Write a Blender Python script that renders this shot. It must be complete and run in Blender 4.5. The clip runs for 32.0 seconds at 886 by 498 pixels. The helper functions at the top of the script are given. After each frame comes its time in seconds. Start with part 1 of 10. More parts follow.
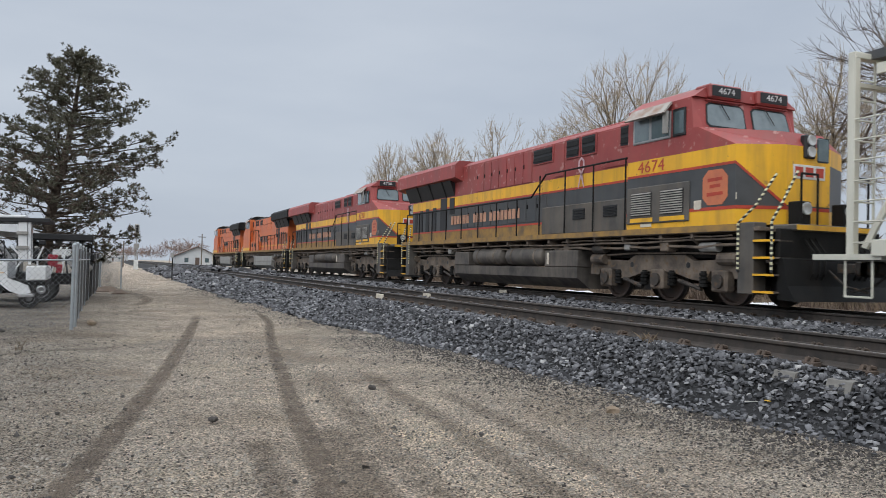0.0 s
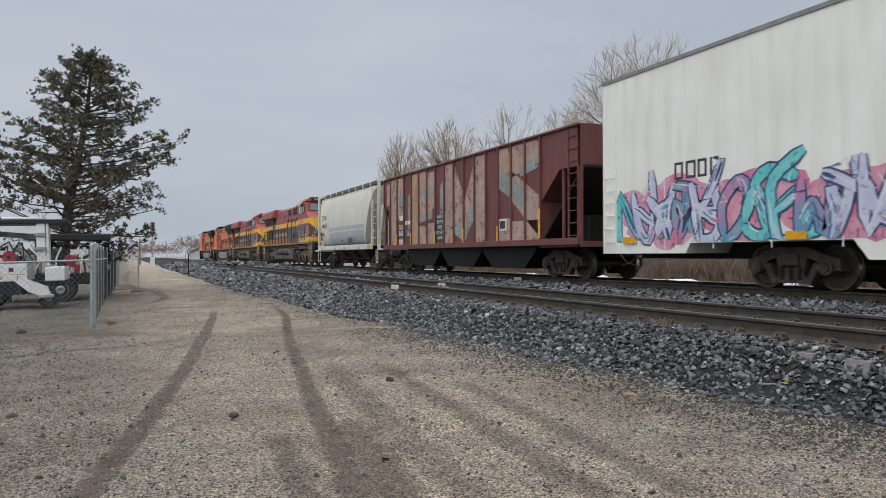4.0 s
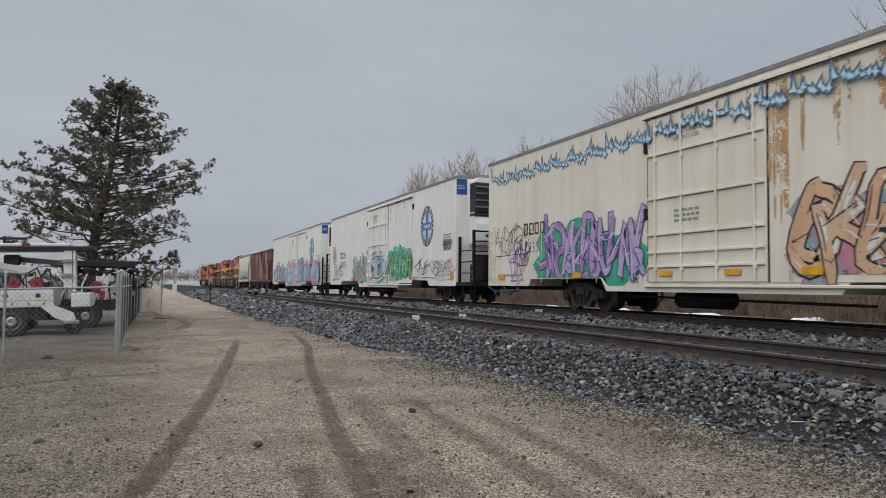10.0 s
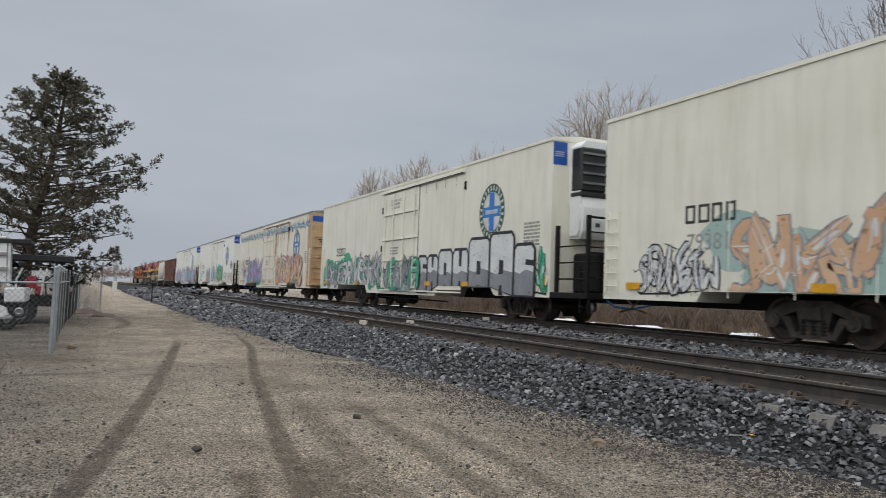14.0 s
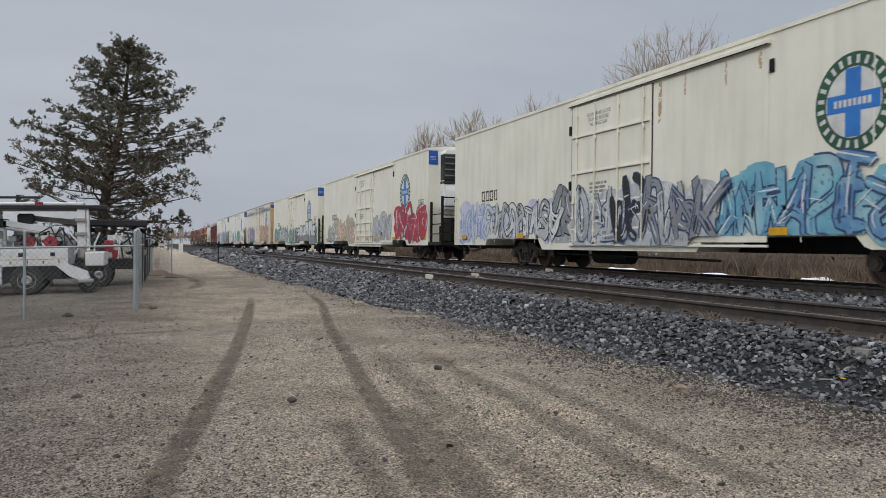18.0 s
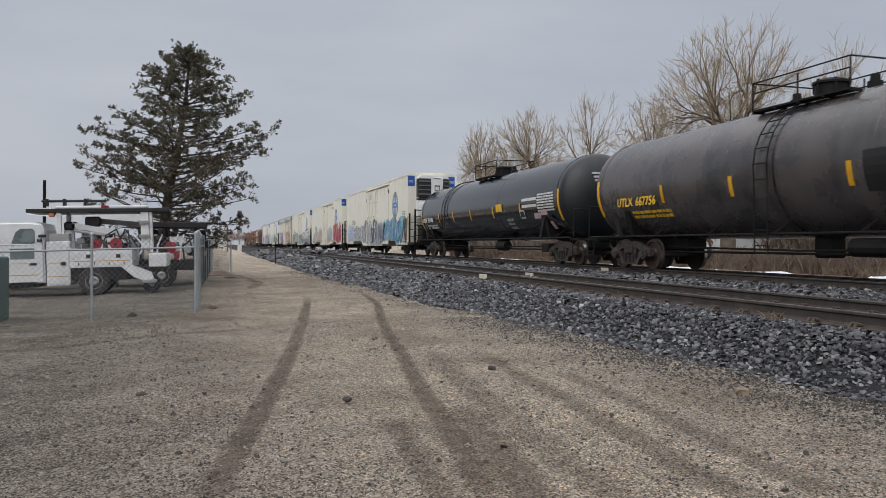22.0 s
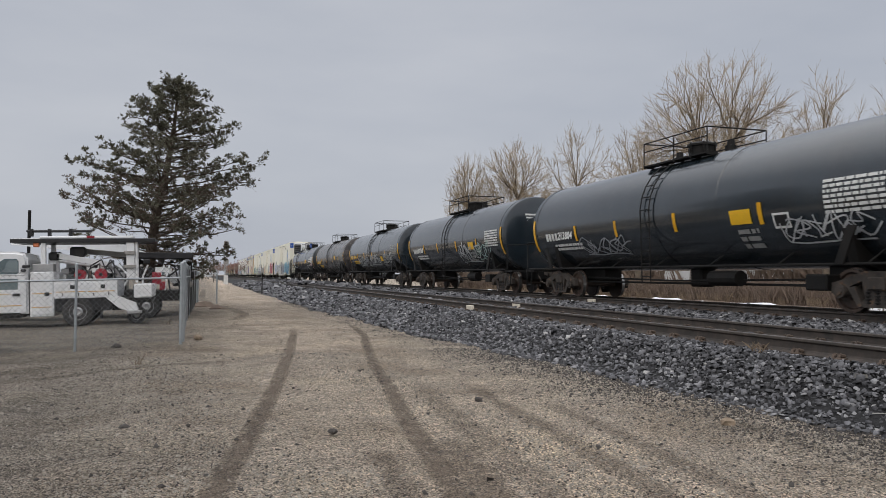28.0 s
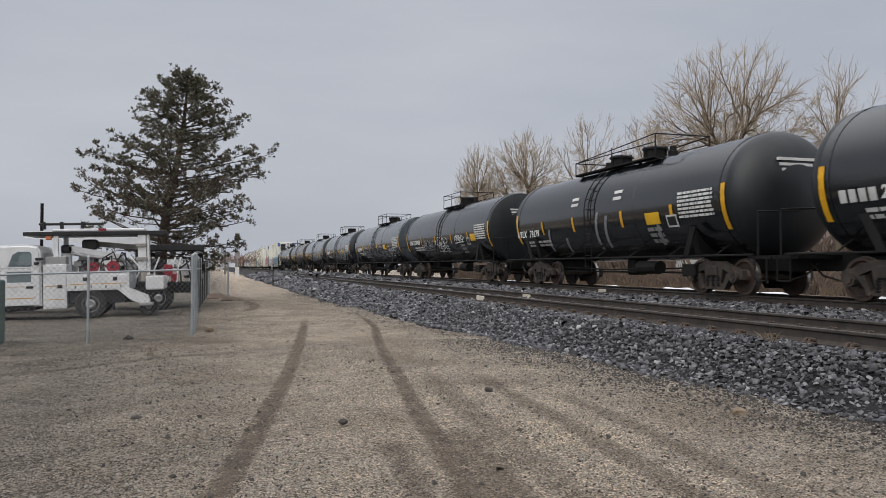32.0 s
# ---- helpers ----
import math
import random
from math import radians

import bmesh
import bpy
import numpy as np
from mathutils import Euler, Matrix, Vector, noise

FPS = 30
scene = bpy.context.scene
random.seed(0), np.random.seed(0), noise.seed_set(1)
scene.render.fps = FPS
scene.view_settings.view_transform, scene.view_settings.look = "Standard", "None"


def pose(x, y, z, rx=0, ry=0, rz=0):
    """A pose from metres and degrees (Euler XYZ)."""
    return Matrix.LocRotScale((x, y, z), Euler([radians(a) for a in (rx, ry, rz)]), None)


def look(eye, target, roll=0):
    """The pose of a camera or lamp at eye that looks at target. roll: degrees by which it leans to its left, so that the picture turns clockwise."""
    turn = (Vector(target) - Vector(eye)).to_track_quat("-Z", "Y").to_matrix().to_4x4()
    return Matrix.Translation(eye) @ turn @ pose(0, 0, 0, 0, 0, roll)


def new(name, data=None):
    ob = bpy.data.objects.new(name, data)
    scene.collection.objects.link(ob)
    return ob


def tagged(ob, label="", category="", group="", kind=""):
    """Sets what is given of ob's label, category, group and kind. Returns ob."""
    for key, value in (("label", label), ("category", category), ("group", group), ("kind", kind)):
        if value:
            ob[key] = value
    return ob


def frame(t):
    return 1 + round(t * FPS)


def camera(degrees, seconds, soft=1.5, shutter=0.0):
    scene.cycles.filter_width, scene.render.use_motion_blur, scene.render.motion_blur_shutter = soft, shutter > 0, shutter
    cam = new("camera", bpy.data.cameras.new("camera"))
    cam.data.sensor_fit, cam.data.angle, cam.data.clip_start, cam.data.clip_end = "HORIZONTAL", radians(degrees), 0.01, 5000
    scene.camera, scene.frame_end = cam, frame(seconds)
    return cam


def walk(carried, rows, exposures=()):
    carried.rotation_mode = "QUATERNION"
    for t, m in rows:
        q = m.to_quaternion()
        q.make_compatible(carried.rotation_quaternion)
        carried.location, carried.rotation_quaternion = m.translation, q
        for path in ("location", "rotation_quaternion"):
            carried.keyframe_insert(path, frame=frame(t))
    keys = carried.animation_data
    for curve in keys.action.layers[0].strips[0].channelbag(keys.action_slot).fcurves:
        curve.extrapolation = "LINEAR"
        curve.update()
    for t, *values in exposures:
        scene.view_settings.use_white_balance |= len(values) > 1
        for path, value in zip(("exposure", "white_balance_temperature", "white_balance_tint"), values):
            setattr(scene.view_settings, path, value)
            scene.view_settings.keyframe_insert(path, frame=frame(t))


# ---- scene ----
cam = camera(60.40, 32.0, soft=0.8, shutter=0.15)
# seconds, x, y, z, yaw, pitch, roll of the handheld camera
PATH = [
    (0.0, 0.040, 0.026, 1.383, -23.59, 1.38, -1.49),
    (0.5, 0.039, 0.035, 1.384, -20.45, 0.03, -1.25),
    (1.0, 0.040, 0.032, 1.392, -19.64, -0.43, -0.87),
    (1.5, 0.046, 0.018, 1.403, -20.13, -0.40, -0.59),
    (2.0, 0.038, 0.011, 1.411, -20.48, -0.19, -0.24),
    (2.5, 0.031, 0.007, 1.408, -20.89, 0.11, -0.04),
    (3.0, 0.029, 0.002, 1.410, -21.42, 0.30, -0.02),
    (3.5, 0.034, -0.001, 1.411, -21.92, 0.40, 0.03),
    (5.5, 0.036, -0.008, 1.417, -24.09, 1.19, 0.52),
    (6.0, 0.025, -0.013, 1.422, -24.24, 1.67, 0.61),
    (6.5, 0.018, -0.020, 1.425, -24.36, 2.05, 0.81),
    (7.0, 0.001, -0.020, 1.423, -24.15, 2.44, 0.75),
    (7.5, -0.005, -0.019, 1.422, -23.60, 2.77, 0.75),
    (8.0, -0.014, -0.015, 1.421, -23.05, 2.85, 0.44),
    (8.5, -0.021, -0.012, 1.417, -22.50, 2.76, 0.16),
    (9.0, -0.021, -0.011, 1.418, -21.93, 2.75, -0.04),
    (9.5, -0.026, -0.012, 1.419, -21.45, 2.73, -0.36),
    (10.0, -0.026, -0.012, 1.421, -21.05, 2.78, -0.53),
    (10.5, -0.026, -0.010, 1.420, -20.74, 2.75, -0.86),
    (11.0, -0.028, -0.012, 1.422, -20.49, 2.80, -0.97),
    (11.5, -0.028, -0.014, 1.420, -20.27, 2.92, -1.05),
    (12.0, -0.029, -0.018, 1.422, -20.11, 3.08, -1.17),
    (12.5, -0.029, -0.016, 1.420, -20.02, 3.18, -1.28),
    (13.0, -0.023, -0.010, 1.420, -20.28, 3.32, -1.47),
    (13.5, -0.023, 0.003, 1.422, -22.71, 3.28, -1.67),
    (14.0, -0.029, 0.017, 1.427, -24.96, 3.33, -2.23),
    (14.5, -0.008, 0.013, 1.426, -32.27, 3.76, -2.53),
    (16.5, -0.251, 0.045, 1.405, -23.41, 0.55, -1.37),
    (17.0, -0.253, 0.053, 1.407, -22.35, 0.17, -1.00),
    (17.5, -0.261, 0.056, 1.408, -21.52, -0.11, -0.72),
    (18.0, -0.264, 0.059, 1.406, -20.78, -0.24, -0.62),
    (18.5, -0.260, 0.057, 1.406, -20.14, -0.40, -0.57),
    (19.0, -0.263, 0.060, 1.409, -19.38, -0.50, -0.61),
    (19.5, -0.262, 0.062, 1.407, -18.72, -0.60, -0.56),
    (20.0, -0.263, 0.063, 1.404, -18.12, -0.55, -0.53),
    (20.5, -0.261, 0.061, 1.407, -17.57, -0.58, -0.43),
    (21.0, -0.261, 0.061, 1.407, -17.14, -0.56, -0.48),
    (21.5, -0.262, 0.063, 1.408, -16.88, -0.53, -0.35),
    (22.0, -0.257, 0.062, 1.413, -16.73, -0.31, -0.29),
    (22.5, -0.257, 0.053, 1.415, -16.61, -0.07, -0.30),
    (23.0, -0.263, 0.052, 1.412, -16.55, 0.10, -0.36),
    (23.5, -0.268, 0.051, 1.411, -16.49, 0.34, -0.29),
    (24.0, -0.266, 0.051, 1.413, -16.62, 0.67, -0.33),
    (24.5, -0.260, 0.045, 1.414, -16.80, 0.87, -0.41),
    (25.0, -0.258, 0.037, 1.414, -17.09, 1.13, -0.47),
    (25.5, -0.256, 0.034, 1.414, -17.44, 1.21, -0.44),
    (26.0, -0.257, 0.033, 1.415, -17.65, 1.34, -0.47),
    (26.5, -0.259, 0.033, 1.415, -17.84, 1.60, -0.47),
    (28.5, -0.260, 0.032, 1.415, -17.46, 2.08, -0.31),
    (29.0, -0.262, 0.037, 1.410, -16.76, 2.04, -0.06),
    (29.5, -0.259, 0.042, 1.410, -16.23, 1.89, 0.20),
    (30.0, -0.255, 0.044, 1.407, -16.10, 1.70, 0.25),
    (30.5, -0.244, 0.042, 1.408, -16.22, 1.63, 0.22),
    (31.0, -0.241, 0.042, 1.414, -16.33, 1.50, 0.20),
    (31.5, -0.239, 0.040, 1.412, -16.50, 1.38, 0.21),
    (32.0, -0.243, 0.042, 1.410, -16.89, 1.33, -0.09),
]
EXPOSURES = [(0.0, 0.24, 6200, 7), (1.5, 0.15, 6200, 7), (3.0, 0.16, 6250, 7), (6.0, -0.03, 6400, 9), (9.0, -0.1, 6450, 8), (13.0, -0.07, 6400, 7), (18.0, -0.03, 6400, 8), (24.0, 0.04, 6500, 10), (32.0, 0.06, 6550, 10)]
walk(cam, [(t, pose(x, y, z, 90 + p, r, w)) for t, x, y, z, w, p, r in PATH], EXPOSURES)

# ---- light: flat overcast winter daylight ----
world = bpy.data.worlds.new("overcast_sky")
scene.world = world
world.use_nodes = True
wn, wl = world.node_tree.nodes, world.node_tree.links
wn.clear()
w_out, w_bg = wn.new("ShaderNodeOutputWorld"), wn.new("ShaderNodeBackground")
w_sky = wn.new("ShaderNodeTexSky")
w_sky.sky_type, w_sky.sun_disc = "NISHITA", False
w_sky.sun_elevation, w_sky.sun_rotation = radians(38), radians(200)
w_sky.air_density, w_sky.dust_density = 1.0, 4.0
w_co, w_map = wn.new("ShaderNodeTexCoord"), wn.new("ShaderNodeMapping")
w_map.inputs["Scale"].default_value = (1.0, 1.0, 3.5)
w_noise, w_ramp = wn.new("ShaderNodeTexNoise"), wn.new("ShaderNodeValToRGB")
w_noise.inputs["Scale"].default_value, w_noise.inputs["Detail"].default_value = 2.1, 5.0
w_ramp.color_ramp.elements[0].position, w_ramp.color_ramp.elements[0].color = 0.25, (4.08, 4.38, 5.02, 1)
w_ramp.color_ramp.elements[1].position, w_ramp.color_ramp.elements[1].color = 0.75, (5.3, 5.5, 5.97, 1)
w_mix = wn.new("ShaderNodeMix")
w_mix.data_type = "RGBA"
w_mix.inputs["Factor"].default_value = 0.93
wl.new(w_co.outputs["Generated"], w_map.inputs["Vector"])
wl.new(w_map.outputs["Vector"], w_noise.inputs["Vector"])
wl.new(w_noise.outputs["Fac"], w_ramp.inputs["Fac"])
wl.new(w_sky.outputs["Color"], w_mix.inputs["A"])
wl.new(w_ramp.outputs["Color"], w_mix.inputs["B"])
# an overcast sky grows brighter towards the zenith
w_sep, w_up, w_gain = wn.new("ShaderNodeSeparateXYZ"), wn.new("ShaderNodeMapRange"), wn.new("ShaderNodeMix")
wl.new(w_co.outputs["Generated"], w_sep.inputs["Vector"])
wl.new(w_sep.outputs["Z"], w_up.inputs["Value"])
w_up.interpolation_type = "SMOOTHSTEP"
w_up.inputs["From Min"].default_value, w_up.inputs["From Max"].default_value = 0.38, 1.0
w_gain.data_type, w_gain.blend_type = "RGBA", "MULTIPLY"
w_gain.inputs["Factor"].default_value = 1.0
w_zen = wn.new("ShaderNodeMix")
w_zen.data_type = "RGBA"
w_zen.inputs["A"].default_value, w_zen.inputs["B"].default_value = (1, 1, 1, 1), (3.35, 3.22, 3.0, 1)
wl.new(w_up.outputs["Result"], w_zen.inputs["Factor"])
wl.new(w_mix.outputs["Result"], w_gain.inputs["A"])
wl.new(w_zen.outputs["Result"], w_gain.inputs["B"])
wl.new(w_gain.outputs["Result"], w_bg.inputs["Color"])
w_bg.inputs["Strength"].default_value = 0.1
wl.new(w_bg.outputs["Background"], w_out.inputs["Surface"])

sun_data = bpy.data.lights.new("sun", "SUN")
sun_data.energy, sun_data.angle, sun_data.color = 1.0, radians(60), (1.0, 0.97, 0.93)
sun = new("sun", sun_data)
sun.matrix_world = look((0, 0, 0), (0.8, 0.5, -0.85))
scene.view_settings.exposure = 0.0


# ---- materials ----
def mat(name, c1, c2=None, rough=0.6, metal=0.0, scale=3.0, detail=6.0, bump=0.0, bscale=30.0,
        streak=None, streak_amount=0.5, streak_scale=(3.0, 3.0, 0.35), speck=None, speck_scale=60.0, speck_cut=0.62,
        space="Object", spec=0.5, coat=0.0):
    """A painted, worn or earthy surface: two tones, optional vertical streaks and specks, fine relief."""
    m = bpy.data.materials.new(name)
    m.use_nodes = True
    n, l = m.node_tree.nodes, m.node_tree.links
    bsdf = n["Principled BSDF"]
    bsdf.inputs["Metallic"].default_value = metal
    bsdf.inputs["Specular IOR Level"].default_value = spec
    bsdf.inputs["Coat Weight"].default_value, bsdf.inputs["Coat Roughness"].default_value = coat, 0.14
    co = n.new("ShaderNodeTexCoord")
    src = co.outputs[space]
    tex = n.new("ShaderNodeTexNoise")
    tex.inputs["Scale"].default_value, tex.inputs["Detail"].default_value = scale, detail
    tex.inputs["Roughness"].default_value = 0.6
    l.new(src, tex.inputs["Vector"])
    ramp = n.new("ShaderNodeValToRGB")
    c2 = c2 or tuple(v * 0.75 for v in c1)
    ramp.color_ramp.elements[0].position, ramp.color_ramp.elements[0].color = 0.32, (*c2, 1)
    ramp.color_ramp.elements[1].position, ramp.color_ramp.elements[1].color = 0.62, (*c1, 1)
    l.new(tex.outputs["Fac"], ramp.inputs["Fac"])
    colour = ramp.outputs["Color"]

    def blend(colour, tone, cut, width, sc, amount, stretch=None):
        t2 = n.new("ShaderNodeTexNoise")
        t2.inputs["Scale"].default_value, t2.inputs["Detail"].default_value = sc, 5.0
        if stretch:
            mp = n.new("ShaderNodeMapping")
            mp.inputs["Scale"].default_value = stretch
            l.new(src, mp.inputs["Vector"])
            l.new(mp.outputs["Vector"], t2.inputs["Vector"])
        else:
            l.new(src, t2.inputs["Vector"])
        r2 = n.new("ShaderNodeMapRange")
        r2.inputs["From Min"].default_value, r2.inputs["From Max"].default_value = cut, cut + width
        r2.inputs["To Max"].default_value = amount
        l.new(t2.outputs["Fac"], r2.inputs["Value"])
        mx = n.new("ShaderNodeMix")
        mx.data_type = "RGBA"
        l.new(r2.outputs["Result"], mx.inputs["Factor"])
        l.new(colour, mx.inputs["A"])
        mx.inputs["B"].default_value = (*tone, 1)
        return mx.outputs["Result"]

    if streak:
        colour = blend(colour, streak, 0.45, 0.3, 1.0, streak_amount, streak_scale)
    if speck:
        colour = blend(colour, speck, speck_cut, 0.06, speck_scale, 0.9)
    l.new(colour, bsdf.inputs["Base Color"])
    rr = n.new("ShaderNodeMapRange")
    rr.inputs["To Min"].default_value, rr.inputs["To Max"].default_value = max(rough - 0.12, 0.03), min(rough + 0.12, 1)
    l.new(tex.outputs["Fac"], rr.inputs["Value"])
    l.new(rr.outputs["Result"], bsdf.inputs["Roughness"])
    if bump:
        t3 = n.new("ShaderNodeTexNoise")
        t3.inputs["Scale"].default_value, t3.inputs["Detail"].default_value = bscale, 4.0
        l.new(src, t3.inputs["Vector"])
        bp = n.new("ShaderNodeBump")
        bp.inputs["Strength"].default_value, bp.inputs["Distance"].default_value = bump, 0.02
        l.new(t3.outputs["Fac"], bp.inputs["Height"])
        l.new(bp.outputs["Normal"], bsdf.inputs["Normal"])
    return m


def worn(name, c1, c2, cut=0.375, scale=3.0):
    """Old overpaint that has flaked off in places, so that the coat below shows through."""
    m = mat(name, c1, c2, 0.75, scale=1.6, streak=tuple(v * 0.6 for v in c2), streak_amount=0.5, streak_scale=(2.5, 2.5, 0.5))
    n, l = m.node_tree.nodes, m.node_tree.links
    co, t, t2 = n.new("ShaderNodeTexCoord"), n.new("ShaderNodeTexNoise"), n.new("ShaderNodeTexNoise")
    t.inputs["Scale"].default_value, t.inputs["Detail"].default_value, t.inputs["Roughness"].default_value = scale, 12.0, 0.72
    t2.inputs["Scale"].default_value, t2.inputs["Detail"].default_value = 26.0, 6.0
    l.new(co.outputs["Object"], t.inputs["Vector"])
    l.new(co.outputs["Object"], t2.inputs["Vector"])
    ad = n.new("ShaderNodeMath")
    ad.operation = "MULTIPLY_ADD"
    ad.inputs[1].default_value = 0.35
    l.new(t2.outputs["Fac"], ad.inputs[0])
    l.new(t.outputs["Fac"], ad.inputs[2])
    r = n.new("ShaderNodeMapRange")
    r.inputs["From Min"].default_value, r.inputs["From Max"].default_value = cut + 0.17, cut + 0.24
    l.new(ad.outputs["Value"], r.inputs["Value"])
    tr, mx = n.new("ShaderNodeBsdfTransparent"), n.new("ShaderNodeMixShader")
    l.new(r.outputs["Result"], mx.inputs["Fac"])
    l.new(tr.outputs["BSDF"], mx.inputs[1])
    l.new(n["Principled BSDF"].outputs["BSDF"], mx.inputs[2])
    l.new(mx.outputs["Shader"], n["Material Output"].inputs["Surface"])
    return m


def banded(name, c1, c2, pitch):
    """Paint in even rings up a post."""
    m = mat(name, c1, c1, 0.5)
    n, l = m.node_tree.nodes, m.node_tree.links
    co, sp, mul, fr, gt, mx = (n.new("ShaderNode" + k) for k in ("TexCoord", "SeparateXYZ", "Math", "Math", "Math", "Mix"))
    mul.operation, fr.operation, gt.operation, mx.data_type = "MULTIPLY", "FRACT", "GREATER_THAN", "RGBA"
    mul.inputs[1].default_value, gt.inputs[1].default_value = 1.0 / pitch, 0.5
    l.new(co.outputs["Object"], sp.inputs["Vector"])
    l.new(sp.outputs["Z"], mul.inputs[0])
    l.new(mul.outputs["Value"], fr.inputs[0])
    l.new(fr.outputs["Value"], gt.inputs[0])
    l.new(gt.outputs["Value"], mx.inputs["Factor"])
    mx.inputs["A"].default_value, mx.inputs["B"].default_value = (*c1, 1), (*c2, 1)
    l.new(mx.outputs["Result"], n["Principled BSDF"].inputs["Base Color"])
    return m


GRIME = (0.09, 0.075, 0.06)
RUST = (0.20, 0.075, 0.025)
M = {}
M["reefer_white"] = mat("reefer_white_paint", (0.86, 0.855, 0.81), (0.79, 0.78, 0.725), 0.45, streak=(0.55, 0.50, 0.41), streak_amount=0.30, scale=0.6)
M["reefer_cream"] = mat("reefer_cream_paint", (0.84, 0.82, 0.71), (0.77, 0.75, 0.64), 0.45, streak=(0.52, 0.46, 0.34), streak_amount=0.30, scale=0.6)
M["reefer_rusty"] = mat("reefer_rusty_paint", (0.80, 0.77, 0.68), (0.72, 0.67, 0.56), 0.5, streak=(0.58, 0.46, 0.30), streak_amount=0.40, scale=0.5, streak_scale=(2.2, 2.2, 0.15))
M["tan_end"] = mat("tan_weathered_paint", (0.56, 0.40, 0.24), (0.46, 0.30, 0.16), 0.6, streak=(0.28, 0.15, 0.07), streak_amount=0.5)
M["roof_grey"] = mat("dull_grey_roof", (0.30, 0.29, 0.28), (0.20, 0.195, 0.19), 0.5, metal=0.3)
M["dark_steel"] = mat("sooty_black_steel", (0.014, 0.0135, 0.013), (0.008, 0.008, 0.008), 0.6, bump=0.2, streak=(0.03, 0.025, 0.021), streak_amount=0.4, spec=0.2)
M["bogie_steel"] = mat("dusty_cast_steel", (0.062, 0.051, 0.043), (0.022, 0.019, 0.017), 0.75, scale=4, bump=0.35, speck=(0.10, 0.06, 0.035), speck_scale=9, speck_cut=0.58)
M["wheel_steel"] = mat("brown_wheel_steel", (0.095, 0.065, 0.05), (0.05, 0.04, 0.035), 0.6, metal=0.3, scale=5, bump=0.2)
M["tread_steel"] = mat("polished_tread", (0.45, 0.44, 0.43), (0.3, 0.29, 0.28), 0.3, metal=0.9)
M["unit_white"] = mat("clean_white_plastic", (0.78, 0.79, 0.79), (0.70, 0.71, 0.71), 0.35)
M["slat_grey"] = mat("dark_grey_slat", (0.07, 0.073, 0.077), (0.045, 0.047, 0.05), 0.45)
M["grille_black"] = mat("black_plastic_grille", (0.02, 0.02, 0.022), (0.012, 0.012, 0.013), 0.5)
M["blue_panel"] = mat("blue_decal", (0.02, 0.10, 0.42), (0.016, 0.08, 0.34), 0.4)
M["logo_green"] = mat("dark_green_decal", (0.03, 0.10, 0.055), (0.02, 0.075, 0.04), 0.45)
M["logo_blue"] = mat("bright_blue_decal", (0.03, 0.20, 0.60), (0.025, 0.16, 0.5), 0.45)
M["white_decal"] = mat("white_stencil", (0.72, 0.72, 0.70), (0.55, 0.55, 0.53), 0.5)
M["black_decal"] = mat("black_stencil", (0.03, 0.03, 0.03), (0.05, 0.05, 0.05), 0.5)
M["grey_decal"] = mat("grey_stencil", (0.25, 0.25, 0.24), (0.35, 0.35, 0.34), 0.5)
M["yellow_reflector"] = mat("yellow_reflective_strip", (0.80, 0.42, 0.015), (0.6, 0.3, 0.01), 0.35)
M["placard_yellow"] = mat("yellow_placard", (0.85, 0.50, 0.02), (0.74, 0.42, 0.02), 0.4)
M["pink_placard"] = mat("pink_placard", (0.60, 0.42, 0.44), (0.5, 0.33, 0.36), 0.5)
M["tank_black"] = mat("glossy_black_tank_paint", (0.005, 0.0075, 0.0095), (0.003, 0.0045, 0.006), 0.16, scale=0.8, streak=(0.018, 0.02, 0.023), streak_amount=0.3, spec=1.0, coat=0.0)
M["tank_head"] = mat("dull_black_tank_paint", (0.012, 0.0155, 0.018), (0.007, 0.009, 0.0105), 0.42, scale=0.8, streak=(0.03, 0.033, 0.036), streak_amount=0.35, spec=0.5)
M["tank_worn_blue"] = mat("worn_blue_grey_tank_paint", (0.060, 0.076, 0.092), (0.024, 0.032, 0.040), 0.5, scale=1.6, streak=(0.13, 0.145, 0.155), streak_amount=0.45, spec=0.4)
M["tank_grey"] = mat("dusty_black_tank_paint", (0.016, 0.025, 0.033), (0.010, 0.0155, 0.0205), 0.2, scale=0.7, streak=(0.045, 0.047, 0.05), streak_amount=0.35, spec=0.9, coat=0.35)
M["tank_brown"] = mat("weathered_brown_tank_paint", (0.0812, 0.0672, 0.0630), (0.0224, 0.0238, 0.0266), 0.27, scale=0.9, streak=(0.12, 0.104, 0.096), streak_amount=0.45, streak_scale=(1.2, 2.6, 0.25), spec=0.7, coat=0.15)
M["tank_patch"] = mat("fresh_black_patch", (0.012, 0.012, 0.013), (0.02, 0.02, 0.02), 0.35)
M["hopper_grey"] = mat("pale_grey_green_hopper_paint", (0.67, 0.65, 0.56), (0.57, 0.555, 0.475), 0.45, scale=0.5, streak=(0.36, 0.35, 0.30), streak_amount=0.4)
M["hopper_band"] = mat("repainted_grey_band", (0.44, 0.45, 0.47), (0.38, 0.39, 0.41), 0.45, scale=0.6)
M["brown_car"] = mat("oxide_red_car_paint", (0.165, 0.05, 0.046), (0.115, 0.037, 0.035), 0.6, scale=0.9, streak=(0.19, 0.115, 0.095), streak_amount=0.4, bump=0.1)
M["bay_brown"] = mat("rusty_brown_bay_plate", (0.085, 0.062, 0.05), (0.04, 0.032, 0.028), 0.8, scale=3.0, bump=0.2)
M["faded_pink"] = worn("faded_pink_overpaint", (0.47, 0.34, 0.29), (0.37, 0.25, 0.20))
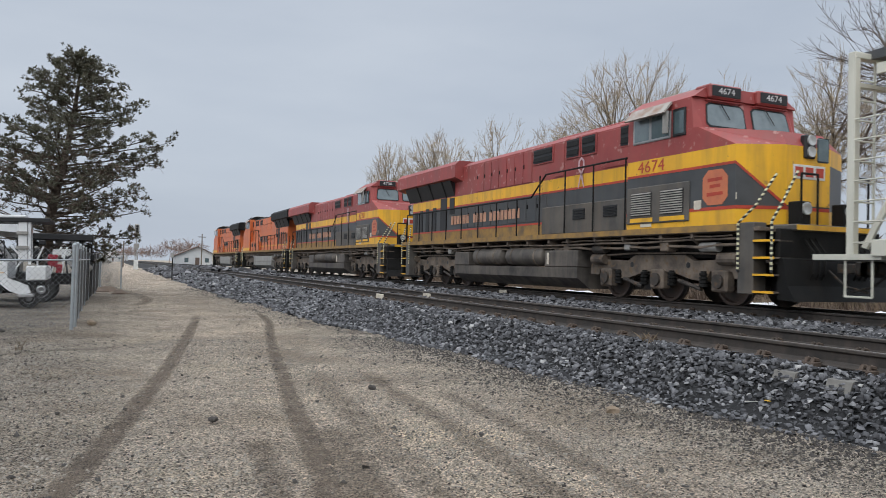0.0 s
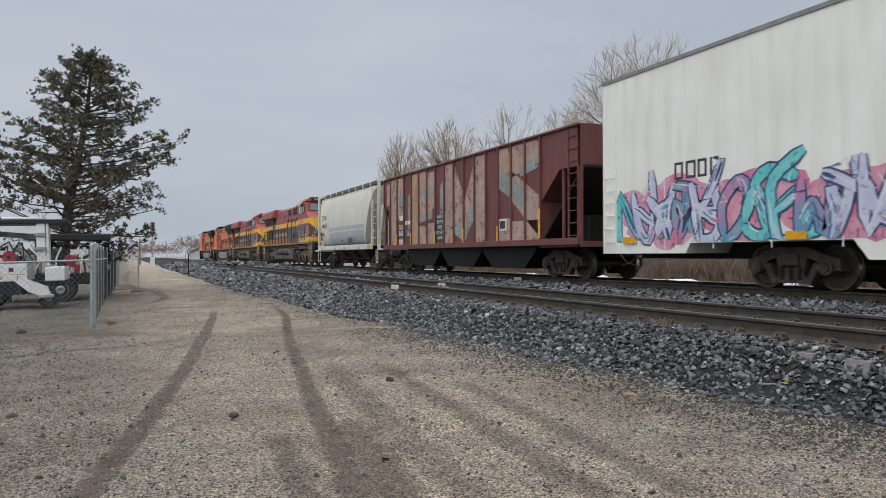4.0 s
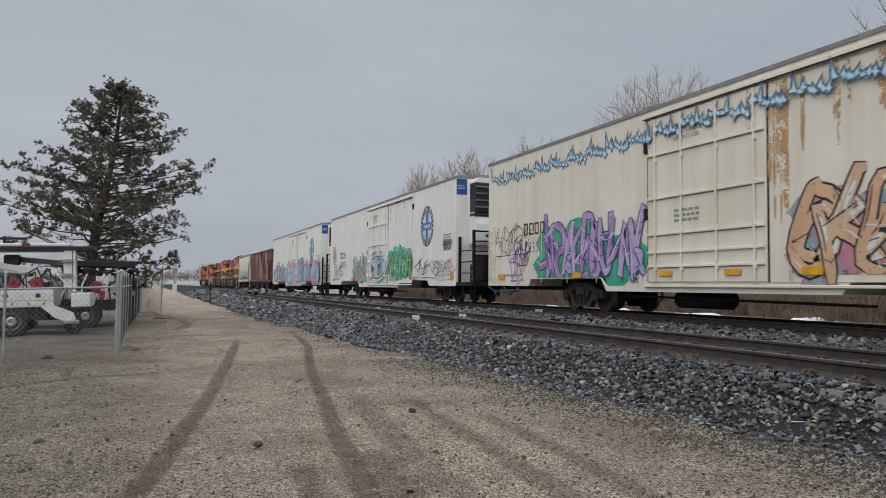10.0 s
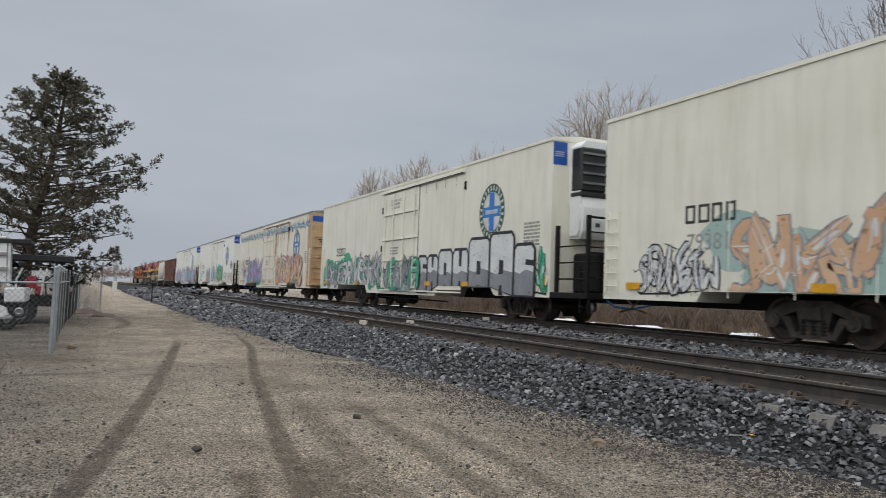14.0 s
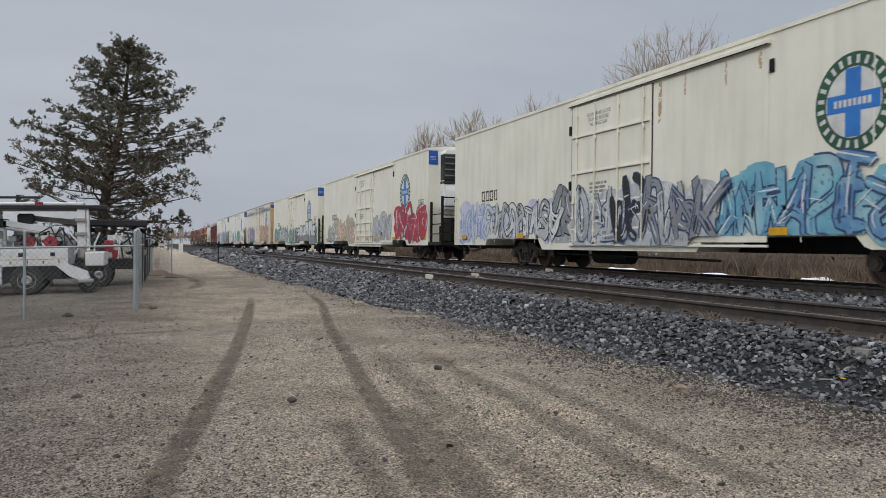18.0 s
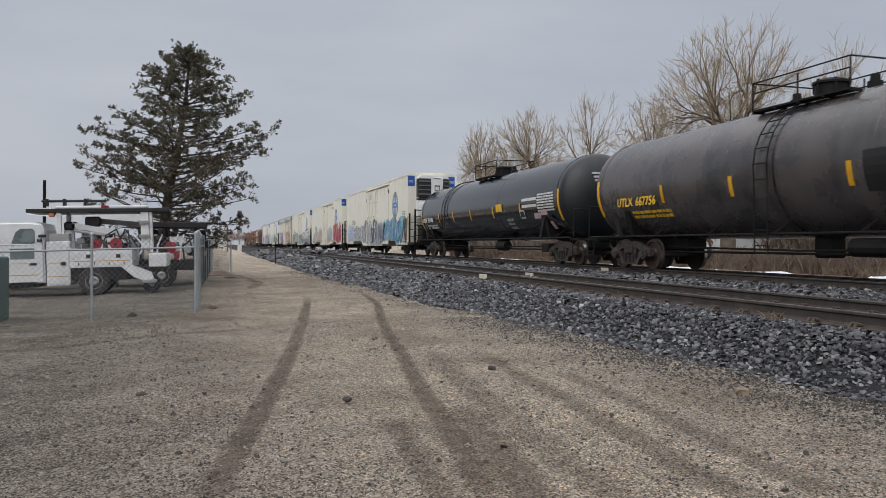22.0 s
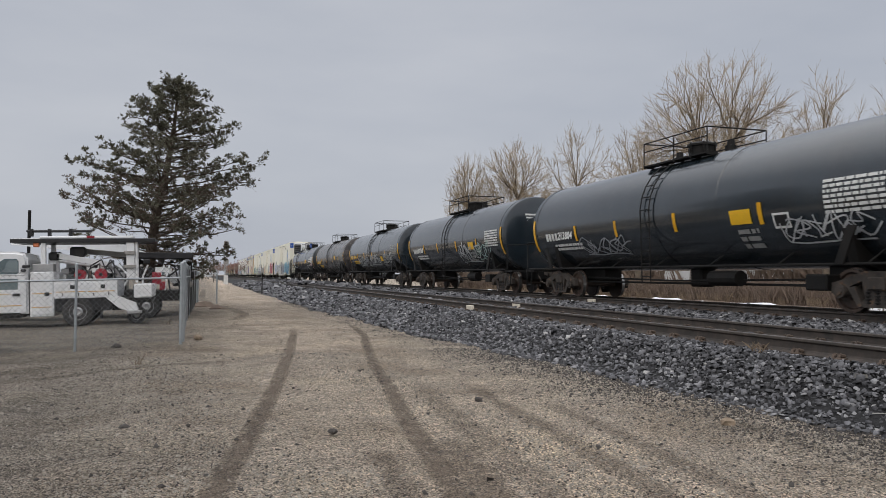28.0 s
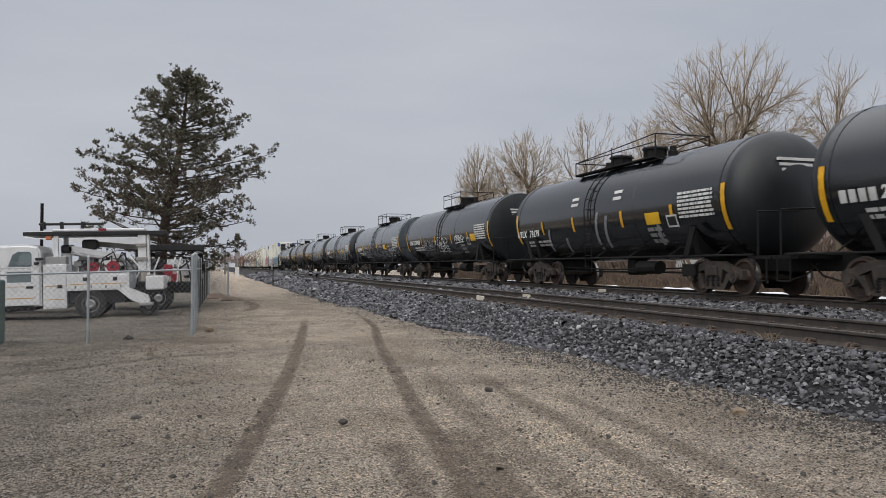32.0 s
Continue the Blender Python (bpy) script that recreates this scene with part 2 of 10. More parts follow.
M["faded_grey"] = worn("faded_grey_overpaint", (0.32, 0.34, 0.32), (0.23, 0.245, 0.235), 0.36, 3.4)
M["faded_tan"] = worn("faded_tan_overpaint", (0.46, 0.31, 0.21), (0.38, 0.22, 0.14), 0.30)
M["rail_rings"] = banded("pale_and_black_rings", (0.72, 0.68, 0.45), (0.03, 0.03, 0.03), 0.10)
M["loco_red"] = mat("faded_red_loco_paint", (0.36, 0.07, 0.063), (0.26, 0.048, 0.045), 0.5, scale=0.9, streak=(0.20, 0.075, 0.065), streak_amount=0.6, speck=(0.42, 0.20, 0.18), speck_scale=5.0, speck_cut=0.62)
M["loco_yellow"] = mat("loco_yellow_paint", (0.88, 0.48, 0.02), (0.74, 0.39, 0.03), 0.45, scale=0.9, streak=(0.26, 0.15, 0.05), streak_amount=0.55, speck=(0.30, 0.17, 0.06), speck_scale=6.0, speck_cut=0.66)
M["sill_dusty"] = mat("dusty_yellow_sill", (0.36, 0.21, 0.06), (0.16, 0.11, 0.06), 0.7, scale=2.5)
M["loco_black"] = mat("loco_black_paint", (0.072, 0.074, 0.077), (0.048, 0.05, 0.053), 0.45, scale=1.2, streak=(0.11, 0.09, 0.075), streak_amount=0.35)
M["loco_sooty"] = mat("sooty_grey_loco_panel", (0.12, 0.108, 0.095), (0.065, 0.06, 0.055), 0.6, scale=1.5, streak=(0.17, 0.13, 0.095), streak_amount=0.5)
M["lens_pale"] = mat("pale_lamp_lens", (0.62, 0.63, 0.62), (0.5, 0.5, 0.5), 0.15, metal=0.3)
M["windshield_glass"] = mat("sky_reflecting_window_glass", (0.16, 0.21, 0.22), (0.12, 0.16, 0.17), 0.04, spec=1.0, coat=1.0)
M["rusty_awning"] = mat("rusty_grey_awning", (0.42, 0.40, 0.37), (0.26, 0.15, 0.10), 0.6, scale=3.0)
M["faded_letter"] = mat("faded_orange_lettering", (0.60, 0.34, 0.22), (0.42, 0.20, 0.13), 0.6, scale=4.0)
M["handrail_dim"] = mat("dusty_louvre_slat", (0.30, 0.28, 0.25), (0.2, 0.19, 0.17), 0.6, scale=3.0)
M["loco_stripe"] = mat("loco_red_stripe", (0.50, 0.06, 0.03), (0.35, 0.05, 0.03), 0.45)
M["loco_orange"] = mat("loco_orange_paint", (0.68, 0.17, 0.05), (0.55, 0.13, 0.04), 0.45, scale=0.7, streak=(0.22, 0.08, 0.03), streak_amount=0.4)
M["loco_under"] = mat("brown_dusty_underframe", (0.21, 0.165, 0.128), (0.06, 0.049, 0.041), 0.8, scale=2.0, bump=0.3, speck=(0.15, 0.10, 0.06), speck_scale=7, speck_cut=0.58)
M["fuel_grey"] = mat("light_grey_fuel_tank_paint", (0.36, 0.35, 0.33), (0.24, 0.23, 0.21), 0.55, streak=GRIME, streak_amount=0.5)
M["tank_dark"] = mat("sooty_fuel_tank", (0.11, 0.096, 0.084), (0.036, 0.032, 0.03), 0.65, scale=2.0, bump=0.2, streak=(0.24, 0.2, 0.16), streak_amount=0.5)
M["glass_dark"] = mat("cab_window_glass", (0.10, 0.14, 0.15), (0.07, 0.10, 0.11), 0.06, spec=0.9)
M["orange_patch"] = mat("faded_orange_emblem", (0.62, 0.20, 0.09), (0.5, 0.15, 0.08), 0.5)
M["hose_blue"] = mat("blue_hose", (0.03, 0.16, 0.42), (0.02, 0.1, 0.3), 0.5)
M["handrail_pale"] = mat("pale_handrail_paint", (0.66, 0.64, 0.50), (0.4, 0.38, 0.3), 0.5)
M["fence_steel"] = mat("galvanised_fence_steel", (0.42, 0.45, 0.47), (0.33, 0.36, 0.38), 0.45, metal=0.55, scale=6)
M["wire"] = mat("galvanised_wire", (0.24, 0.25, 0.26), (0.17, 0.18, 0.19), 0.5, metal=0.5, scale=20)
M["truck_white"] = mat("white_truck_paint", (0.78, 0.79, 0.80), (0.70, 0.71, 0.72), 0.3, streak=(0.5, 0.47, 0.42), streak_amount=0.2)
M["tyre"] = mat("tyre_rubber", (0.03, 0.03, 0.03), (0.045, 0.042, 0.04), 0.85, bump=0.3)
M["red_paint"] = mat("red_reel_paint", (0.33, 0.018, 0.035), (0.24, 0.014, 0.025), 0.5)
M["gold_line"] = mat("gold_pinstripe", (0.65, 0.38, 0.06), (0.55, 0.3, 0.05), 0.45)
M["aluminium"] = mat("grey_aluminium", (0.42, 0.42, 0.42), (0.33, 0.33, 0.33), 0.45, metal=0.6)
M["green_box"] = mat("dark_green_box_paint", (0.05, 0.10, 0.09), (0.035, 0.075, 0.068), 0.5)
M["bark"] = mat("grey_brown_bark", (0.14, 0.115, 0.09), (0.075, 0.06, 0.05), 0.9, scale=6, bump=0.6, bscale=18)
M["twig"] = mat("pale_winter_twig", (0.38, 0.305, 0.205), (0.25, 0.195, 0.135), 0.85, scale=0.7)
M["dark_twig"] = mat("dark_grey_brown_twig", (0.15, 0.115, 0.09), (0.09, 0.07, 0.058), 0.85, scale=0.7)
M["conifer_bark"] = mat("dark_conifer_bark", (0.10, 0.075, 0.055), (0.06, 0.045, 0.035), 0.9, scale=8, bump=0.6)
M["needles"] = mat("olive_green_needles", (0.138, 0.134, 0.092), (0.110, 0.100, 0.072), 0.8, scale=1.3)
M["dry_grass"] = mat("dry_straw", (0.23, 0.175, 0.12), (0.14, 0.108, 0.078), 0.9, scale=2.0)
M["brush"] = mat("red_brown_brush_twigs", (0.19, 0.14, 0.108), (0.115, 0.087, 0.069), 0.9, scale=1.0)
M["snow"] = mat("old_snow", (0.82, 0.84, 0.87), (0.72, 0.73, 0.75), 0.6, scale=2.0, bump=0.3)
M["old_wood"] = mat("weathered_grey_timber", (0.20, 0.165, 0.13), (0.11, 0.09, 0.07), 0.85, scale=4, bump=0.4)
M["concrete"] = mat("stained_concrete", (0.20, 0.19, 0.175), (0.12, 0.112, 0.10), 0.85, scale=3, bump=0.3)
M["rail_side"] = mat("brown_rail_steel", (0.074, 0.059, 0.050), (0.034, 0.029, 0.025), 0.7, scale=5, bump=0.2, streak=(0.03, 0.028, 0.026), streak_amount=0.7, streak_scale=(2, 9.0, 0.4))
M["rail_top"] = mat("worn_rail_head", (0.15, 0.135, 0.125), (0.085, 0.078, 0.072), 0.45, metal=0.6, scale=3)
M["clip"] = mat("rusty_rail_clip", (0.10, 0.072, 0.055), (0.05, 0.04, 0.032), 0.8, scale=12)
M["marker_cream"] = mat("cream_marker_paint", (0.66, 0.60, 0.50), (0.52, 0.46, 0.38), 0.6, scale=10)
M["house_white"] = mat("white_siding", (0.62, 0.63, 0.63), (0.52, 0.53, 0.54), 0.7, scale=0.6)
M["shingle"] = mat("brown_roofing", (0.14, 0.10, 0.08), (0.10, 0.07, 0.06), 0.9, scale=1.5)
M["cabinet_green"] = mat("pale_green_steel_cabinet", (0.34, 0.40, 0.36), (0.27, 0.32, 0.29), 0.5, scale=2)


# ---- mesh helpers ----
def finish(name, bm, material, parent=None, label="", smooth=False):
    me = bpy.data.meshes.new(name)
    bm.normal_update()
    bm.to_mesh(me)
    bm.free()
    mats = material if isinstance(material, (list, tuple)) else [material]
    for m in mats:
        me.materials.append(M[m] if isinstance(m, str) else m)
    if smooth:
        me.polygons.foreach_set("use_smooth", [True] * len(me.polygons))
        me.set_sharp_from_angle(angle=radians(34))
    ob = new(name, me)
    if parent:
        ob.parent = parent
    if label:
        ob["label"] = label
    return ob


def part(name, bm, material, parent, label="", smooth=False):
    return finish(name, bm, material, parent, label, smooth)


def thing(name, label, category, group="", kind="", at=(0, 0, 0), turn=0.0):
    ob = new(name)
    ob.matrix_world = pose(*at, 0, 0, turn)
    return tagged(ob, label, category, group, kind)


def box(bm, x0, x1, y0, y1, z0, z1, bevel=0.0, index=0):
    m = Matrix.Translation(((x0 + x1) / 2, (y0 + y1) / 2, (z0 + z1) / 2)) @ Matrix.Diagonal((abs(x1 - x0), abs(y1 - y0), abs(z1 - z0), 1))
    made = bmesh.ops.create_cube(bm, size=1.0, matrix=m)
    faces = {f for v in made["verts"] for f in v.link_faces}
    for f in faces:
        f.material_index = index
    if bevel:
        edges = list({e for v in made["verts"] for e in v.link_edges})
        out = bmesh.ops.bevel(bm, geom=edges, offset=bevel, segments=1, affect="EDGES", profile=0.5)
        for f in out["faces"]:
            f.material_index = index
    return bm


def rod(bm, a, b, r, seg=6, r2=None, index=0, caps=True):
    """A round bar from a to b."""
    a, b = Vector(a), Vector(b)
    d = b - a
    m = Matrix.Translation((a + b) / 2) @ d.to_track_quat("Z", "Y").to_matrix().to_4x4()
    made = bmesh.ops.create_cone(bm, cap_ends=caps, segments=seg, radius1=r, radius2=r if r2 is None else r2, depth=d.length, matrix=m)
    for v in made["verts"]:
        for f in v.link_faces:
            f.material_index = index
    return bm


def pipe(bm, points, r, seg=6, index=0):
    for a, b in zip(points, points[1:]):
        rod(bm, a, b, r, seg, index=index)
    return bm


def prism(bm, outline, axis, lo, hi, index=0):
    """Sweeps an outline of 2D points along an axis: 'x' takes (y, z), 'y' takes (x, z), 'z' takes (x, y)."""
    def at(p, d):
        return {"x": (d, p[0], p[1]), "y": (p[0], d, p[1]), "z": (p[0], p[1], d)}[axis]
    a = [bm.verts.new(at(p, lo)) for p in outline]
    b = [bm.verts.new(at(p, hi)) for p in outline]
    fs = [bm.faces.new(a), bm.faces.new(b[::-1])]
    for i in range(len(a)):
        j = (i + 1) % len(a)
        fs.append(bm.faces.new((a[j], a[i], b[i], b[j])))
    for f in fs:
        f.material_index = index
    bmesh.ops.recalc_face_normals(bm, faces=fs)
    return bm


def lathe(bm, profile, centre, axis="y", seg=32, index=0):
    """Turns a profile of (along, radius) about a line along y or z through centre."""
    rings = []
    for d, r in profile:
        ring = []
        for k in range(seg):
            a = 2 * math.pi * k / seg
            p = (r * math.cos(a), d, r * math.sin(a)) if axis == "y" else (r * math.cos(a), r * math.sin(a), d) if axis == "z" else (d, r * math.cos(a), r * math.sin(a))
            ring.append(bm.verts.new(Vector(p) + Vector(centre)))
        rings.append(ring)
    fs = []
    for r0, r1 in zip(rings, rings[1:]):
        for k in range(seg):
            fs.append(bm.faces.new((r0[k], r0[(k + 1) % seg], r1[(k + 1) % seg], r1[k])))
    fs.append(bm.faces.new(rings[0][::-1]))
    fs.append(bm.faces.new(rings[-1]))
    for f in fs:
        f.material_index = index
    bmesh.ops.recalc_face_normals(bm, faces=fs)
    return bm


def mesh_from(name, verts, faces, material, parent=None, label="", smooth=False):
    me = bpy.data.meshes.new(name)
    me.from_pydata(verts, [], faces)
    for m in (material if isinstance(material, (list, tuple)) else [material]):
        me.materials.append(M[m] if isinstance(m, str) else m)
    if smooth:
        me.polygons.foreach_set("use_smooth", [True] * len(me.polygons))
    ob = new(name, me)
    if parent:
        ob.parent = parent
    if label:
        ob["label"] = label
    return ob


TEXTS = {}


def letters(name, text, size, material, parent, m, label="", squeeze=1.0, bold=0.0):
    """Flat lettering in the built-in font, centred on the pose m (text runs along local x, up is local y)."""
    key = (text, size, squeeze, bold)
    if key not in TEXTS:
        cu = bpy.data.curves.new("lettering", "FONT")
        cu.body, cu.size, cu.align_x, cu.align_y, cu.resolution_u, cu.extrude = text, size, "CENTER", "CENTER", 2, 0.002
        cu.offset = bold
        ob = bpy.data.objects.new("lettering", cu)
        TEXTS[key] = bpy.data.meshes.new_from_object(ob)
        TEXTS[key].transform(Matrix.Diagonal((squeeze, 1, 1, 1)))
        bpy.data.objects.remove(ob)
    me = TEXTS[key].copy()
    me.materials.clear()
    me.materials.append(M[material])
    ob = new(name, me)
    ob.parent = parent
    ob.matrix_basis = m
    if label:
        ob["label"] = label
    return ob


def on_side(x, y, z):
    """Pose of a flat mark on a side that faces -x: reads from far (+y) to near (-y)."""
    return Matrix.Translation((x, y, z)) @ Matrix(((0, 0, -1, 0), (-1, 0, 0, 0), (0, 1, 0, 0), (0, 0, 0, 1)))


def on_end(x, y, z):
    """Pose of a flat mark on an end that faces -y."""
    return Matrix.Translation((x, y, z)) @ Matrix(((1, 0, 0, 0), (0, 0, -1, 0), (0, 1, 0, 0), (0, 0, 0, 1)))


def bars(bm, y, z, width, height, rows, x, rng, thick=0.004, index=0):
    """Rows of short plain bars: writing too small to read, on a side that faces -x."""
    pitch = height / rows
    for r in range(rows):
        at = 0.0
        while at < width - 0.03:
            w = min(rng.uniform(0.5, 2.2) * pitch * 1.2, width - at)
            box(bm, x - thick, x, y - at - w, y - at, z - r * pitch - pitch * 0.62, z - r * pitch, index=index)
            at += w + pitch * 0.35
    return bm


# ---- the line of the two tracks, and the train's run along it ----
RAIL_Z = 0.70          # top of rail over the road
NEAR_X, FAR_X = 7.30, 13.40   # centre lines of the two tracks
SIDE = 1.60            # half the width of a car
RUN = [(0, 0.0), (2, 20.47), (4, 41.07), (6, 61.76), (8, 82.53), (10, 103.34), (12, 124.17), (14, 145.01), (16, 165.81),
       (18, 186.57), (20, 207.24), (22, 227.82), (24, 248.27), (26, 268.58), (28, 288.70), (30, 308.63), (32, 328.34)]
TRAIN = []             # each vehicle and where its front stands at the start


# ---- ground ----
def ground_material():
    m = bpy.data.materials.new("gravelly_dirt")
    m.use_nodes = True
    n, l = m.node_tree.nodes, m.node_tree.links
    bsdf = n["Principled BSDF"]
    bsdf.inputs["Roughness"].default_value = 0.95
    bsdf.inputs["Specular IOR Level"].default_value = 0.2
    co = n.new("ShaderNodeTexCoord")

    def noise_tex(scale, detail=5.0):
        t = n.new("ShaderNodeTexNoise")
        t.inputs["Scale"].default_value, t.inputs["Detail"].default_value = scale, detail
        l.new(co.outputs["Object"], t.inputs["Vector"])
        return t

    def ramp(src, stops):
        r = n.new("ShaderNodeValToRGB")
        while len(r.color_ramp.elements) < len(stops):
            r.color_ramp.elements.new(0.5)
        for e, (p, c) in zip(r.color_ramp.elements, stops):
            e.position, e.color = p, (*c, 1)
        l.new(src, r.inputs["Fac"])
        return r.outputs["Color"]

    def mix(a, b, fac, blend="MIX"):
        x = n.new("ShaderNodeMix")
        x.data_type, x.blend_type = "RGBA", blend
        if isinstance(fac, float):
            x.inputs["Factor"].default_value = fac
        else:
            l.new(fac, x.inputs["Factor"])
        l.new(a, x.inputs["A"])
        l.new(b, x.inputs["B"])
        return x.outputs["Result"]

    wide = ramp(noise_tex(0.16, 6).outputs["Fac"], [(0.3, (0.44, 0.372, 0.305)), (0.5, (0.52, 0.445, 0.368)), (0.7, (0.58, 0.50, 0.415))])
    patch = ramp(noise_tex(1.3, 8).outputs["Fac"], [(0.35, (0.62, 0.60, 0.58)), (0.65, (1.1, 1.08, 1.05))])
    # greyer, darker gravel in the yard and a grey band of spilt stone along the bank's foot
    pos = n.new("ShaderNodeSeparateXYZ")
    wob, warp = noise_tex(0.9, 4), n.new("ShaderNodeMath")
    warp.operation = "MULTIPLY_ADD"
    warp.inputs[1].default_value = 1.6
    l.new(co.outputs["Object"], pos.inputs["Vector"])
    l.new(wob.outputs["Fac"], warp.inputs[0])
    l.new(pos.outputs["X"], warp.inputs[2])

    def span(lo, hi, top):
        r = n.new("ShaderNodeMapRange")
        r.inputs["From Min"].default_value, r.inputs["From Max"].default_value, r.inputs["To Max"].default_value = lo, hi, top
        l.new(warp.outputs["Value"], r.inputs["Value"])
        return r.outputs["Result"]

    yard = ramp(noise_tex(0.5, 6).outputs["Fac"], [(0.35, (0.185, 0.167, 0.146)), (0.65, (0.28, 0.25, 0.215))])
    spill = ramp(noise_tex(2.2, 6).outputs["Fac"], [(0.35, (0.26, 0.235, 0.205)), (0.65, (0.43, 0.385, 0.33))])
    wide = mix(wide, yard, span(2.3, -0.9, 0.95))
    wide = mix(wide, spill, span(4.0, 5.6, 0.8))
    tone = mix(wide, patch, 0.55, "MULTIPLY")
    worn_ground = ramp(noise_tex(0.55, 9).outputs["Fac"], [(0.36, (0.74, 0.71, 0.67)), (0.5, (1.0, 1.0, 1.0)), (0.66, (1.07, 1.06, 1.0))])
    tone = mix(tone, worn_ground, 0.8, "MULTIPLY")
    vor2 = n.new("ShaderNodeTexVoronoi")
    vor2.inputs["Scale"].default_value = 26.0
    l.new(co.outputs["Object"], vor2.inputs["Vector"])
    lumps = ramp(vor2.outputs["Color"], [(0.15, (0.78, 0.77, 0.76)), (0.5, (1.0, 1.0, 1.0)), (0.9, (1.16, 1.15, 1.14))])
    tone = mix(tone, lumps, 0.9, "MULTIPLY")
    vor = n.new("ShaderNodeTexVoronoi")
    vor.inputs["Scale"].default_value, vor.inputs["Randomness"].default_value = 80.0, 1.0
    l.new(co.outputs["Object"], vor.inputs["Vector"])
    grit = ramp(vor.outputs["Color"], [(0.1, (0.16, 0.155, 0.15)), (0.5, (0.95, 0.95, 0.95)), (0.92, (2.2, 2.17, 2.12))])
    tone = mix(tone, grit, 1.0, "MULTIPLY")
    fine = ramp(noise_tex(260, 3).outputs["Fac"], [(0.3, (0.7, 0.7, 0.7)), (0.7, (1.25, 1.25, 1.25))])
    tone = mix(tone, fine, 0.6, "MULTIPLY")
    l.new(tone, bsdf.inputs["Base Color"])
    bp = n.new("ShaderNodeBump")
    bp.inputs["Strength"].default_value, bp.inputs["Distance"].default_value = 1.0, 0.04
    l.new(vor.outputs["Distance"], bp.inputs["Height"])
    bp2 = n.new("ShaderNodeBump")
    bp2.inputs["Strength"].default_value, bp2.inputs["Distance"].default_value = 0.5, 0.03
    l.new(noise_tex(9, 6).outputs["Fac"], bp2.inputs["Height"])
    l.new(bp.outputs["Normal"], bp2.inputs["Normal"])
    l.new(bp2.outputs["Normal"], bsdf.inputs["Normal"])
    return m


def ballast_material():
    # near-black: the shade between the loose stones is put into the bed's colour
    m = mat("gap_shade_dark_ballast", (0.016, 0.016, 0.017), (0.006, 0.006, 0.007), 0.95, scale=14, bump=0.9, bscale=22, space="Object")
    return m


M["ground"] = ground_material()
M["ballast_bed"] = ballast_material()


def stone_material():
    m = bpy.data.materials.new("crushed_rock")
    m.use_nodes = True
    n, l = m.node_tree.nodes, m.node_tree.links
    bsdf = n["Principled BSDF"]
    bsdf.inputs["Roughness"].default_value = 0.8
    geo = n.new("ShaderNodeNewGeometry")
    r = n.new("ShaderNodeValToRGB")
    stops = [(0.0, (0.014, 0.014, 0.016)), (0.5, (0.080, 0.0805, 0.088)), (0.85, (0.155, 0.156, 0.169)), (0.98, (0.26, 0.26, 0.268)), (1.0, (0.40, 0.395, 0.39))]
    while len(r.color_ramp.elements) < len(stops):
        r.color_ramp.elements.new(0.5)
    for e, (p, c) in zip(r.color_ramp.elements, stops):
        e.position, e.color = p, (*c, 1)
    l.new(geo.outputs["Random Per Island"], r.inputs["Fac"])
    co, t = n.new("ShaderNodeTexCoord"), n.new("ShaderNodeTexNoise")
    t.inputs["Scale"].default_value = 70.0
    l.new(co.outputs["Object"], t.inputs["Vector"])
    x = n.new("ShaderNodeMix")
    x.data_type, x.blend_type = "RGBA", "MULTIPLY"
    x.inputs["Factor"].default_value = 0.6
    r2 = n.new("ShaderNodeValToRGB")
    r2.color_ramp.elements[0].color, r2.color_ramp.elements[1].color = (0.35, 0.35, 0.36, 1), (1.6, 1.58, 1.55, 1)
    l.new(t.outputs["Fac"], r2.inputs["Fac"])
    l.new(r.outputs["Color"], x.inputs["A"])
    l.new(r2.outputs["Color"], x.inputs["B"])
    l.new(x.outputs["Result"], bsdf.inputs["Base Color"])
    return m


M["stone"] = stone_material()
M["pebble_pale"] = mat("pale_pebbles", (0.37, 0.335, 0.285), (0.23, 0.203, 0.17), 0.9, scale=60)
M["pebble_dark"] = mat("dark_pebbles", (0.075, 0.066, 0.06), (0.035, 0.031, 0.028), 0.9, scale=30)

BALLAST_TOP = RAIL_Z - 0.185


def toe(y):
    return max(4.3, 5.62 - 0.052 * max(y - 4.0, 0.0)) + 0.09 * math.sin(y * 0.55 + 0.7) + 0.08 * math.sin(y * 1.37)


def yard_fall(x, y):
    """The yard beside the road falls away a little."""
    return -0.027 * min(max(-0.6 - x, 0.0), 20.0) * min(max((90 - y) / 40, 0.0), 1.0)


def ground_height(x, y):
    """Road level, its gentle ruts, the ballast bank and the lower strip behind the tracks."""
    z = 0.018 * math.sin(x * 2.3 + 0.35 * y) + 0.012 * math.sin(y * 1.7 - x) + yard_fall(x, y)
    return z if abs(x) < 60 and -20 < y < 120 else yard_fall(x, y)


def bank_height(x, y):
    t0 = toe(y)
    if x < t0:
        return -0.12
    a = min(1.0, (x - t0) / max(0.7, 6.15 - t0))
    z = BALLAST_TOP * (a * a * (3 - 2 * a)) * 0.98
    mid = (NEAR_X + FAR_X) / 2
    z -= 0.10 * math.exp(-((x - mid) / 0.8) ** 2)
    if x > FAR_X + 2.0:
        z = BALLAST_TOP - min(1.0, (x - FAR_X - 2.0) / 1.6) * 0.36
    return z


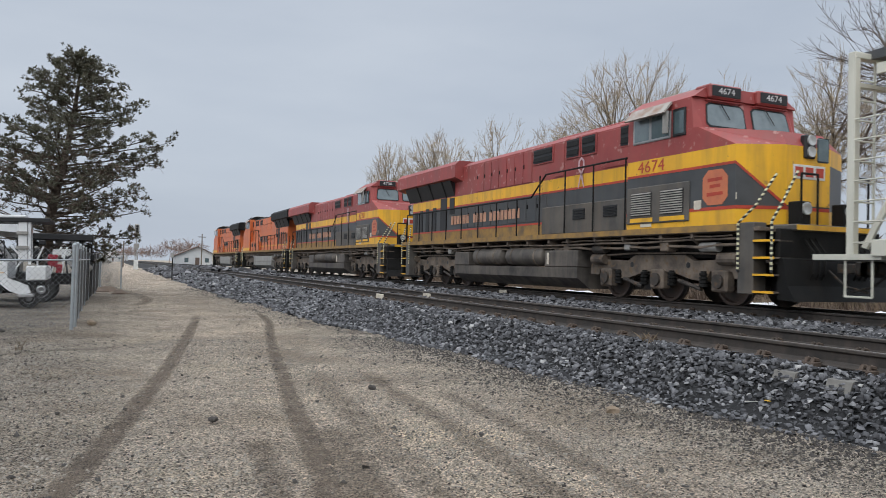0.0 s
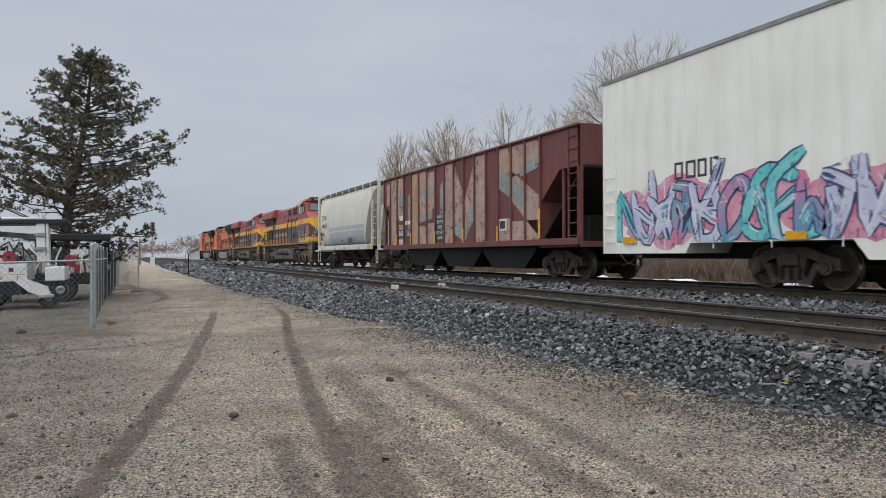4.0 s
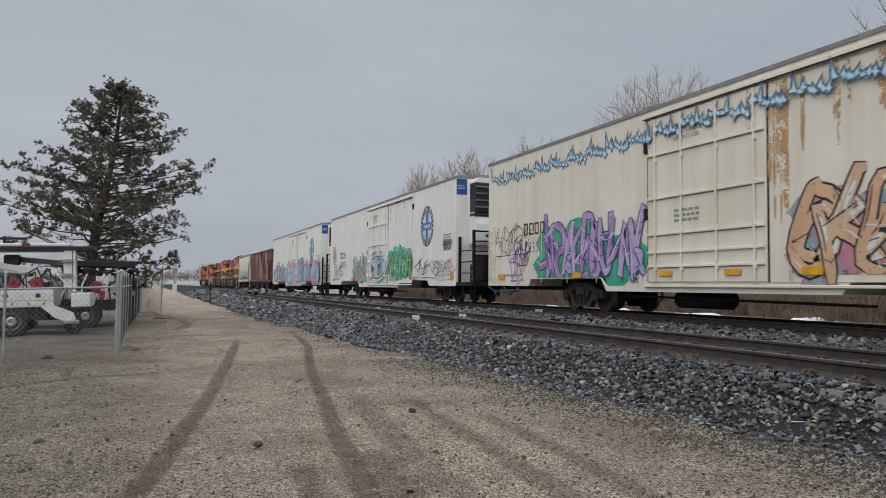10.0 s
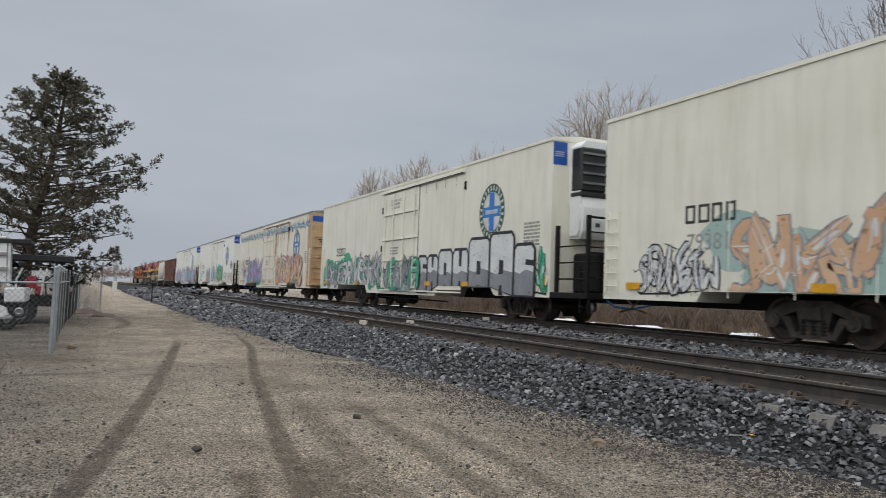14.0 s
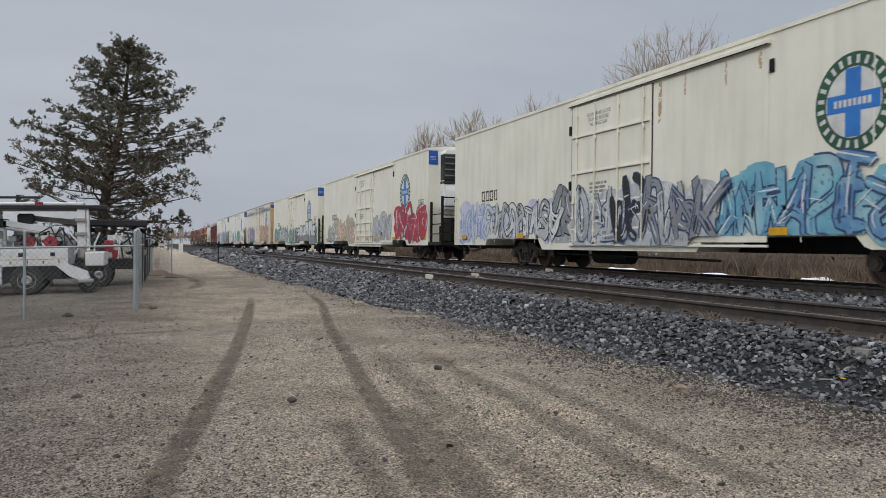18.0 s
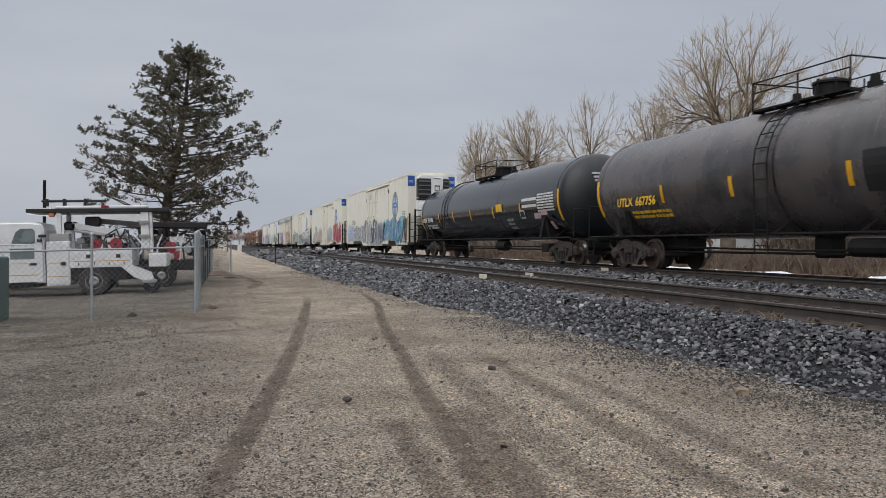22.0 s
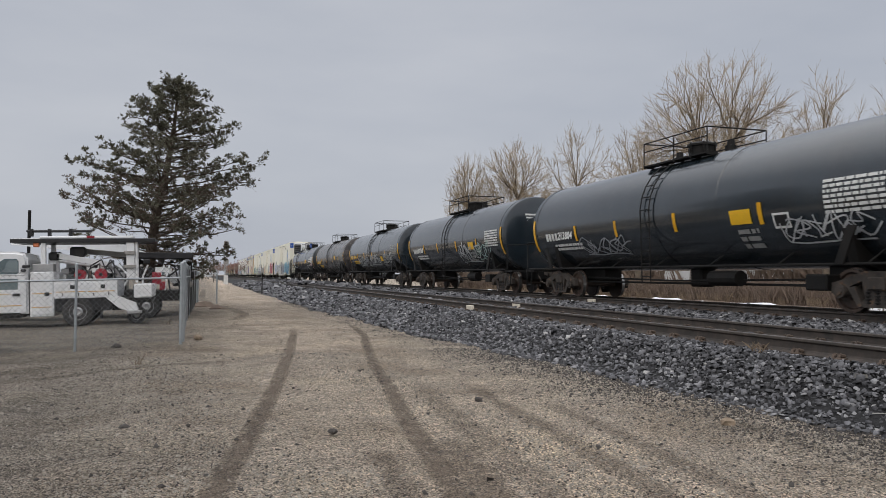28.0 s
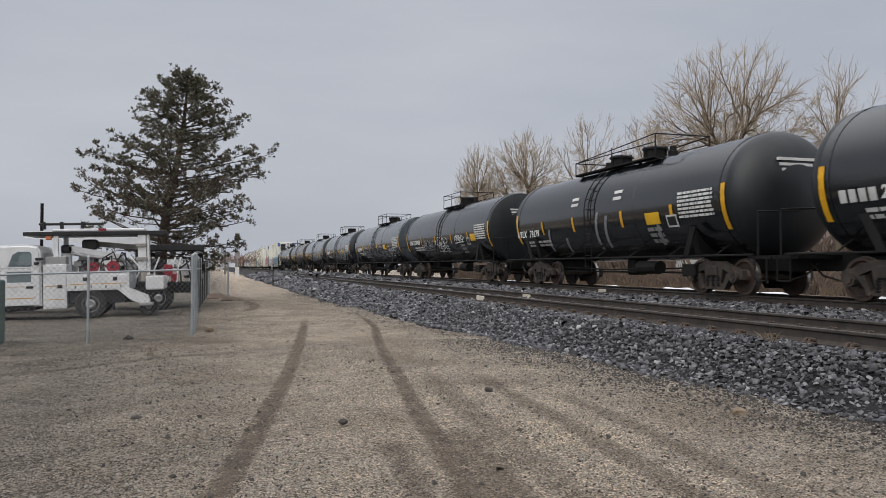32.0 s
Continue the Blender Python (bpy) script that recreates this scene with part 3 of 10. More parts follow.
# one sheet to the horizon, finer near the camera
xs = sorted(set([-3000, -1200, -500, -200, -90] + [round(-50 + i * 2.5, 2) for i in range(15)] + [round(-12.5 + i * 0.5, 2) for i in range(38)] + [7, 9, 12, 16, 24, 40, 70, 120, 300, 900, 3000]))
ys = sorted(set([-3000, -800, -200, -60] + [round(-20 + i * 2.0, 2) for i in range(11)] + [round(2 + i * 0.5, 2) for i in range(80)] + [round(42 + i * 4.0, 2) for i in range(24)] + [160, 220, 320, 500, 900, 1600, 3000]))
gv = [(x, y, ground_height(x, y)) for y in ys for x in xs]
gf = [(j * len(xs) + i, j * len(xs) + i + 1, (j + 1) * len(xs) + i + 1, (j + 1) * len(xs) + i) for j in range(len(ys) - 1) for i in range(len(xs) - 1)]
ground = mesh_from("ground", gv, gf, "ground", smooth=True)
tagged(ground, "flat gravelly tan dirt road and yard", "ground", kind="structure")

# the ballast bank under both tracks
bx = [3.7, 4.0, 4.3, 4.55, 4.8, 5.0, 5.2, 5.4, 5.6, 5.8, 6.0, 6.2, 6.5, 8.1, 8.5, 9.0, 9.6, 10.35, 11.1, 11.7, 12.2, 14.6, 15.3, 15.8, 16.4, 17.0]
by = [round(-60 + i * 4, 1) for i in range(15)] + [round(0 + i * 0.5, 2) for i in range(80)] + [round(40 + i * 5, 1) for i in range(40)] + [250, 300, 400, 600, 900]
bv = [(x, y, bank_height(x, y) + (0.02 * noise.noise(Vector((x * 2, y * 2, 0))) if x < 17 else 0)) for y in by for x in bx]
bf = [(j * len(bx) + i, j * len(bx) + i + 1, (j + 1) * len(bx) + i + 1, (j + 1) * len(bx) + i) for j in range(len(by) - 1) for i in range(len(bx) - 1)]
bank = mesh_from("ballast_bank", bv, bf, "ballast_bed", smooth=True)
tagged(bank, "raised bank of dark grey crushed rock, gap shade in its colour", "ballast", kind="structure")


def scatter(name, places, material, label, category, seed, flat=0.7):
    """Many small broken stones as one mesh: places are (x, y, z, size)."""
    rng = np.random.default_rng(seed)
    base = np.array([(-1, -1, -0.7), (1, -1, -0.7), (1, 1, -0.7), (-1, 1, -0.7), (-0.8, -0.7, 0.6), (0.7, -0.8, 0.75), (0.8, 0.7, 0.5), (-0.7, 0.8, 0.7)]) * 0.5
    quads = np.array([(0, 1, 5, 4), (1, 2, 6, 5), (2, 3, 7, 6), (3, 0, 4, 7), (4, 5, 6, 7)])
    P = np.asarray(places)
    n = len(P)
    V = base[None] + rng.normal(0, 0.14, (n, 8, 3))
    V *= rng.uniform(0.7, 1.3, (n, 1, 3)) * np.array([1, 1, flat])
    a, b = rng.uniform(0, 2 * np.pi, n), rng.normal(0, 0.75, n)
    ca, sa, cb, sb = np.cos(a), np.sin(a), np.cos(b), np.sin(b)
    y1, z1 = V[..., 1] * cb[:, None] - V[..., 2] * sb[:, None], V[..., 1] * sb[:, None] + V[..., 2] * cb[:, None]
    x2, y2 = V[..., 0] * ca[:, None] - y1 * sa[:, None], V[..., 0] * sa[:, None] + y1 * ca[:, None]
    V = np.stack([x2, y2, z1], -1) * P[:, None, 3:4] + P[:, None, :3]
    F = (quads[None] + (np.arange(n) * 8)[:, None, None]).reshape(-1, 4)
    me = bpy.data.meshes.new(name)
    me.vertices.add(n * 8)
    me.vertices.foreach_set("co", V.astype(np.float32).ravel())
    me.loops.add(F.size)
    me.loops.foreach_set("vertex_index", F.astype(np.int32).ravel())
    me.polygons.add(len(F))
    me.polygons.foreach_set("loop_start", np.arange(0, F.size, 4, dtype=np.int32))
    me.update(calc_edges=True)
    me.materials.append(M[material])
    return tagged(new(name, me), label, category, kind="stuff")


rng = np.random.default_rng(11)
places = []
for y0, y1, step in ((1.5, 9, 0.034), (9, 18, 0.042), (18, 32, 0.066), (32, 60, 0.12), (60, 110, 0.26)):
    for x0, x1 in ((3.9, 6.35), (8.3, 12.35), (6.75, 7.85), (14.5, 15.8)):
        if x0 > 6.5 and x1 < 8 and y0 > 30 or x0 > 14 and y0 > 30:
            continue
        st = step * (1.0 if x0 < 5 else 1.5 if x0 < 9 else 1.6)
        nx, ny = int((x1 - x0) / st), int((y1 - y0) / st)
        gx, gy = np.meshgrid(np.arange(nx) * st + x0, np.arange(ny) * st + y0)
        px, py = gx.ravel() + rng.normal(0, st * 0.3, gx.size), gy.ravel() + rng.normal(0, st * 0.3, gx.size)
        for a, b in zip(px, py):
            t0 = toe(b)
            if a < t0 - 0.25 or (a < t0 + 0.15 and rng.random() > (a - t0 + 0.25) / 0.4):
                continue
            z = max(bank_height(a, b), 0.0) + rng.uniform(-0.025, 0.03)
            places.append((a, b, z, st * rng.choice((0.95, 1.1, 1.25, 1.4, 1.6)) * rng.uniform(0.85, 1.15)))
scatter("ballast_stones", places, "stone", "loose dark grey crushed rock ballast", "ballast", 3)

places = []
for y0, y1, num in ((2.4, 6, 24000), (6, 14, 30000), (14, 40, 9000)):
    for _ in range(num):
        x, y = rng.uniform(-7, 5.2), rng.uniform(y0, y1)
        places.append((x, y, ground_height(x, y) + 0.001, min(abs(rng.normal(0.0, 0.006)) + 0.005, 0.022) + y * 0.0004))
scatter("pale_pebbles", places, "pebble_pale", "pale pebbles strewn over the dirt road", "pebbles", 5)
places = []
for y0, y1, num in ((2.4, 6, 11000), (6, 14, 14000), (14, 40, 5000)):
    for _ in range(num):
        x, y = rng.uniform(-7, 5.2), rng.uniform(y0, y1)
        size = min(abs(rng.normal(0.0, 0.006)) + 0.004, 0.022) + y * 0.0003
        if rng.random() < 0.28:
            x = toe(y) - abs(rng.normal(0, 0.7))
            size *= 1.5
        places.append((x, y, ground_height(x, y) + 0.002, size))
for _ in range(700):
    x, y = rng.uniform(-7, 4.6), rng.uniform(3.0, 26)
    places.append((x, y, ground_height(x, y) + 0.006, rng.uniform(0.018, 0.04)))
scatter("dark_pebbles", places, "pebble_dark", "dark stones strewn over the dirt road", "pebbles", 6)


def soft_track_material():
    """Damp pressed dirt: firm in the middle, broken at its edges, with the tyre's lugs across it here and there."""
    m = bpy.data.materials.new("damp_tyre_mark")
    m.use_nodes = True
    n, l = m.node_tree.nodes, m.node_tree.links
    bsdf, out = n["Principled BSDF"], n["Material Output"]
    bsdf.inputs["Roughness"].default_value = 0.92
    bsdf.inputs["Specular IOR Level"].default_value = 0.25
    co = n.new("ShaderNodeTexCoord")

    def noise_tex(scale, detail, rough=0.6):
        t = n.new("ShaderNodeTexNoise")
        t.inputs["Scale"].default_value, t.inputs["Detail"].default_value, t.inputs["Roughness"].default_value = scale, detail, rough
        l.new(co.outputs["Object"], t.inputs["Vector"])
        return t.outputs["Fac"]

    def sums(a, k, b):
        x = n.new("ShaderNodeMath")
        x.operation = "MULTIPLY_ADD"
        l.new(a, x.inputs[0])
        x.inputs[1].default_value = k
        l.new(b, x.inputs[2])
        return x.outputs["Value"]

    def span(a, lo, hi, top=1.0):
        r = n.new("ShaderNodeMapRange")
        r.inputs["From Min"].default_value, r.inputs["From Max"].default_value, r.inputs["To Max"].default_value = lo, hi, top
        l.new(a, r.inputs["Value"])
        return r.outputs["Result"]

    def times(a, b):
        x = n.new("ShaderNodeMath")
        x.operation = "MULTIPLY"
        l.new(a, x.inputs[0])
        l.new(b, x.inputs[1])
        return x.outputs["Value"]

    uv, along = n.new("ShaderNodeSeparateXYZ"), n.new("ShaderNodeSeparateXYZ")
    way = n.new("ShaderNodeUVMap")
    way.uv_map = "along"
    l.new(co.outputs["UV"], uv.inputs["Vector"])
    l.new(way.outputs["UV"], along.inputs["Vector"])
    firm = span(sums(noise_tex(5.0, 14, 0.8), 2.6, uv.outputs["X"]), 1.55, 2.25, 0.84)
    cover = times(firm, uv.outputs["Y"])
    wave = n.new("ShaderNodeTexWave")
    wave.bands_direction = "X"
    wave.inputs["Scale"].default_value, wave.inputs["Distortion"].default_value, wave.inputs["Detail"].default_value = 4.6, 5.0, 3.0
    wave.inputs["Detail Scale"].default_value = 2.5
    l.new(way.outputs["UV"], wave.inputs["Vector"])
    lugs = times(wave.outputs["Fac"], span(noise_tex(1.1, 4), 0.47, 0.6))
    tone = n.new("ShaderNodeValToRGB")
    tone.color_ramp.elements[0].position, tone.color_ramp.elements[0].color = 0.2, (0.225, 0.178, 0.137, 1)
    tone.color_ramp.elements[1].position, tone.color_ramp.elements[1].color = 0.95, (0.07, 0.055, 0.045, 1)
    grain = span(noise_tex(75.0, 8, 0.8), 0.3, 0.7, 0.8)
    l.new(sums(lugs, 0.55, grain), tone.inputs["Fac"])
    l.new(tone.outputs["Color"], bsdf.inputs["Base Color"])
    bp = n.new("ShaderNodeBump")
    bp.inputs["Strength"].default_value, bp.inputs["Distance"].default_value = 0.7, 0.02
    l.new(sums(lugs, 1.2, grain), bp.inputs["Height"])
    l.new(bp.outputs["Normal"], bsdf.inputs["Normal"])
    tr, mx = n.new("ShaderNodeBsdfTransparent"), n.new("ShaderNodeMixShader")
    l.new(cover, mx.inputs["Fac"])
    l.new(tr.outputs["BSDF"], mx.inputs[1])
    l.new(bsdf.outputs["BSDF"], mx.inputs[2])
    l.new(mx.outputs["Shader"], out.inputs["Surface"])
    return m


M["tyre_mark"] = soft_track_material()


def tyre_track(line, width, strength=1.0, lift=0.006):
    """A damp wheel mark along a smooth line of (x, y), firm in its middle and broken at its edges."""
    pts = [Vector((x, y, 0)) for x, y in line]
    fine = []
    for i in range(len(pts) - 1):
        p0, p1, p2, p3 = pts[max(i - 1, 0)], pts[i], pts[i + 1], pts[min(i + 2, len(pts) - 1)]
        for k in range(10):
            t = k / 10
            fine.append(0.5 * ((2 * p1) + (p2 - p0) * t + (2 * p0 - 5 * p1 + 4 * p2 - p3) * t * t + (3 * p1 - p0 - 3 * p2 + p3) * t ** 3))
    fine.append(pts[-1])
    cols = (-1.0, -0.7, -0.3, 0.3, 0.7, 1.0)
    vs, fs, uv, run = [], [], [], []
    gone = 0.0
    for i, p in enumerate(fine):
        gone += (p - fine[max(i - 1, 0)]).length
        d = (fine[min(i + 1, len(fine) - 1)] - fine[max(i - 1, 0)]).normalized()
        side = Vector((-d.y, d.x, 0))
        end = min(i, len(fine) - 1 - i) / 6
        for c in cols:
            q = p - side * c * width * 0.5
            vs.append((q.x, q.y, ground_height(q.x, q.y) + lift))
            uv.append((1 - abs(c) ** 2.5, min(1, end) * strength))
            run.append((gone, c * width * 0.5))
    k = len(cols)
    for i in range(len(fine) - 1):
        for j in range(k - 1):
            fs.append((i * k + j, i * k + j + 1, (i + 1) * k + j + 1, (i + 1) * k + j))
    ob = mesh_from("tyre_track", vs, fs, "tyre_mark")
    layer = ob.data.uv_layers.new(name="UVMap")
    for lp in ob.data.loops:
        layer.data[lp.index].uv = uv[lp.vertex_index]
    layer = ob.data.uv_layers.new(name="along")
    for lp in ob.data.loops:
        layer.data[lp.index].uv = run[lp.vertex_index]
    return tagged(ob, "dark damp tyre track pressed in the dirt road", "tyre track", group="tyre tracks", kind="structure")


tyre_track([(-0.3, 4.29), (-0.11, 5.36), (0.13, 6.71), (0.42, 8.4), (0.76, 10.51), (1.16, 13.16), (1.62, 16.47), (2.15, 20.61)], 0.26, 0.78, 0.006)
tyre_track([(1.2, 3.9), (1.38, 5.02), (1.58, 6.45), (1.85, 8.3), (2.21, 10.68), (2.71, 13.74), (3.4, 17.68), (3.9, 22.0)], 0.25, 0.74, 0.006)
tyre_track([(1.94, 3.72), (1.94, 4.26), (1.96, 4.87), (2.01, 5.58), (2.08, 6.39), (2.18, 7.32), (2.3, 8.38), (2.45, 9.59)], 0.4, 0.34, 0.008)
tyre_track([(1.47, 3.82), (1.51, 4.11), (1.56, 4.42), (1.6, 4.75), (1.64, 5.12), (1.67, 5.5), (1.71, 5.92), (1.74, 6.37)], 0.44, 0.55, 0.01)
tyre_track([(0.97, 3.98), (0.99, 4.23), (1.01, 4.49), (1.03, 4.78), (1.05, 5.08), (1.07, 5.4), (1.1, 5.74), (1.13, 6.1)], 0.26, 0.4, 0.012)
tyre_track([(2.61, 3.51), (2.61, 4.06), (2.65, 4.69), (2.7, 5.42), (2.78, 6.27), (2.88, 7.24), (3.01, 8.37), (3.16, 9.67)], 0.34, 0.42, 0.006)
tyre_track([(3.05, 3.37), (3.12, 3.82), (3.18, 4.33), (3.25, 4.91), (3.31, 5.56), (3.37, 6.31), (3.43, 7.15), (3.5, 8.1)], 0.34, 0.36, 0.006)
tyre_track([(0.4, 24.0), (1.2, 27.5), (0.9, 33.0), (0.1, 40.0), (-0.1, 55.0), (0.2, 80)], 0.5, 0.45)
tyre_track([(-6, 11.0), (-3.5, 11.6), (-1.2, 12.4), (0.6, 13.5)], 0.5, 0.35)


# ---- tracks ----
def rail_outline():
    half = [(0.075, 0.0), (0.075, 0.012), (0.02, 0.035), (0.009, 0.055), (0.009, 0.135), (0.030, 0.148), (0.037, 0.155), (0.037, 0.178), (0.030, 0.186)]
    return half + [(-x, z) for x, z in half[::-1]]


def railway_track(name, cx, label, first, last):
    track = thing(name, label, "railway track", kind="structure", at=(cx, 0, RAIL_Z - 0.186))
    for sx in (-0.755, 0.755):
        bm = bmesh.new()
        prism(bm, [(x + sx, z) for x, z in rail_outline()], "y", -60, 900)
        bm.normal_update()
        for f in bm.faces:
            if f.normal.z > 0.7 and f.calc_center_median().z > 0.17:
                f.material_index = 1
        part("rail", bm, ["rail_side", "rail_top"], track)
    tie_me = clip_me = None
    for i in range(first, last):
        y = i * 0.61
        if tie_me is None:
            bm = bmesh.new()
            prism(bm, [(-1.3, -0.24), (1.3, -0.24), (1.22, -0.055), (0.97, -0.03), (0.5, -0.03), (0.4, -0.07), (-0.4, -0.07), (-0.5, -0.03), (-0.97, -0.03), (-1.22, -0.055)], "y", -0.13, 0.13)
            tie = part("tie", bm, "concrete", track)
            tie_me = tie.data
            bm = bmesh.new()
            for sx in (-0.755, 0.755):
                for sd in (-1, 1):
                    box(bm, sx + sd * 0.06, sx + sd * 0.17, -0.08, 0.08, -0.04, 0.030, 0.005)
                    for dy in (-0.035, 0.035):
                        rod(bm, (sx + sd * 0.055, dy, 0.045), (sx + sd * 0.13, dy, 0.062), 0.022, 6)
                        rod(bm, (sx + sd * 0.13, dy, 0.062), (sx + sd * 0.16, dy, 0.0), 0.022, 6)
            clips = part("rail_clip", bm, "clip", tie)
            clip_me = clips.data
        else:
            tie = new("tie", tie_me)
            tie.parent = track
            if y < 45:
                clips = new("rail_clip", clip_me)
                clips.parent = tie
        tie.location = (0, y, 0)
    return track


railway_track("near_track", NEAR_X, "empty railway track with brown rails on concrete ties", 0, 110)
railway_track("far_track", FAR_X, "railway track carrying the freight train", 0, 90)


# ---- rolling stock: local y runs forward, z from the rail top; the seen side faces -x ----
def vehicle(name, label, category, front, group="", turn=0):
    ob = thing(name, label, category, group=group, at=(FAR_X, front, RAIL_Z), turn=turn)
    TRAIN.append((ob, front, turn))
    return ob


WHEELS = []


def bogie(car, y, wheelbase=1.75, r=0.46, material="bogie_steel"):
    """A three-piece freight truck: two cast side frames, a bolster, springs and two wheelsets."""
    bm = bmesh.new()
    box(bm, -1.15, 1.15, -0.2, 0.2, 0.48, 0.75, 0.03)
    bog = part("bogie", bm, material, car)
    bog.location = (0, y, 0)
    h = wheelbase / 2
    outline = [(-h - 0.28, 0.40), (-h - 0.26, 0.62), (-h + 0.05, 0.70), (-0.35, 0.86), (0.35, 0.86), (h - 0.05, 0.70), (h + 0.26, 0.62), (h + 0.28, 0.40),
               (h - 0.12, 0.40), (h - 0.2, 0.55), (0.38, 0.66), (0.30, 0.30), (0.42, 0.20), (0.38, 0.14), (-0.38, 0.14), (-0.42, 0.20), (-0.30, 0.30), (-0.38, 0.66), (-h + 0.2, 0.55), (-h + 0.12, 0.40)]
    for sx in (-1, 1):
        bm = bmesh.new()
        lo, hi = (0.93, 1.08) if sx > 0 else (-1.08, -0.93)
        prism(bm, outline, "x", lo, hi)
        for sy in (-1, 1):
            # diagonal legs down to the spring seat
            prism(bm, [(sy * (h - 0.15), 0.52), (sy * (h - 0.32), 0.56), (sy * 0.36, 0.16), (sy * 0.46, 0.13)], "x", lo - 0.01, hi + 0.01)
            rod(bm, (sx * 0.95, sy * h, 0.46), (sx * 1.16, sy * h, 0.46), 0.15, 12)
            rod(bm, (sx * 1.15, sy * h, 0.46), (sx * 1.19, sy * h, 0.46), 0.09, 8)
        part("side_frame", bm, material, bog)
        for dy in (-0.22, 0.0, 0.22):
            bm = bmesh.new()
            coil = [(0.2, 0.02)]
            for k in range(4):
                coil += [(0.21 + k * 0.07, 0.06), (0.22 + k * 0.07, 0.085), (0.245 + k * 0.07, 0.085), (0.255 + k * 0.07, 0.06)]
            lathe(bm, coil + [(0.5, 0.06), (0.5, 0.02)], (sx * 1.03, dy, 0), "z", 10)
            part("spring", bm, "dark_steel", bog)
    for sy in (-1, 1):
        bm = bmesh.new()
        wheel_pair(bm, r)
        w = part("wheelset", bm, ["wheel_steel", "tread_steel"], bog)
        w.location = (0, sy * h, r)
        WHEELS.append((w, sy * h, r))
    return bog


def wheel_pair(bm, r):
    for sx in (-1, 1):
        prof = [(sx * 0.70, 0.05), (sx * 0.68, r + 0.025), (sx * 0.71, r + 0.025), (sx * 0.72, r), (sx * 0.825, r - 0.006), (sx * 0.825, r - 0.07),
                (sx * 0.775, r - 0.10), (sx * 0.76, 0.20), (sx * 0.83, 0.15), (sx * 0.84, 0.08)]
        lathe(bm, prof, (0, 0, 0), axis="x", seg=28)
    for f in bm.faces:
        c = f.calc_center_median()
        if abs(math.hypot(c.y, c.z) - r) < 0.02 and 0.72 < abs(c.x) < 0.83:
            f.material_index = 1
    rod(bm, (-1.1, 0, 0), (1.1, 0, 0), 0.085, 10)


def coupler(car, y, sign, z=0.86):
    bm = bmesh.new()
    box(bm, -0.09, 0.09, min(y, y + sign * 0.75), max(y, y + sign * 0.75), z - 0.1, z + 0.1, 0.02)
    box(bm, -0.19, 0.17, min(y + sign * 0.55, y + sign * 0.9), max(y + sign * 0.55, y + sign * 0.9), z - 0.16, z + 0.16, 0.05)
    pipe(bm, [(-0.3, y, z - 0.05), (-0.32, y + sign * 0.4, z - 0.35), (-0.3, y + sign * 0.85, z - 0.45)], 0.025)
    part("coupler", bm, "bogie_steel", car)


def ladder(car, x, y0, y1, z0, z1, rungs, material, stiles=True, name="ladder"):
    bm = bmesh.new()
    if stiles:
        for y in (y0, y1):
            box(bm, x - 0.025, x + 0.025, y - 0.02, y + 0.02, z0, z1)
    for k in range(rungs):
        z = z0 + (k + 0.5) * (z1 - z0) / rungs
        rod(bm, (x - 0.03, y0, z), (x - 0.03, y1, z), 0.014, 6)
    part(name, bm, material, car)


def reflectors(car, x, ys, z, h=0.13, w=0.45, vertical=False, material="yellow_reflector"):
    for y in ys:
        bm = bmesh.new()
        box(bm, x - 0.006, x, y - w / 2, y + w / 2, z - h / 2, z + h / 2)
        part("reflector", bm, material, car)


# ---- painted tags ----
def spray(name, c1, c2, c3=None, scale=1.0):
    """Sprayed paint: soft fades between two or three colours."""
    m = mat(name, c1, c2, 0.55, scale=scale * 1.6, detail=9.0, streak=c3, streak_amount=0.8, streak_scale=(scale * 1.6, scale * 1.6, scale * 1.3),
            speck=tuple(v * 0.45 for v in c1), speck_scale=9.0, speck_cut=0.62)
    M[name] = m
    return name


def flat_shape(bm, pts, x, y, z, index, grow=0.0):
    """One flat closed shape on the -x side: pts run along -y and up; grow swells it."""
    if grow:
        cx, cz = sum(p[0] for p in pts) / len(pts), sum(p[1] for p in pts) / len(pts)
        out = []
        for i, p in enumerate(pts):
            a, b = pts[i - 1], pts[(i + 1) % len(pts)]
            t = Vector((b[0] - a[0], b[1] - a[1]))
            nrm = Vector((t.y, -t.x)).normalized() if t.length else Vector((0, 0))
            out.append((p[0] + nrm.x * grow, p[1] + nrm.y * grow))
        pts = out
    vs = [bm.verts.new((x, y - p[0], z + p[1])) for p in pts]
    es = [bm.edges.new((vs[i], vs[(i + 1) % len(vs)])) for i in range(len(vs))]
    res = bmesh.ops.triangle_fill(bm, edges=es, use_beauty=True, use_dissolve=False, normal=(-1, 0, 0))
    for g in res["geom"]:
        if isinstance(g, bmesh.types.BMFace):
            g.material_index = index
            if g.normal.x > 0:
                g.normal_flip()


def ribbon(bm, pts, width, x, y, z, index, taper=True):
    """A flat brush stroke along pts (along -y, up), pointed at its ends when tapered."""
    n = len(pts)
    rows = []
    for i, p in enumerate(pts):
        q, r = pts[max(i - 1, 0)], pts[min(i + 1, n - 1)]
        t = Vector((r[0] - q[0], r[1] - q[1]))
        nn = Vector((-t.y, t.x)).normalized() if t.length > 1e-6 else Vector((0, 1))
        w = width * 0.5 * (0.55 if taper and i in (0, n - 1) else 1.0)
        rows.append((bm.verts.new((x, y - p[0] - nn.x * w, z + p[1] + nn.y * w)), bm.verts.new((x, y - p[0] + nn.x * w, z + p[1] - nn.y * w))))
    for a, b in zip(rows, rows[1:]):
        f = bm.faces.new((a[0], a[1], b[1], b[0]))
        f.material_index = index
        f.normal_update()
        if f.normal.x > 0:
            f.normal_flip()


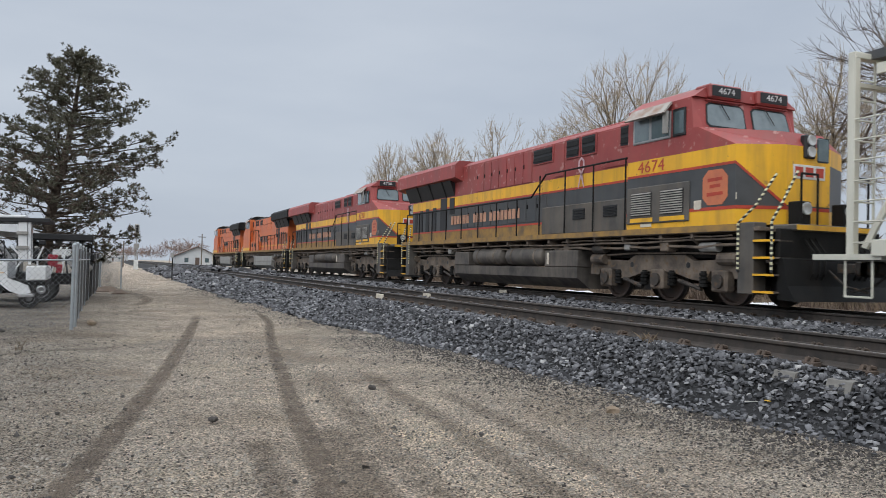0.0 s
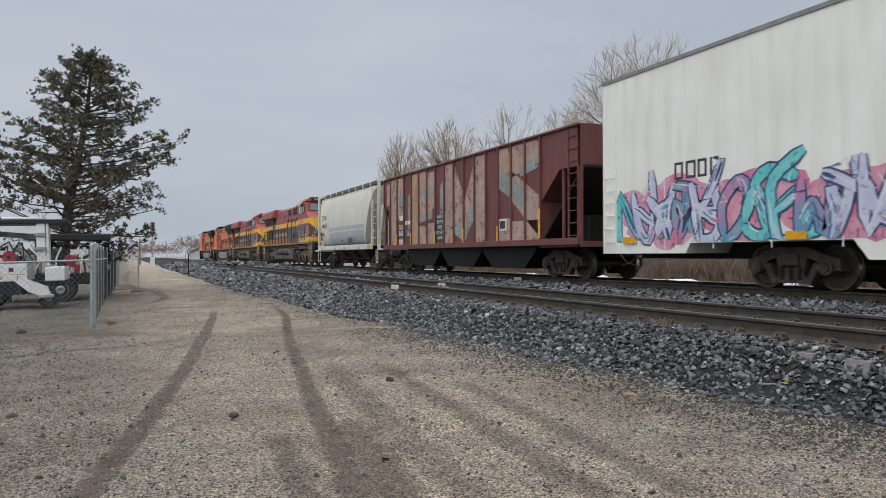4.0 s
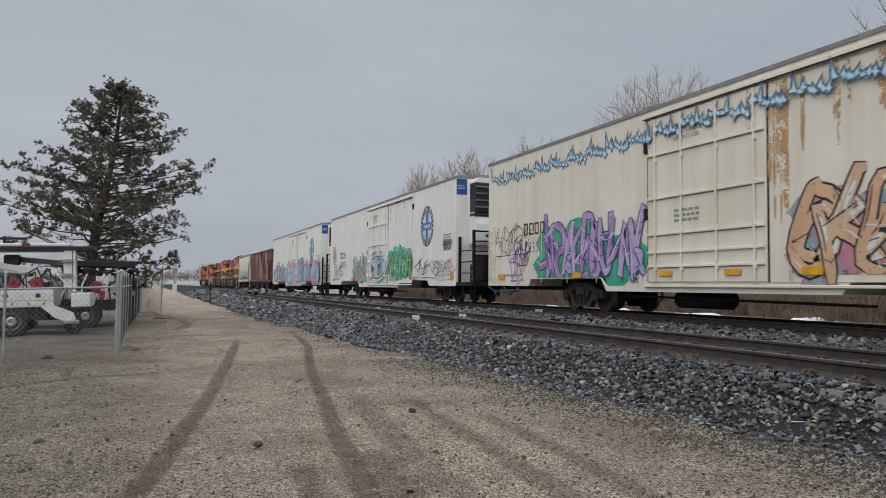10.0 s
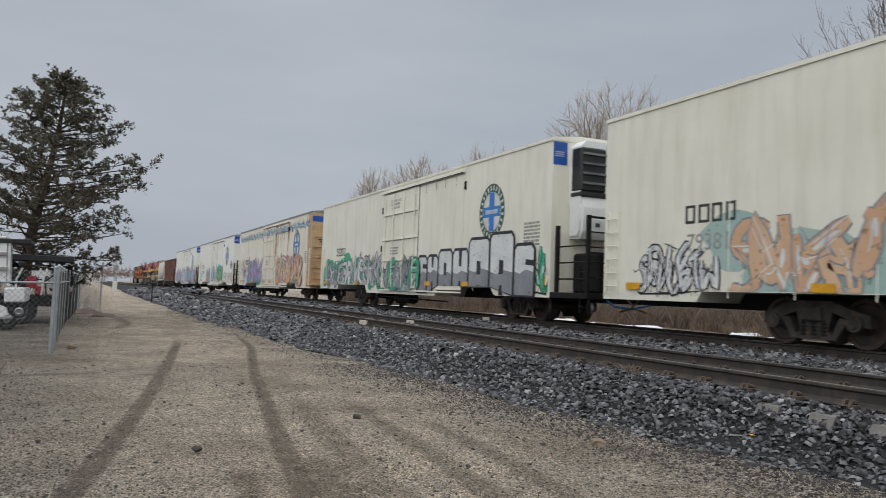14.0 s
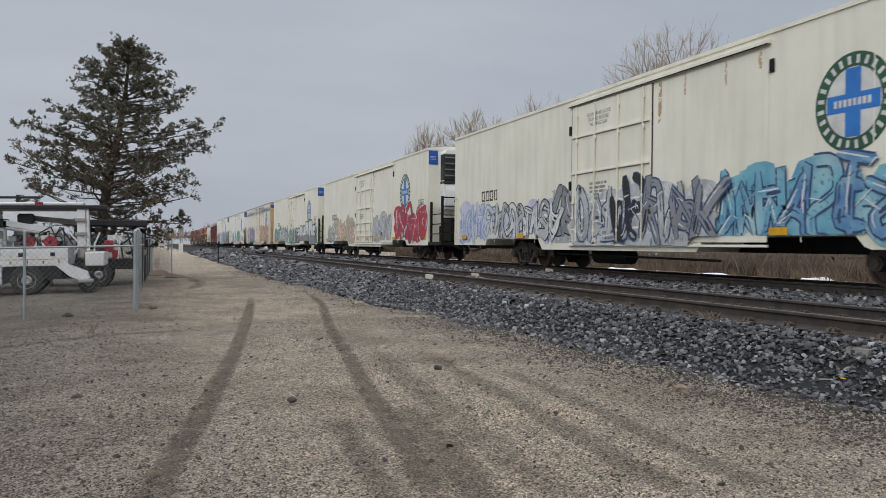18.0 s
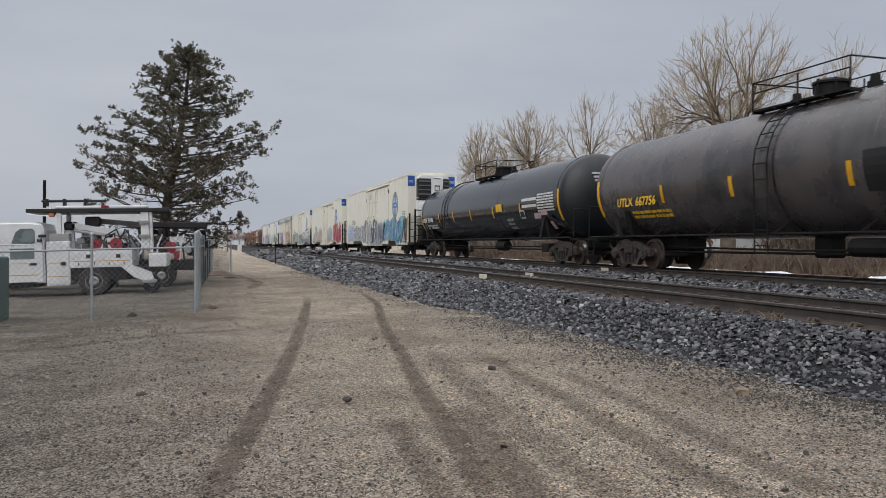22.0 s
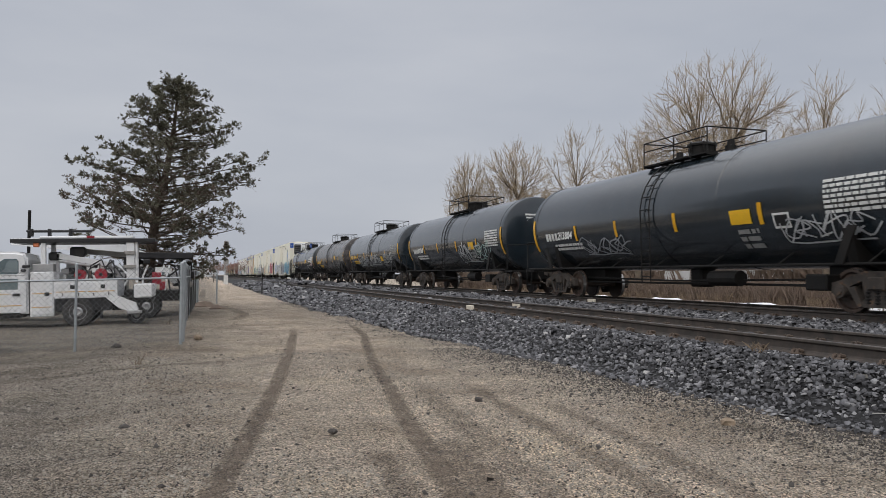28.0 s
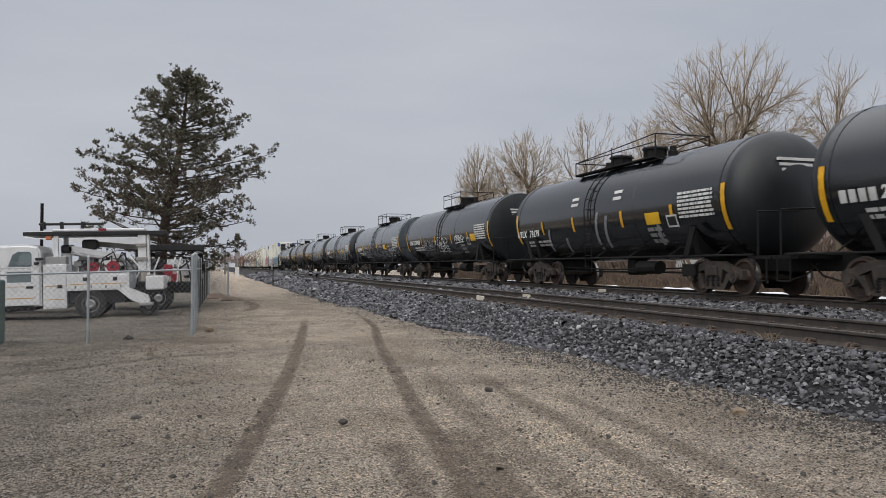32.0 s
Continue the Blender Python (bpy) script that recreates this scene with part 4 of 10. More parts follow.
GLYPHS = (
    [[(0.1, 0), (0.15, 0.5), (0.1, 1)], [(0.1, 0.95), (0.6, 1.0), (0.85, 0.75), (0.5, 0.55), (0.2, 0.5)], [(0.4, 0.5), (0.7, 0.25), (1.05, 0.0)]],
    [[(0.85, 0.95), (0.4, 1.0), (0.15, 0.75), (0.5, 0.5), (0.85, 0.3), (0.6, 0.02), (0.05, 0.05)]],
    [[(0.1, 0), (0.15, 0.55), (0.05, 1)], [(0.15, 0.5), (0.55, 0.75), (0.95, 1.05)], [(0.35, 0.6), (0.65, 0.3), (1.05, -0.03)]],
    [[(0.05, 0), (0.35, 0.6), (0.5, 1.02)], [(0.5, 1.0), (0.75, 0.5), (0.95, 0)], [(0.2, 0.35), (0.55, 0.4), (0.9, 0.3)]],
    [[(0.1, 1), (0.15, 0.35), (0.45, 0.02), (0.85, 0.3), (0.9, 1.02)]],
    [[(0.9, 1), (0.2, 0.95), (0.15, 0.5), (0.2, 0.05), (0.95, 0.0)], [(0.2, 0.52), (0.75, 0.55)]],
    [[(0.1, 0), (0.12, 1.0), (0.5, 0.45), (0.85, 1.0), (0.9, 0)]],
    [[(0.5, 0.02), (0.12, 0.4), (0.3, 0.9), (0.7, 0.95), (0.92, 0.5), (0.6, 0.05), (0.45, 0.03)]],
    [[(0.05, 0.98), (0.95, 1.0)], [(0.5, 1.0), (0.45, 0.5), (0.55, 0.0)]],
    [[(0.1, 0), (0.1, 1.0), (0.85, 0.05), (0.9, 1.0)]],
)


def clipped(bm, x):
    """Keeps paint within a boxcar's side, above its sill and its bogie cut-outs."""
    for v in bm.verts:
        y = v.co.y
        low = 1.0 if -7.95 < y < -3.3 or -20.4 < y < -15.55 else 0.77
        v.co.z = max(v.co.z, low)
        v.co.y = min(max(y, -23.42), -0.06)


def graffiti(car, y, width, z, height, n, fills, line, seed, cloud=None, x=-SIDE, grow=0.045, label="spray-painted tag", fat=0.24):
    """A sprayed piece: a cloud behind, interlocking fat strokes with one dark outline round each letter, highlights and drips."""
    rng = random.Random(seed)
    shine = "spray_white" if "spray_white" not in fills else "spray_silver"
    mats = list(fills) + [line, shine] + ([cloud] if cloud else [])
    bm = bmesh.new()
    li, hi = len(fills), len(fills) + 1
    clouds = []
    if cloud:
        k = max(6, int(width * 3.2))
        for i in range(k):
            r = height * rng.uniform(0.16, 0.36)
            cy, cz = width * (0.04 + 0.94 * (i + rng.random()) / k), height * rng.uniform(0.15, 0.72)
            blob = [(cy + r * (1 + 0.2 * math.sin(3 * a + i) + 0.1 * math.sin(7 * a)) * 1.25 * math.cos(a), max(cz + r * math.sin(a), -0.02)) for a in [j * math.pi / 9 for j in range(18)]]
            bb = bm if i == 0 else bmesh.new()
            flat_shape(bb, blob, x - 0.003 - 0.00008 * i, y, z, li + 2)
            if i:
                clouds.append(bb)
    if not cloud:
        ribbon(bm, [(0.1, 0.04 * height), (width * 0.5, 0.07 * height), (width * 0.95, 0.03 * height)], 0.06, x - 0.004, y, z, li)
    clipped(bm, x)
    base = part("graffiti", bm, mats, car, label)
    for bb in clouds:
        clipped(bb, x)
        part("painted_cloud", bb, mats, base)
    n = int(n * 1.75 + 0.5)
    w = width / n
    depth = x - 0.007
    glyphs = list(GLYPHS)
    rng.shuffle(glyphs)
    for i in range(n):
        ca, sa = math.cos(0.5 * rng.uniform(-1, 1)), math.sin(0.5 * rng.uniform(-1, 1))
        strokes = [[(p[0] if i % 3 else 1.0 - p[0], p[1] if i % 2 else 1.0 - p[1]) for p in st] for st in glyphs[i % len(glyphs)]]
        if rng.random() < 0.8:
            strokes = strokes + [[(p[0] * 0.8 + 0.1, 0.15 + p[1] * 0.5) for p in rng.choice(glyphs)[0]]]
        strokes = [[(0.5 + (p[0] - 0.5) * ca - (p[1] - 0.5) * sa, 0.5 + (p[0] - 0.5) * sa + (p[1] - 0.5) * ca) for p in st] for st in strokes]
        lean, hh, ww = rng.uniform(-0.15, 0.3), height * rng.uniform(0.72, 0.98), w * rng.uniform(1.1, 1.55)
        up = z + rng.uniform(0.02, 0.12) * height
        at = y - i * w
        bm = bmesh.new()
        thick = fat * min(height * 0.9, w * 1.3)
        shaped = []
        for st in strokes:
            pts = [((p[0] + lean * p[1] + rng.uniform(-0.05, 0.05)) * ww, (p[1] * 0.86 + 0.06 + rng.uniform(-0.04, 0.04)) * hh) for p in st]
            fine = []
            for j in range(len(pts) - 1):
                p0, p1, p2, p3 = pts[max(j - 1, 0)], pts[j], pts[j + 1], pts[min(j + 2, len(pts) - 1)]
                for t in (0.0, 0.33, 0.66):
                    fine.append(tuple(0.5 * (2 * p1[c] + (p2[c] - p0[c]) * t + (2 * p0[c] - 5 * p1[c] + 4 * p2[c] - p3[c]) * t * t + (3 * p1[c] - p0[c] - 3 * p2[c] + p3[c]) * t ** 3) for c in (0, 1)))
            fine.append(pts[-1])
            # a hooked serif at one end
            if rng.random() < 0.6:
                e, d = fine[-1], rng.choice((-1, 1))
                fine.append((e[0] + d * thick * 0.6, e[1] + rng.uniform(-0.2, 0.5) * thick))
            shaped.append((fine, thick * rng.uniform(0.85, 1.25)))
        for fine, th in shaped:
            ribbon(bm, fine, th + 2 * grow, depth, at, up, li)
            depth -= 0.00022
        depth -= 0.0004
        tone = rng.randrange(len(fills))
        for fine, th in shaped:
            ribbon(bm, fine, th, depth, at, up, tone)
            depth -= 0.00022
        for fine, th in shaped:
            m = len(fine) // 2
            off = [(p[0] - th * 0.22, p[1] + th * 0.2) for p in fine[max(0, m - 2):m + 2]]
            ribbon(bm, off, 0.035, depth - 0.0003, at, up, hi if rng.random() < 0.6 else li)
        other = (tone + 1) % len(fills) if len(fills) > 1 else hi
        for fine, th in shaped:
            m = rng.randrange(1, max(2, len(fine) - 2))
            ribbon(bm, [(p[0] + th * 0.1, p[1] - th * 0.12) for p in fine[m:m + 3]], th * 0.45, depth - 0.0002, at, up, other if rng.random() < 0.7 else li)
        for _ in range(5):
            a = rng.uniform(0.1, 0.9) * ww
            ribbon(bm, [(a, 0.1 * hh), (a + rng.uniform(-0.02, 0.02), -0.02 - rng.uniform(0, 0.05))], 0.02, depth - 0.0004, at, up, li)
            b, c = rng.uniform(0.1, 0.9) * ww, rng.uniform(0.2, 0.9) * hh
            ribbon(bm, [(b, c), (b + rng.uniform(-0.2, 0.2), c + rng.uniform(-0.25, 0.25)), (b + rng.uniform(-0.3, 0.3), c + rng.uniform(-0.25, 0.25))], 0.03, depth - 0.0005, at, up, rng.choice((li, hi, tone)))
        clipped(bm, x)
        part("painted_figure", bm, mats, base)
    return base


def scribble(car, y, z, width, height, line, seed, strokes=9, thick=0.03, x=-SIDE):
    """A thin sprayed scrawl that cannot be read."""
    rng = random.Random(seed)
    bm = bmesh.new()
    lines = []
    for s in range(strokes):
        y0, z0 = y - width * (s + rng.uniform(0, 0.2)) / strokes, z + height * rng.uniform(0, 0.12)
        ww, lean, turn = width / strokes * rng.uniform(1.2, 1.9), rng.uniform(-0.1, 0.3), rng.uniform(-1.3, 1.3)
        ct, sn, flip = math.cos(turn), math.sin(turn), rng.random() < 0.5
        for st in rng.choice(GLYPHS) + rng.choice(GLYPHS)[:1]:
            bent = []
            for a, b in st:
                a, b = a - 0.5 + rng.uniform(-0.14, 0.14), (0.5 - b if flip else b - 0.5) + rng.uniform(-0.14, 0.14)
                a, b = 0.5 + a * ct - b * sn, 0.5 + a * sn + b * ct
                bent.append((y0 - ww * (a + lean * b - 0.2), z0 + height * 0.85 * b))
            curve = []
            for j in range(len(bent) - 1):
                p0, p1, p2, p3 = bent[max(j - 1, 0)], bent[j], bent[j + 1], bent[min(j + 2, len(bent) - 1)]
                for t in (0.0, 0.25, 0.5, 0.75):
                    curve.append(tuple(0.5 * (2 * p1[c] + (p2[c] - p0[c]) * t + (2 * p0[c] - 5 * p1[c] + 4 * p2[c] - p3[c]) * t * t + (3 * p1[c] - p0[c] - 3 * p2[c] + p3[c]) * t ** 3) for c in (0, 1)))
            lines.append(curve + [bent[-1]])
    lines.append([(y - width * k / 6, z - 0.06 + rng.uniform(-0.03, 0.03)) for k in range(7)])
    for s, pts in enumerate(lines):
        for p, q in zip(pts, pts[1:]):
            d = Vector((q[0] - p[0], q[1] - p[1]))
            if d.length < 1e-4:
                continue
            nn = Vector((-d.y, d.x)).normalized() * thick / 2
            xx = x - 0.009 - 0.0001 * s
            vs = [bm.verts.new((xx, p[0] + nn.x, p[1] + nn.y)), bm.verts.new((xx, p[0] - nn.x, p[1] - nn.y)), bm.verts.new((xx, q[0] - nn.x, q[1] - nn.y)), bm.verts.new((xx, q[0] + nn.x, q[1] + nn.y))]
            bm.faces.new(vs)
    bmesh.ops.recalc_face_normals(bm, faces=bm.faces)
    ob = part("scrawl", bm, line, car)
    ob["kind"] = "stuff"
    return ob


# ---- locomotives: the cab end is at the local -y end ----
def loco_bogie(car, y, material="loco_under"):
    bm = bmesh.new()
    box(bm, -1.1, 1.1, -0.3, 0.3, 0.75, 1.05, 0.03)
    bog = part("bogie", bm, material, car)
    bog.location = (0, y, 0)
    r = 0.53
    outline = [(-2.85, 0.62), (-2.8, 0.92), (-2.4, 1.02), (-1.2, 0.98), (-0.9, 1.12), (0.9, 1.12), (1.2, 0.98), (2.4, 1.02), (2.8, 0.92), (2.85, 0.62),
               (2.45, 0.60), (2.38, 0.75), (1.72, 0.75), (1.6, 0.52), (1.15, 0.55), (0.45, 0.72), (-0.45, 0.72), (-1.15, 0.55), (-1.6, 0.52), (-1.72, 0.75), (-2.38, 0.75), (-2.45, 0.60)]
    for sx in (-1, 1):
        lo, hi = (1.0, 1.18) if sx > 0 else (-1.18, -1.0)
        bm = bmesh.new()
        prism(bm, outline, "x", lo, hi)
        for wy in (-2.06, 0.0, 2.06):
            box(bm, sx * 1.0, sx * 1.26, wy - 0.24, wy + 0.24, 0.30, 0.78, 0.04)
        part("side_frame", bm, material, bog)
        for wy in (-2.06, 0.0, 2.06):
            bm = bmesh.new()
            rod(bm, (sx * 1.25, wy, 0.53), (sx * 1.32, wy, 0.53), 0.16, 12)
            part("axle_box", bm, "bogie_steel", bog)
        for wy in (-1.55, -0.5, 0.5, 1.55):
            bm = bmesh.new()
            coil = [(0.38, 0.02)]
            for k in range(4):
                coil += [(0.39 + k * 0.085, 0.07), (0.40 + k * 0.085, 0.10), (0.445 + k * 0.085, 0.10), (0.46 + k * 0.085, 0.07)]
            lathe(bm, coil + [(0.75, 0.07), (0.75, 0.02)], (sx * 1.2, wy, 0), "z", 10)
            part("spring", bm, "dark_steel", bog)
        for wy in (-2.35, 2.35):
            bm = bmesh.new()
            rod(bm, (sx * 1.22, wy - 0.28, 1.02), (sx * 1.22, wy + 0.28, 1.02), 0.14, 12)
            part("brake_cylinder", bm, "loco_under", bog)
        bm = bmesh.new()
        pipe(bm, [(sx * 1.22, -2.6, 1.12), (sx * 1.22, -1.0, 1.16), (sx * 1.22, 1.0, 1.16), (sx * 1.22, 2.6, 1.10)], 0.025)
        part("brake_pipe", bm, "loco_under", bog)
        for wy in (-1.03, 1.03):
            bm = bmesh.new()
            rod(bm, (sx * 1.19, wy - 0.45, 0.34), (sx * 1.19, wy + 0.3, 0.52), 0.05, 8)
            part("brake_lever", bm, "bogie_steel", bog)
            bm = bmesh.new()
            rod(bm, (sx * 1.181, wy, 0.88), (sx * 1.186, wy, 0.88), 0.07, 10)
            part("frame_hole", bm, "grille_black", bog)
    for wy in (-2.06, 0.0, 2.06):
        bm = bmesh.new()
        wheel_pair(bm, r)
        w = part("wheelset", bm, ["wheel_steel", "tread_steel"], bog)
        w.location = (0, wy, r)
        WHEELS.append((w, wy, r))


def banded_rail(name, pts, r, parent):
    """A step rail painted in pale and dark rings."""
    bm = bmesh.new()
    pipe(bm, pts, r, 8)
    return part(name, bm, "rail_rings", parent)


def solid(name, low_ring, high_ring, material, parent):
    """A closed block between two rings of the same number of points."""
    bm = bmesh.new()
    va, vb = [bm.verts.new(p) for p in low_ring], [bm.verts.new(p) for p in high_ring]
    bm.faces.new(va)
    bm.faces.new(vb[::-1])
    for i in range(len(va)):
        j = (i + 1) % len(va)
        bm.faces.new((va[j], va[i], vb[i], vb[j]))
    bmesh.ops.triangulate(bm, faces=[f for f in bm.faces if len(f.verts) > 4])
    bmesh.ops.recalc_face_normals(bm, faces=bm.faces)
    return part(name, bm, material, parent)


def plate(name, corners, material, parent, lift=0.006, label=""):
    """A thin sheet laid just proud of the face that its corners lie on."""
    bm = bmesh.new()
    vs = [Vector(c) for c in corners]
    nrm = (vs[1] - vs[0]).cross(vs[2] - vs[0]).normalized()
    if nrm.x > 0.3 or nrm.y > 0.9:
        nrm = -nrm
    lo, hi = [bm.verts.new(v) for v in vs], [bm.verts.new(v + nrm * lift) for v in vs]
    bm.faces.new(hi)
    for i in range(len(vs)):
        j = (i + 1) % len(vs)
        bm.faces.new((lo[i], lo[j], hi[j], hi[i]))
    bmesh.ops.recalc_face_normals(bm, faces=bm.faces)
    return part(name, bm, material, parent, label)


def locomotive(front, label, up, band, low, number, away=False, tank="tank_dark", kcs=True, roof=None):
    L = 21.5
    car = vehicle("diesel_locomotive", label, "locomotive", front, "diesel locomotives")
    H, C = 1.28, 1.55        # half widths of the long hood and of the cab
    roof = roof or up
    ZS, ZY, ZB0, ZB1, ZR = 1.74, 2.08, 3.05, 3.41, 4.60      # sill, lower stripe, band, roof
    foot = band if kcs else low
    REAR, CAB = -0.9, -16.35
    # long hood in its paint bands
    for name, m, a, b in (("hood_foot", "sill_dusty" if kcs else low, ZS, ZY), ("hood_lower", low, ZY, ZB0), ("hood_band", band, ZB0, ZB1), ("hood_upper", up, ZB1, ZR - 0.12)):
        bm = bmesh.new()
        box(bm, -H, H, CAB, REAR, a, b)
        part(name, bm, m, car)
    bm = bmesh.new()
    prism(bm, [(-H, ZR - 0.12), (-H + 0.18, ZR + 0.02), (H - 0.18, ZR + 0.02), (H, ZR - 0.12)], "y", CAB, REAR)
    part("hood_roof", bm, roof, car)
    for z in ((ZB0 - 0.05, ZY) if kcs else (ZY, )):
        bm = bmesh.new()
        box(bm, -H - 0.005, -H, CAB, REAR, z, z + 0.06)
        part("pinstripe", bm, "loco_stripe" if kcs else "loco_yellow", car)
    # upper hood doors, each with its latch
    for k in range(7):
        y = -7.25 - k * 0.56
        bm = bmesh.new()
        box(bm, -H - 0.024, -H, y - 0.52, y, ZB1 + 0.03, ZR - 0.18, 0.008)
        d = part("hood_door", bm, up, car)
        bm = bmesh.new()
        box(bm, -H - 0.045, -H - 0.024, y - 0.07, y - 0.03, 3.9, 4.02)
        part("latch", bm, "dark_steel", d)
    for y0, y1 in ((-12.5, -13.0), (-15.0, -16.3)):
        bm = bmesh.new()
        box(bm, -H - 0.02, -H, y1, y0, ZB1 + 0.04, ZR - 0.16, 0.008)
        part("hood_panel", bm, up, car)
    for k in range(10):
        y = -5.9 - k * 0.62
        bm = bmesh.new()
        box(bm, -H - 0.016, -H, y - 0.58, y, ZY + 0.1, ZB0 - 0.1, 0.008)
        door = part("access_door", bm, low, car)
        bm = bmesh.new()
        box(bm, -H - 0.04, -H - 0.016, y - 0.08, y - 0.04, 2.6, 2.72)
        part("handle", bm, "dark_steel", door)

    def louvre(y, z, w, h, n, x, slat="dark_steel"):
        bm = bmesh.new()
        box(bm, x - 0.012, x, y - w, y, z, z + h)
        frame_ob = part("louvre", bm, "grille_black", car)
        for k in range(n):
            bm = bmesh.new()
            zz = z + (k + 0.2) * h / n
            prism(bm, [(x - 0.035, zz), (x - 0.012, zz + h / n * 0.6), (x - 0.012, zz)], "y", y - w + 0.02, y - 0.02)
            part("slat", bm, slat, frame_ob)

    for y, w, z, h in ((-11.27, 1.09, 3.98, 0.42), (-13.16, 0.62, 3.95, 0.5), (-13.95, 0.62, 3.95, 0.5), (-15.72, 0.45, 3.95, 0.5)):
        bm = bmesh.new()
        box(bm, -H - 0.03, -H - 0.02 + 0.02, y - w - 0.05, y + 0.05, z - 0.05, z + h + 0.05, 0.01)
        part("vent_frame", bm, up, car)
        louvre(y, z, w, h, 2, -H - 0.03)
    # tall dark screens at the rear of the hood
    for y, w, z0, z1 in ((-1.15, 0.28, 2.15, 3.0), (-1.75, 0.3, 2.15, 3.05), (-2.4, 0.34, 2.15, 3.1), (-3.15, 0.34, 2.15, 3.1), (-3.95, 0.62, 2.15, 3.42), (-4.85, 0.42, 2.75, 3.38)):
        bm = bmesh.new()
        box(bm, -H - 0.022, -H, y - w, y, z0, z1, 0.006)
        part("radiator_screen", bm, "grille_black", car)
    # radiator with wide wings over a slanted screen
    bm = bmesh.new()
    prism(bm, [(-H, 3.95), (-1.62, 4.08), (-1.62, 4.56), (-1.45, 4.72), (1.45, 4.72), (1.62, 4.56), (1.62, 4.08), (H, 3.95)], "y", -6.0, 0.25)
    part("radiator_wing", bm, roof if not kcs else up, car)
    bm = bmesh.new()
    prism(bm, [(-H - 0.01, 3.45), (-1.52, 4.03), (-H - 0.01, 4.0)], "y", -5.3, -0.5)
    part("wing_screen", bm, "grille_black", car)
    for k in range(3):
        bm = bmesh.new()
        y = -1.9 - k * 1.3
        prism(bm, [(-H - 0.012, 3.43), (-1.56, 4.05), (-1.50, 4.05), (-H, 3.5)], "y", y - 0.04, y + 0.04)
        part("screen_bar", bm, "dark_steel", car)
    for y in (-8.4, -11.6):
        bm = bmesh.new()
        lathe(bm, [(ZR, 0.28), (ZR + 0.2, 0.28), (ZR + 0.22, 0.2)], (0, y, 0), "z", 14)
        part("roof_fan", bm, "dark_steel", car)
    bm = bmesh.new()
    box(bm, -0.5, 0.5, -10.8, -9.4, ZR, ZR + 0.2, 0.03)
    part("exhaust_stack", bm, "dark_steel", car)
    bm = bmesh.new()
    box(bm, -0.9, 0.9, -15.9, -12.0, ZR, ZR + 0.13, 0.03)
    part("roof_hatch", bm, roof, car)
    # sooty equipment box ahead of the cab
    bm = bmesh.new()
    box(bm, -H - 0.16, -H + 0.02, CAB, -12.05, ZS, 2.56, 0.02)
    part("blower_box", bm, "loco_sooty" if kcs else low, car)
    for y in (-13.75, -15.2):
        louvre(y, 2.12, 0.6, 0.3, 4, -H - 0.162)
    # cab and nose: sides straight to the corner, then a shallow pointed front
    wind, corner, nose = -18.8, -19.95, -20.42
    def ring(z, out=0.0):
        return [(-C - out, CAB, z), (-C - out, corner, z), (-0.62, nose - out, z), (0.62, nose - out, z), (C + out, corner, z), (C + out, CAB, z)]
    solid("cab_foot", ring(ZS), ring(ZY), "loco_yellow" if kcs else low, car)
    solid("cab_lower", ring(ZY), ring(ZB0), low, car)
    solid("cab_band", ring(ZB0), ring(ZB1), band, car)
    solid("nose_shoulder", ring(ZB1), [(-C, CAB, 3.94), (-C, wind - 0.02, 3.94), (-0.62, nose + 0.2, 3.72), (0.62, nose + 0.2, 3.72), (C, wind - 0.02, 3.94), (C, CAB, 3.94)], up, car)
    cu = [(-C, CAB, 3.94), (-C, wind + 0.12, 3.94), (-1.38, wind, 3.94), (1.38, wind, 3.94), (C, wind + 0.12, 3.94), (C, CAB, 3.94)]
    ct = [(-C, CAB, 4.66), (-C, wind + 0.2, 4.66), (-1.30, wind + 0.16, 4.66), (1.30, wind + 0.16, 4.66), (C, wind + 0.2, 4.66), (C, CAB, 4.66)]
    solid("cab_upper", cu, ct, up, car)
    solid("cab_roof", [(-C, CAB, 4.66), (-C, wind + 0.1, 4.66), (C, wind + 0.1, 4.66), (C, CAB, 4.66)], [(-C + 0.42, CAB, 4.94), (-C + 0.42, wind + 0.14, 4.94), (C - 0.42, wind + 0.14, 4.94), (C - 0.42, CAB, 4.94)], roof if not kcs else up, car)
    bm = bmesh.new()
    box(bm, -0.95, 0.95, wind + 0.4, CAB - 0.3, 4.94, 5.02, 0.02)
    part("roof_unit", bm, "fuel_grey", car)
    if kcs:
        for z, h in ((ZB0 - 0.05, 0.06), (ZY - 0.02, 0.07)):
            for a, b in (((-C, CAB), (-C, corner)), ((-C, corner), (-0.62, nose)), ((-0.62, nose), (0.62, nose))):
                if z > 2.5 and a[0] > -1:
                    continue
                if z > 2.5 and b[0] > -1:
                    continue
                plate("pinstripe", [(*a, z), (*b, z), (*b, z + h), (*a, z + h)], "loco_stripe", car)
        # yellow runs down the front in a V
        for sx in (-1, 1):
            plate("nose_flash", [(sx * C, corner, 3.05), (sx * 0.62, nose, 2.16), (sx * 0.62, nose, 3.06)], "loco_yellow", car, 0.008)
            plate("flash_edge", [(sx * C, corner, 3.00), (sx * 0.62, nose, 2.10), (sx * 0.62, nose, 2.17), (sx * C, corner, 3.06)], "loco_stripe", car, 0.011)
        plate("nose_front_panel", [(-0.62, nose, 2.16), (0.62, nose, 2.16), (0.62, nose, 3.06), (-0.62, nose, 3.06)], "loco_yellow", car, 0.008)
    # nose door, plate with its mark, headlights in a dark housing
    bm = bmesh.new()
    box(bm, -0.16, 0.16, nose - 0.06, nose + 0.1, 3.16, 3.66, 0.03)
    hl = part("headlight_housing", bm, "grille_black", car)
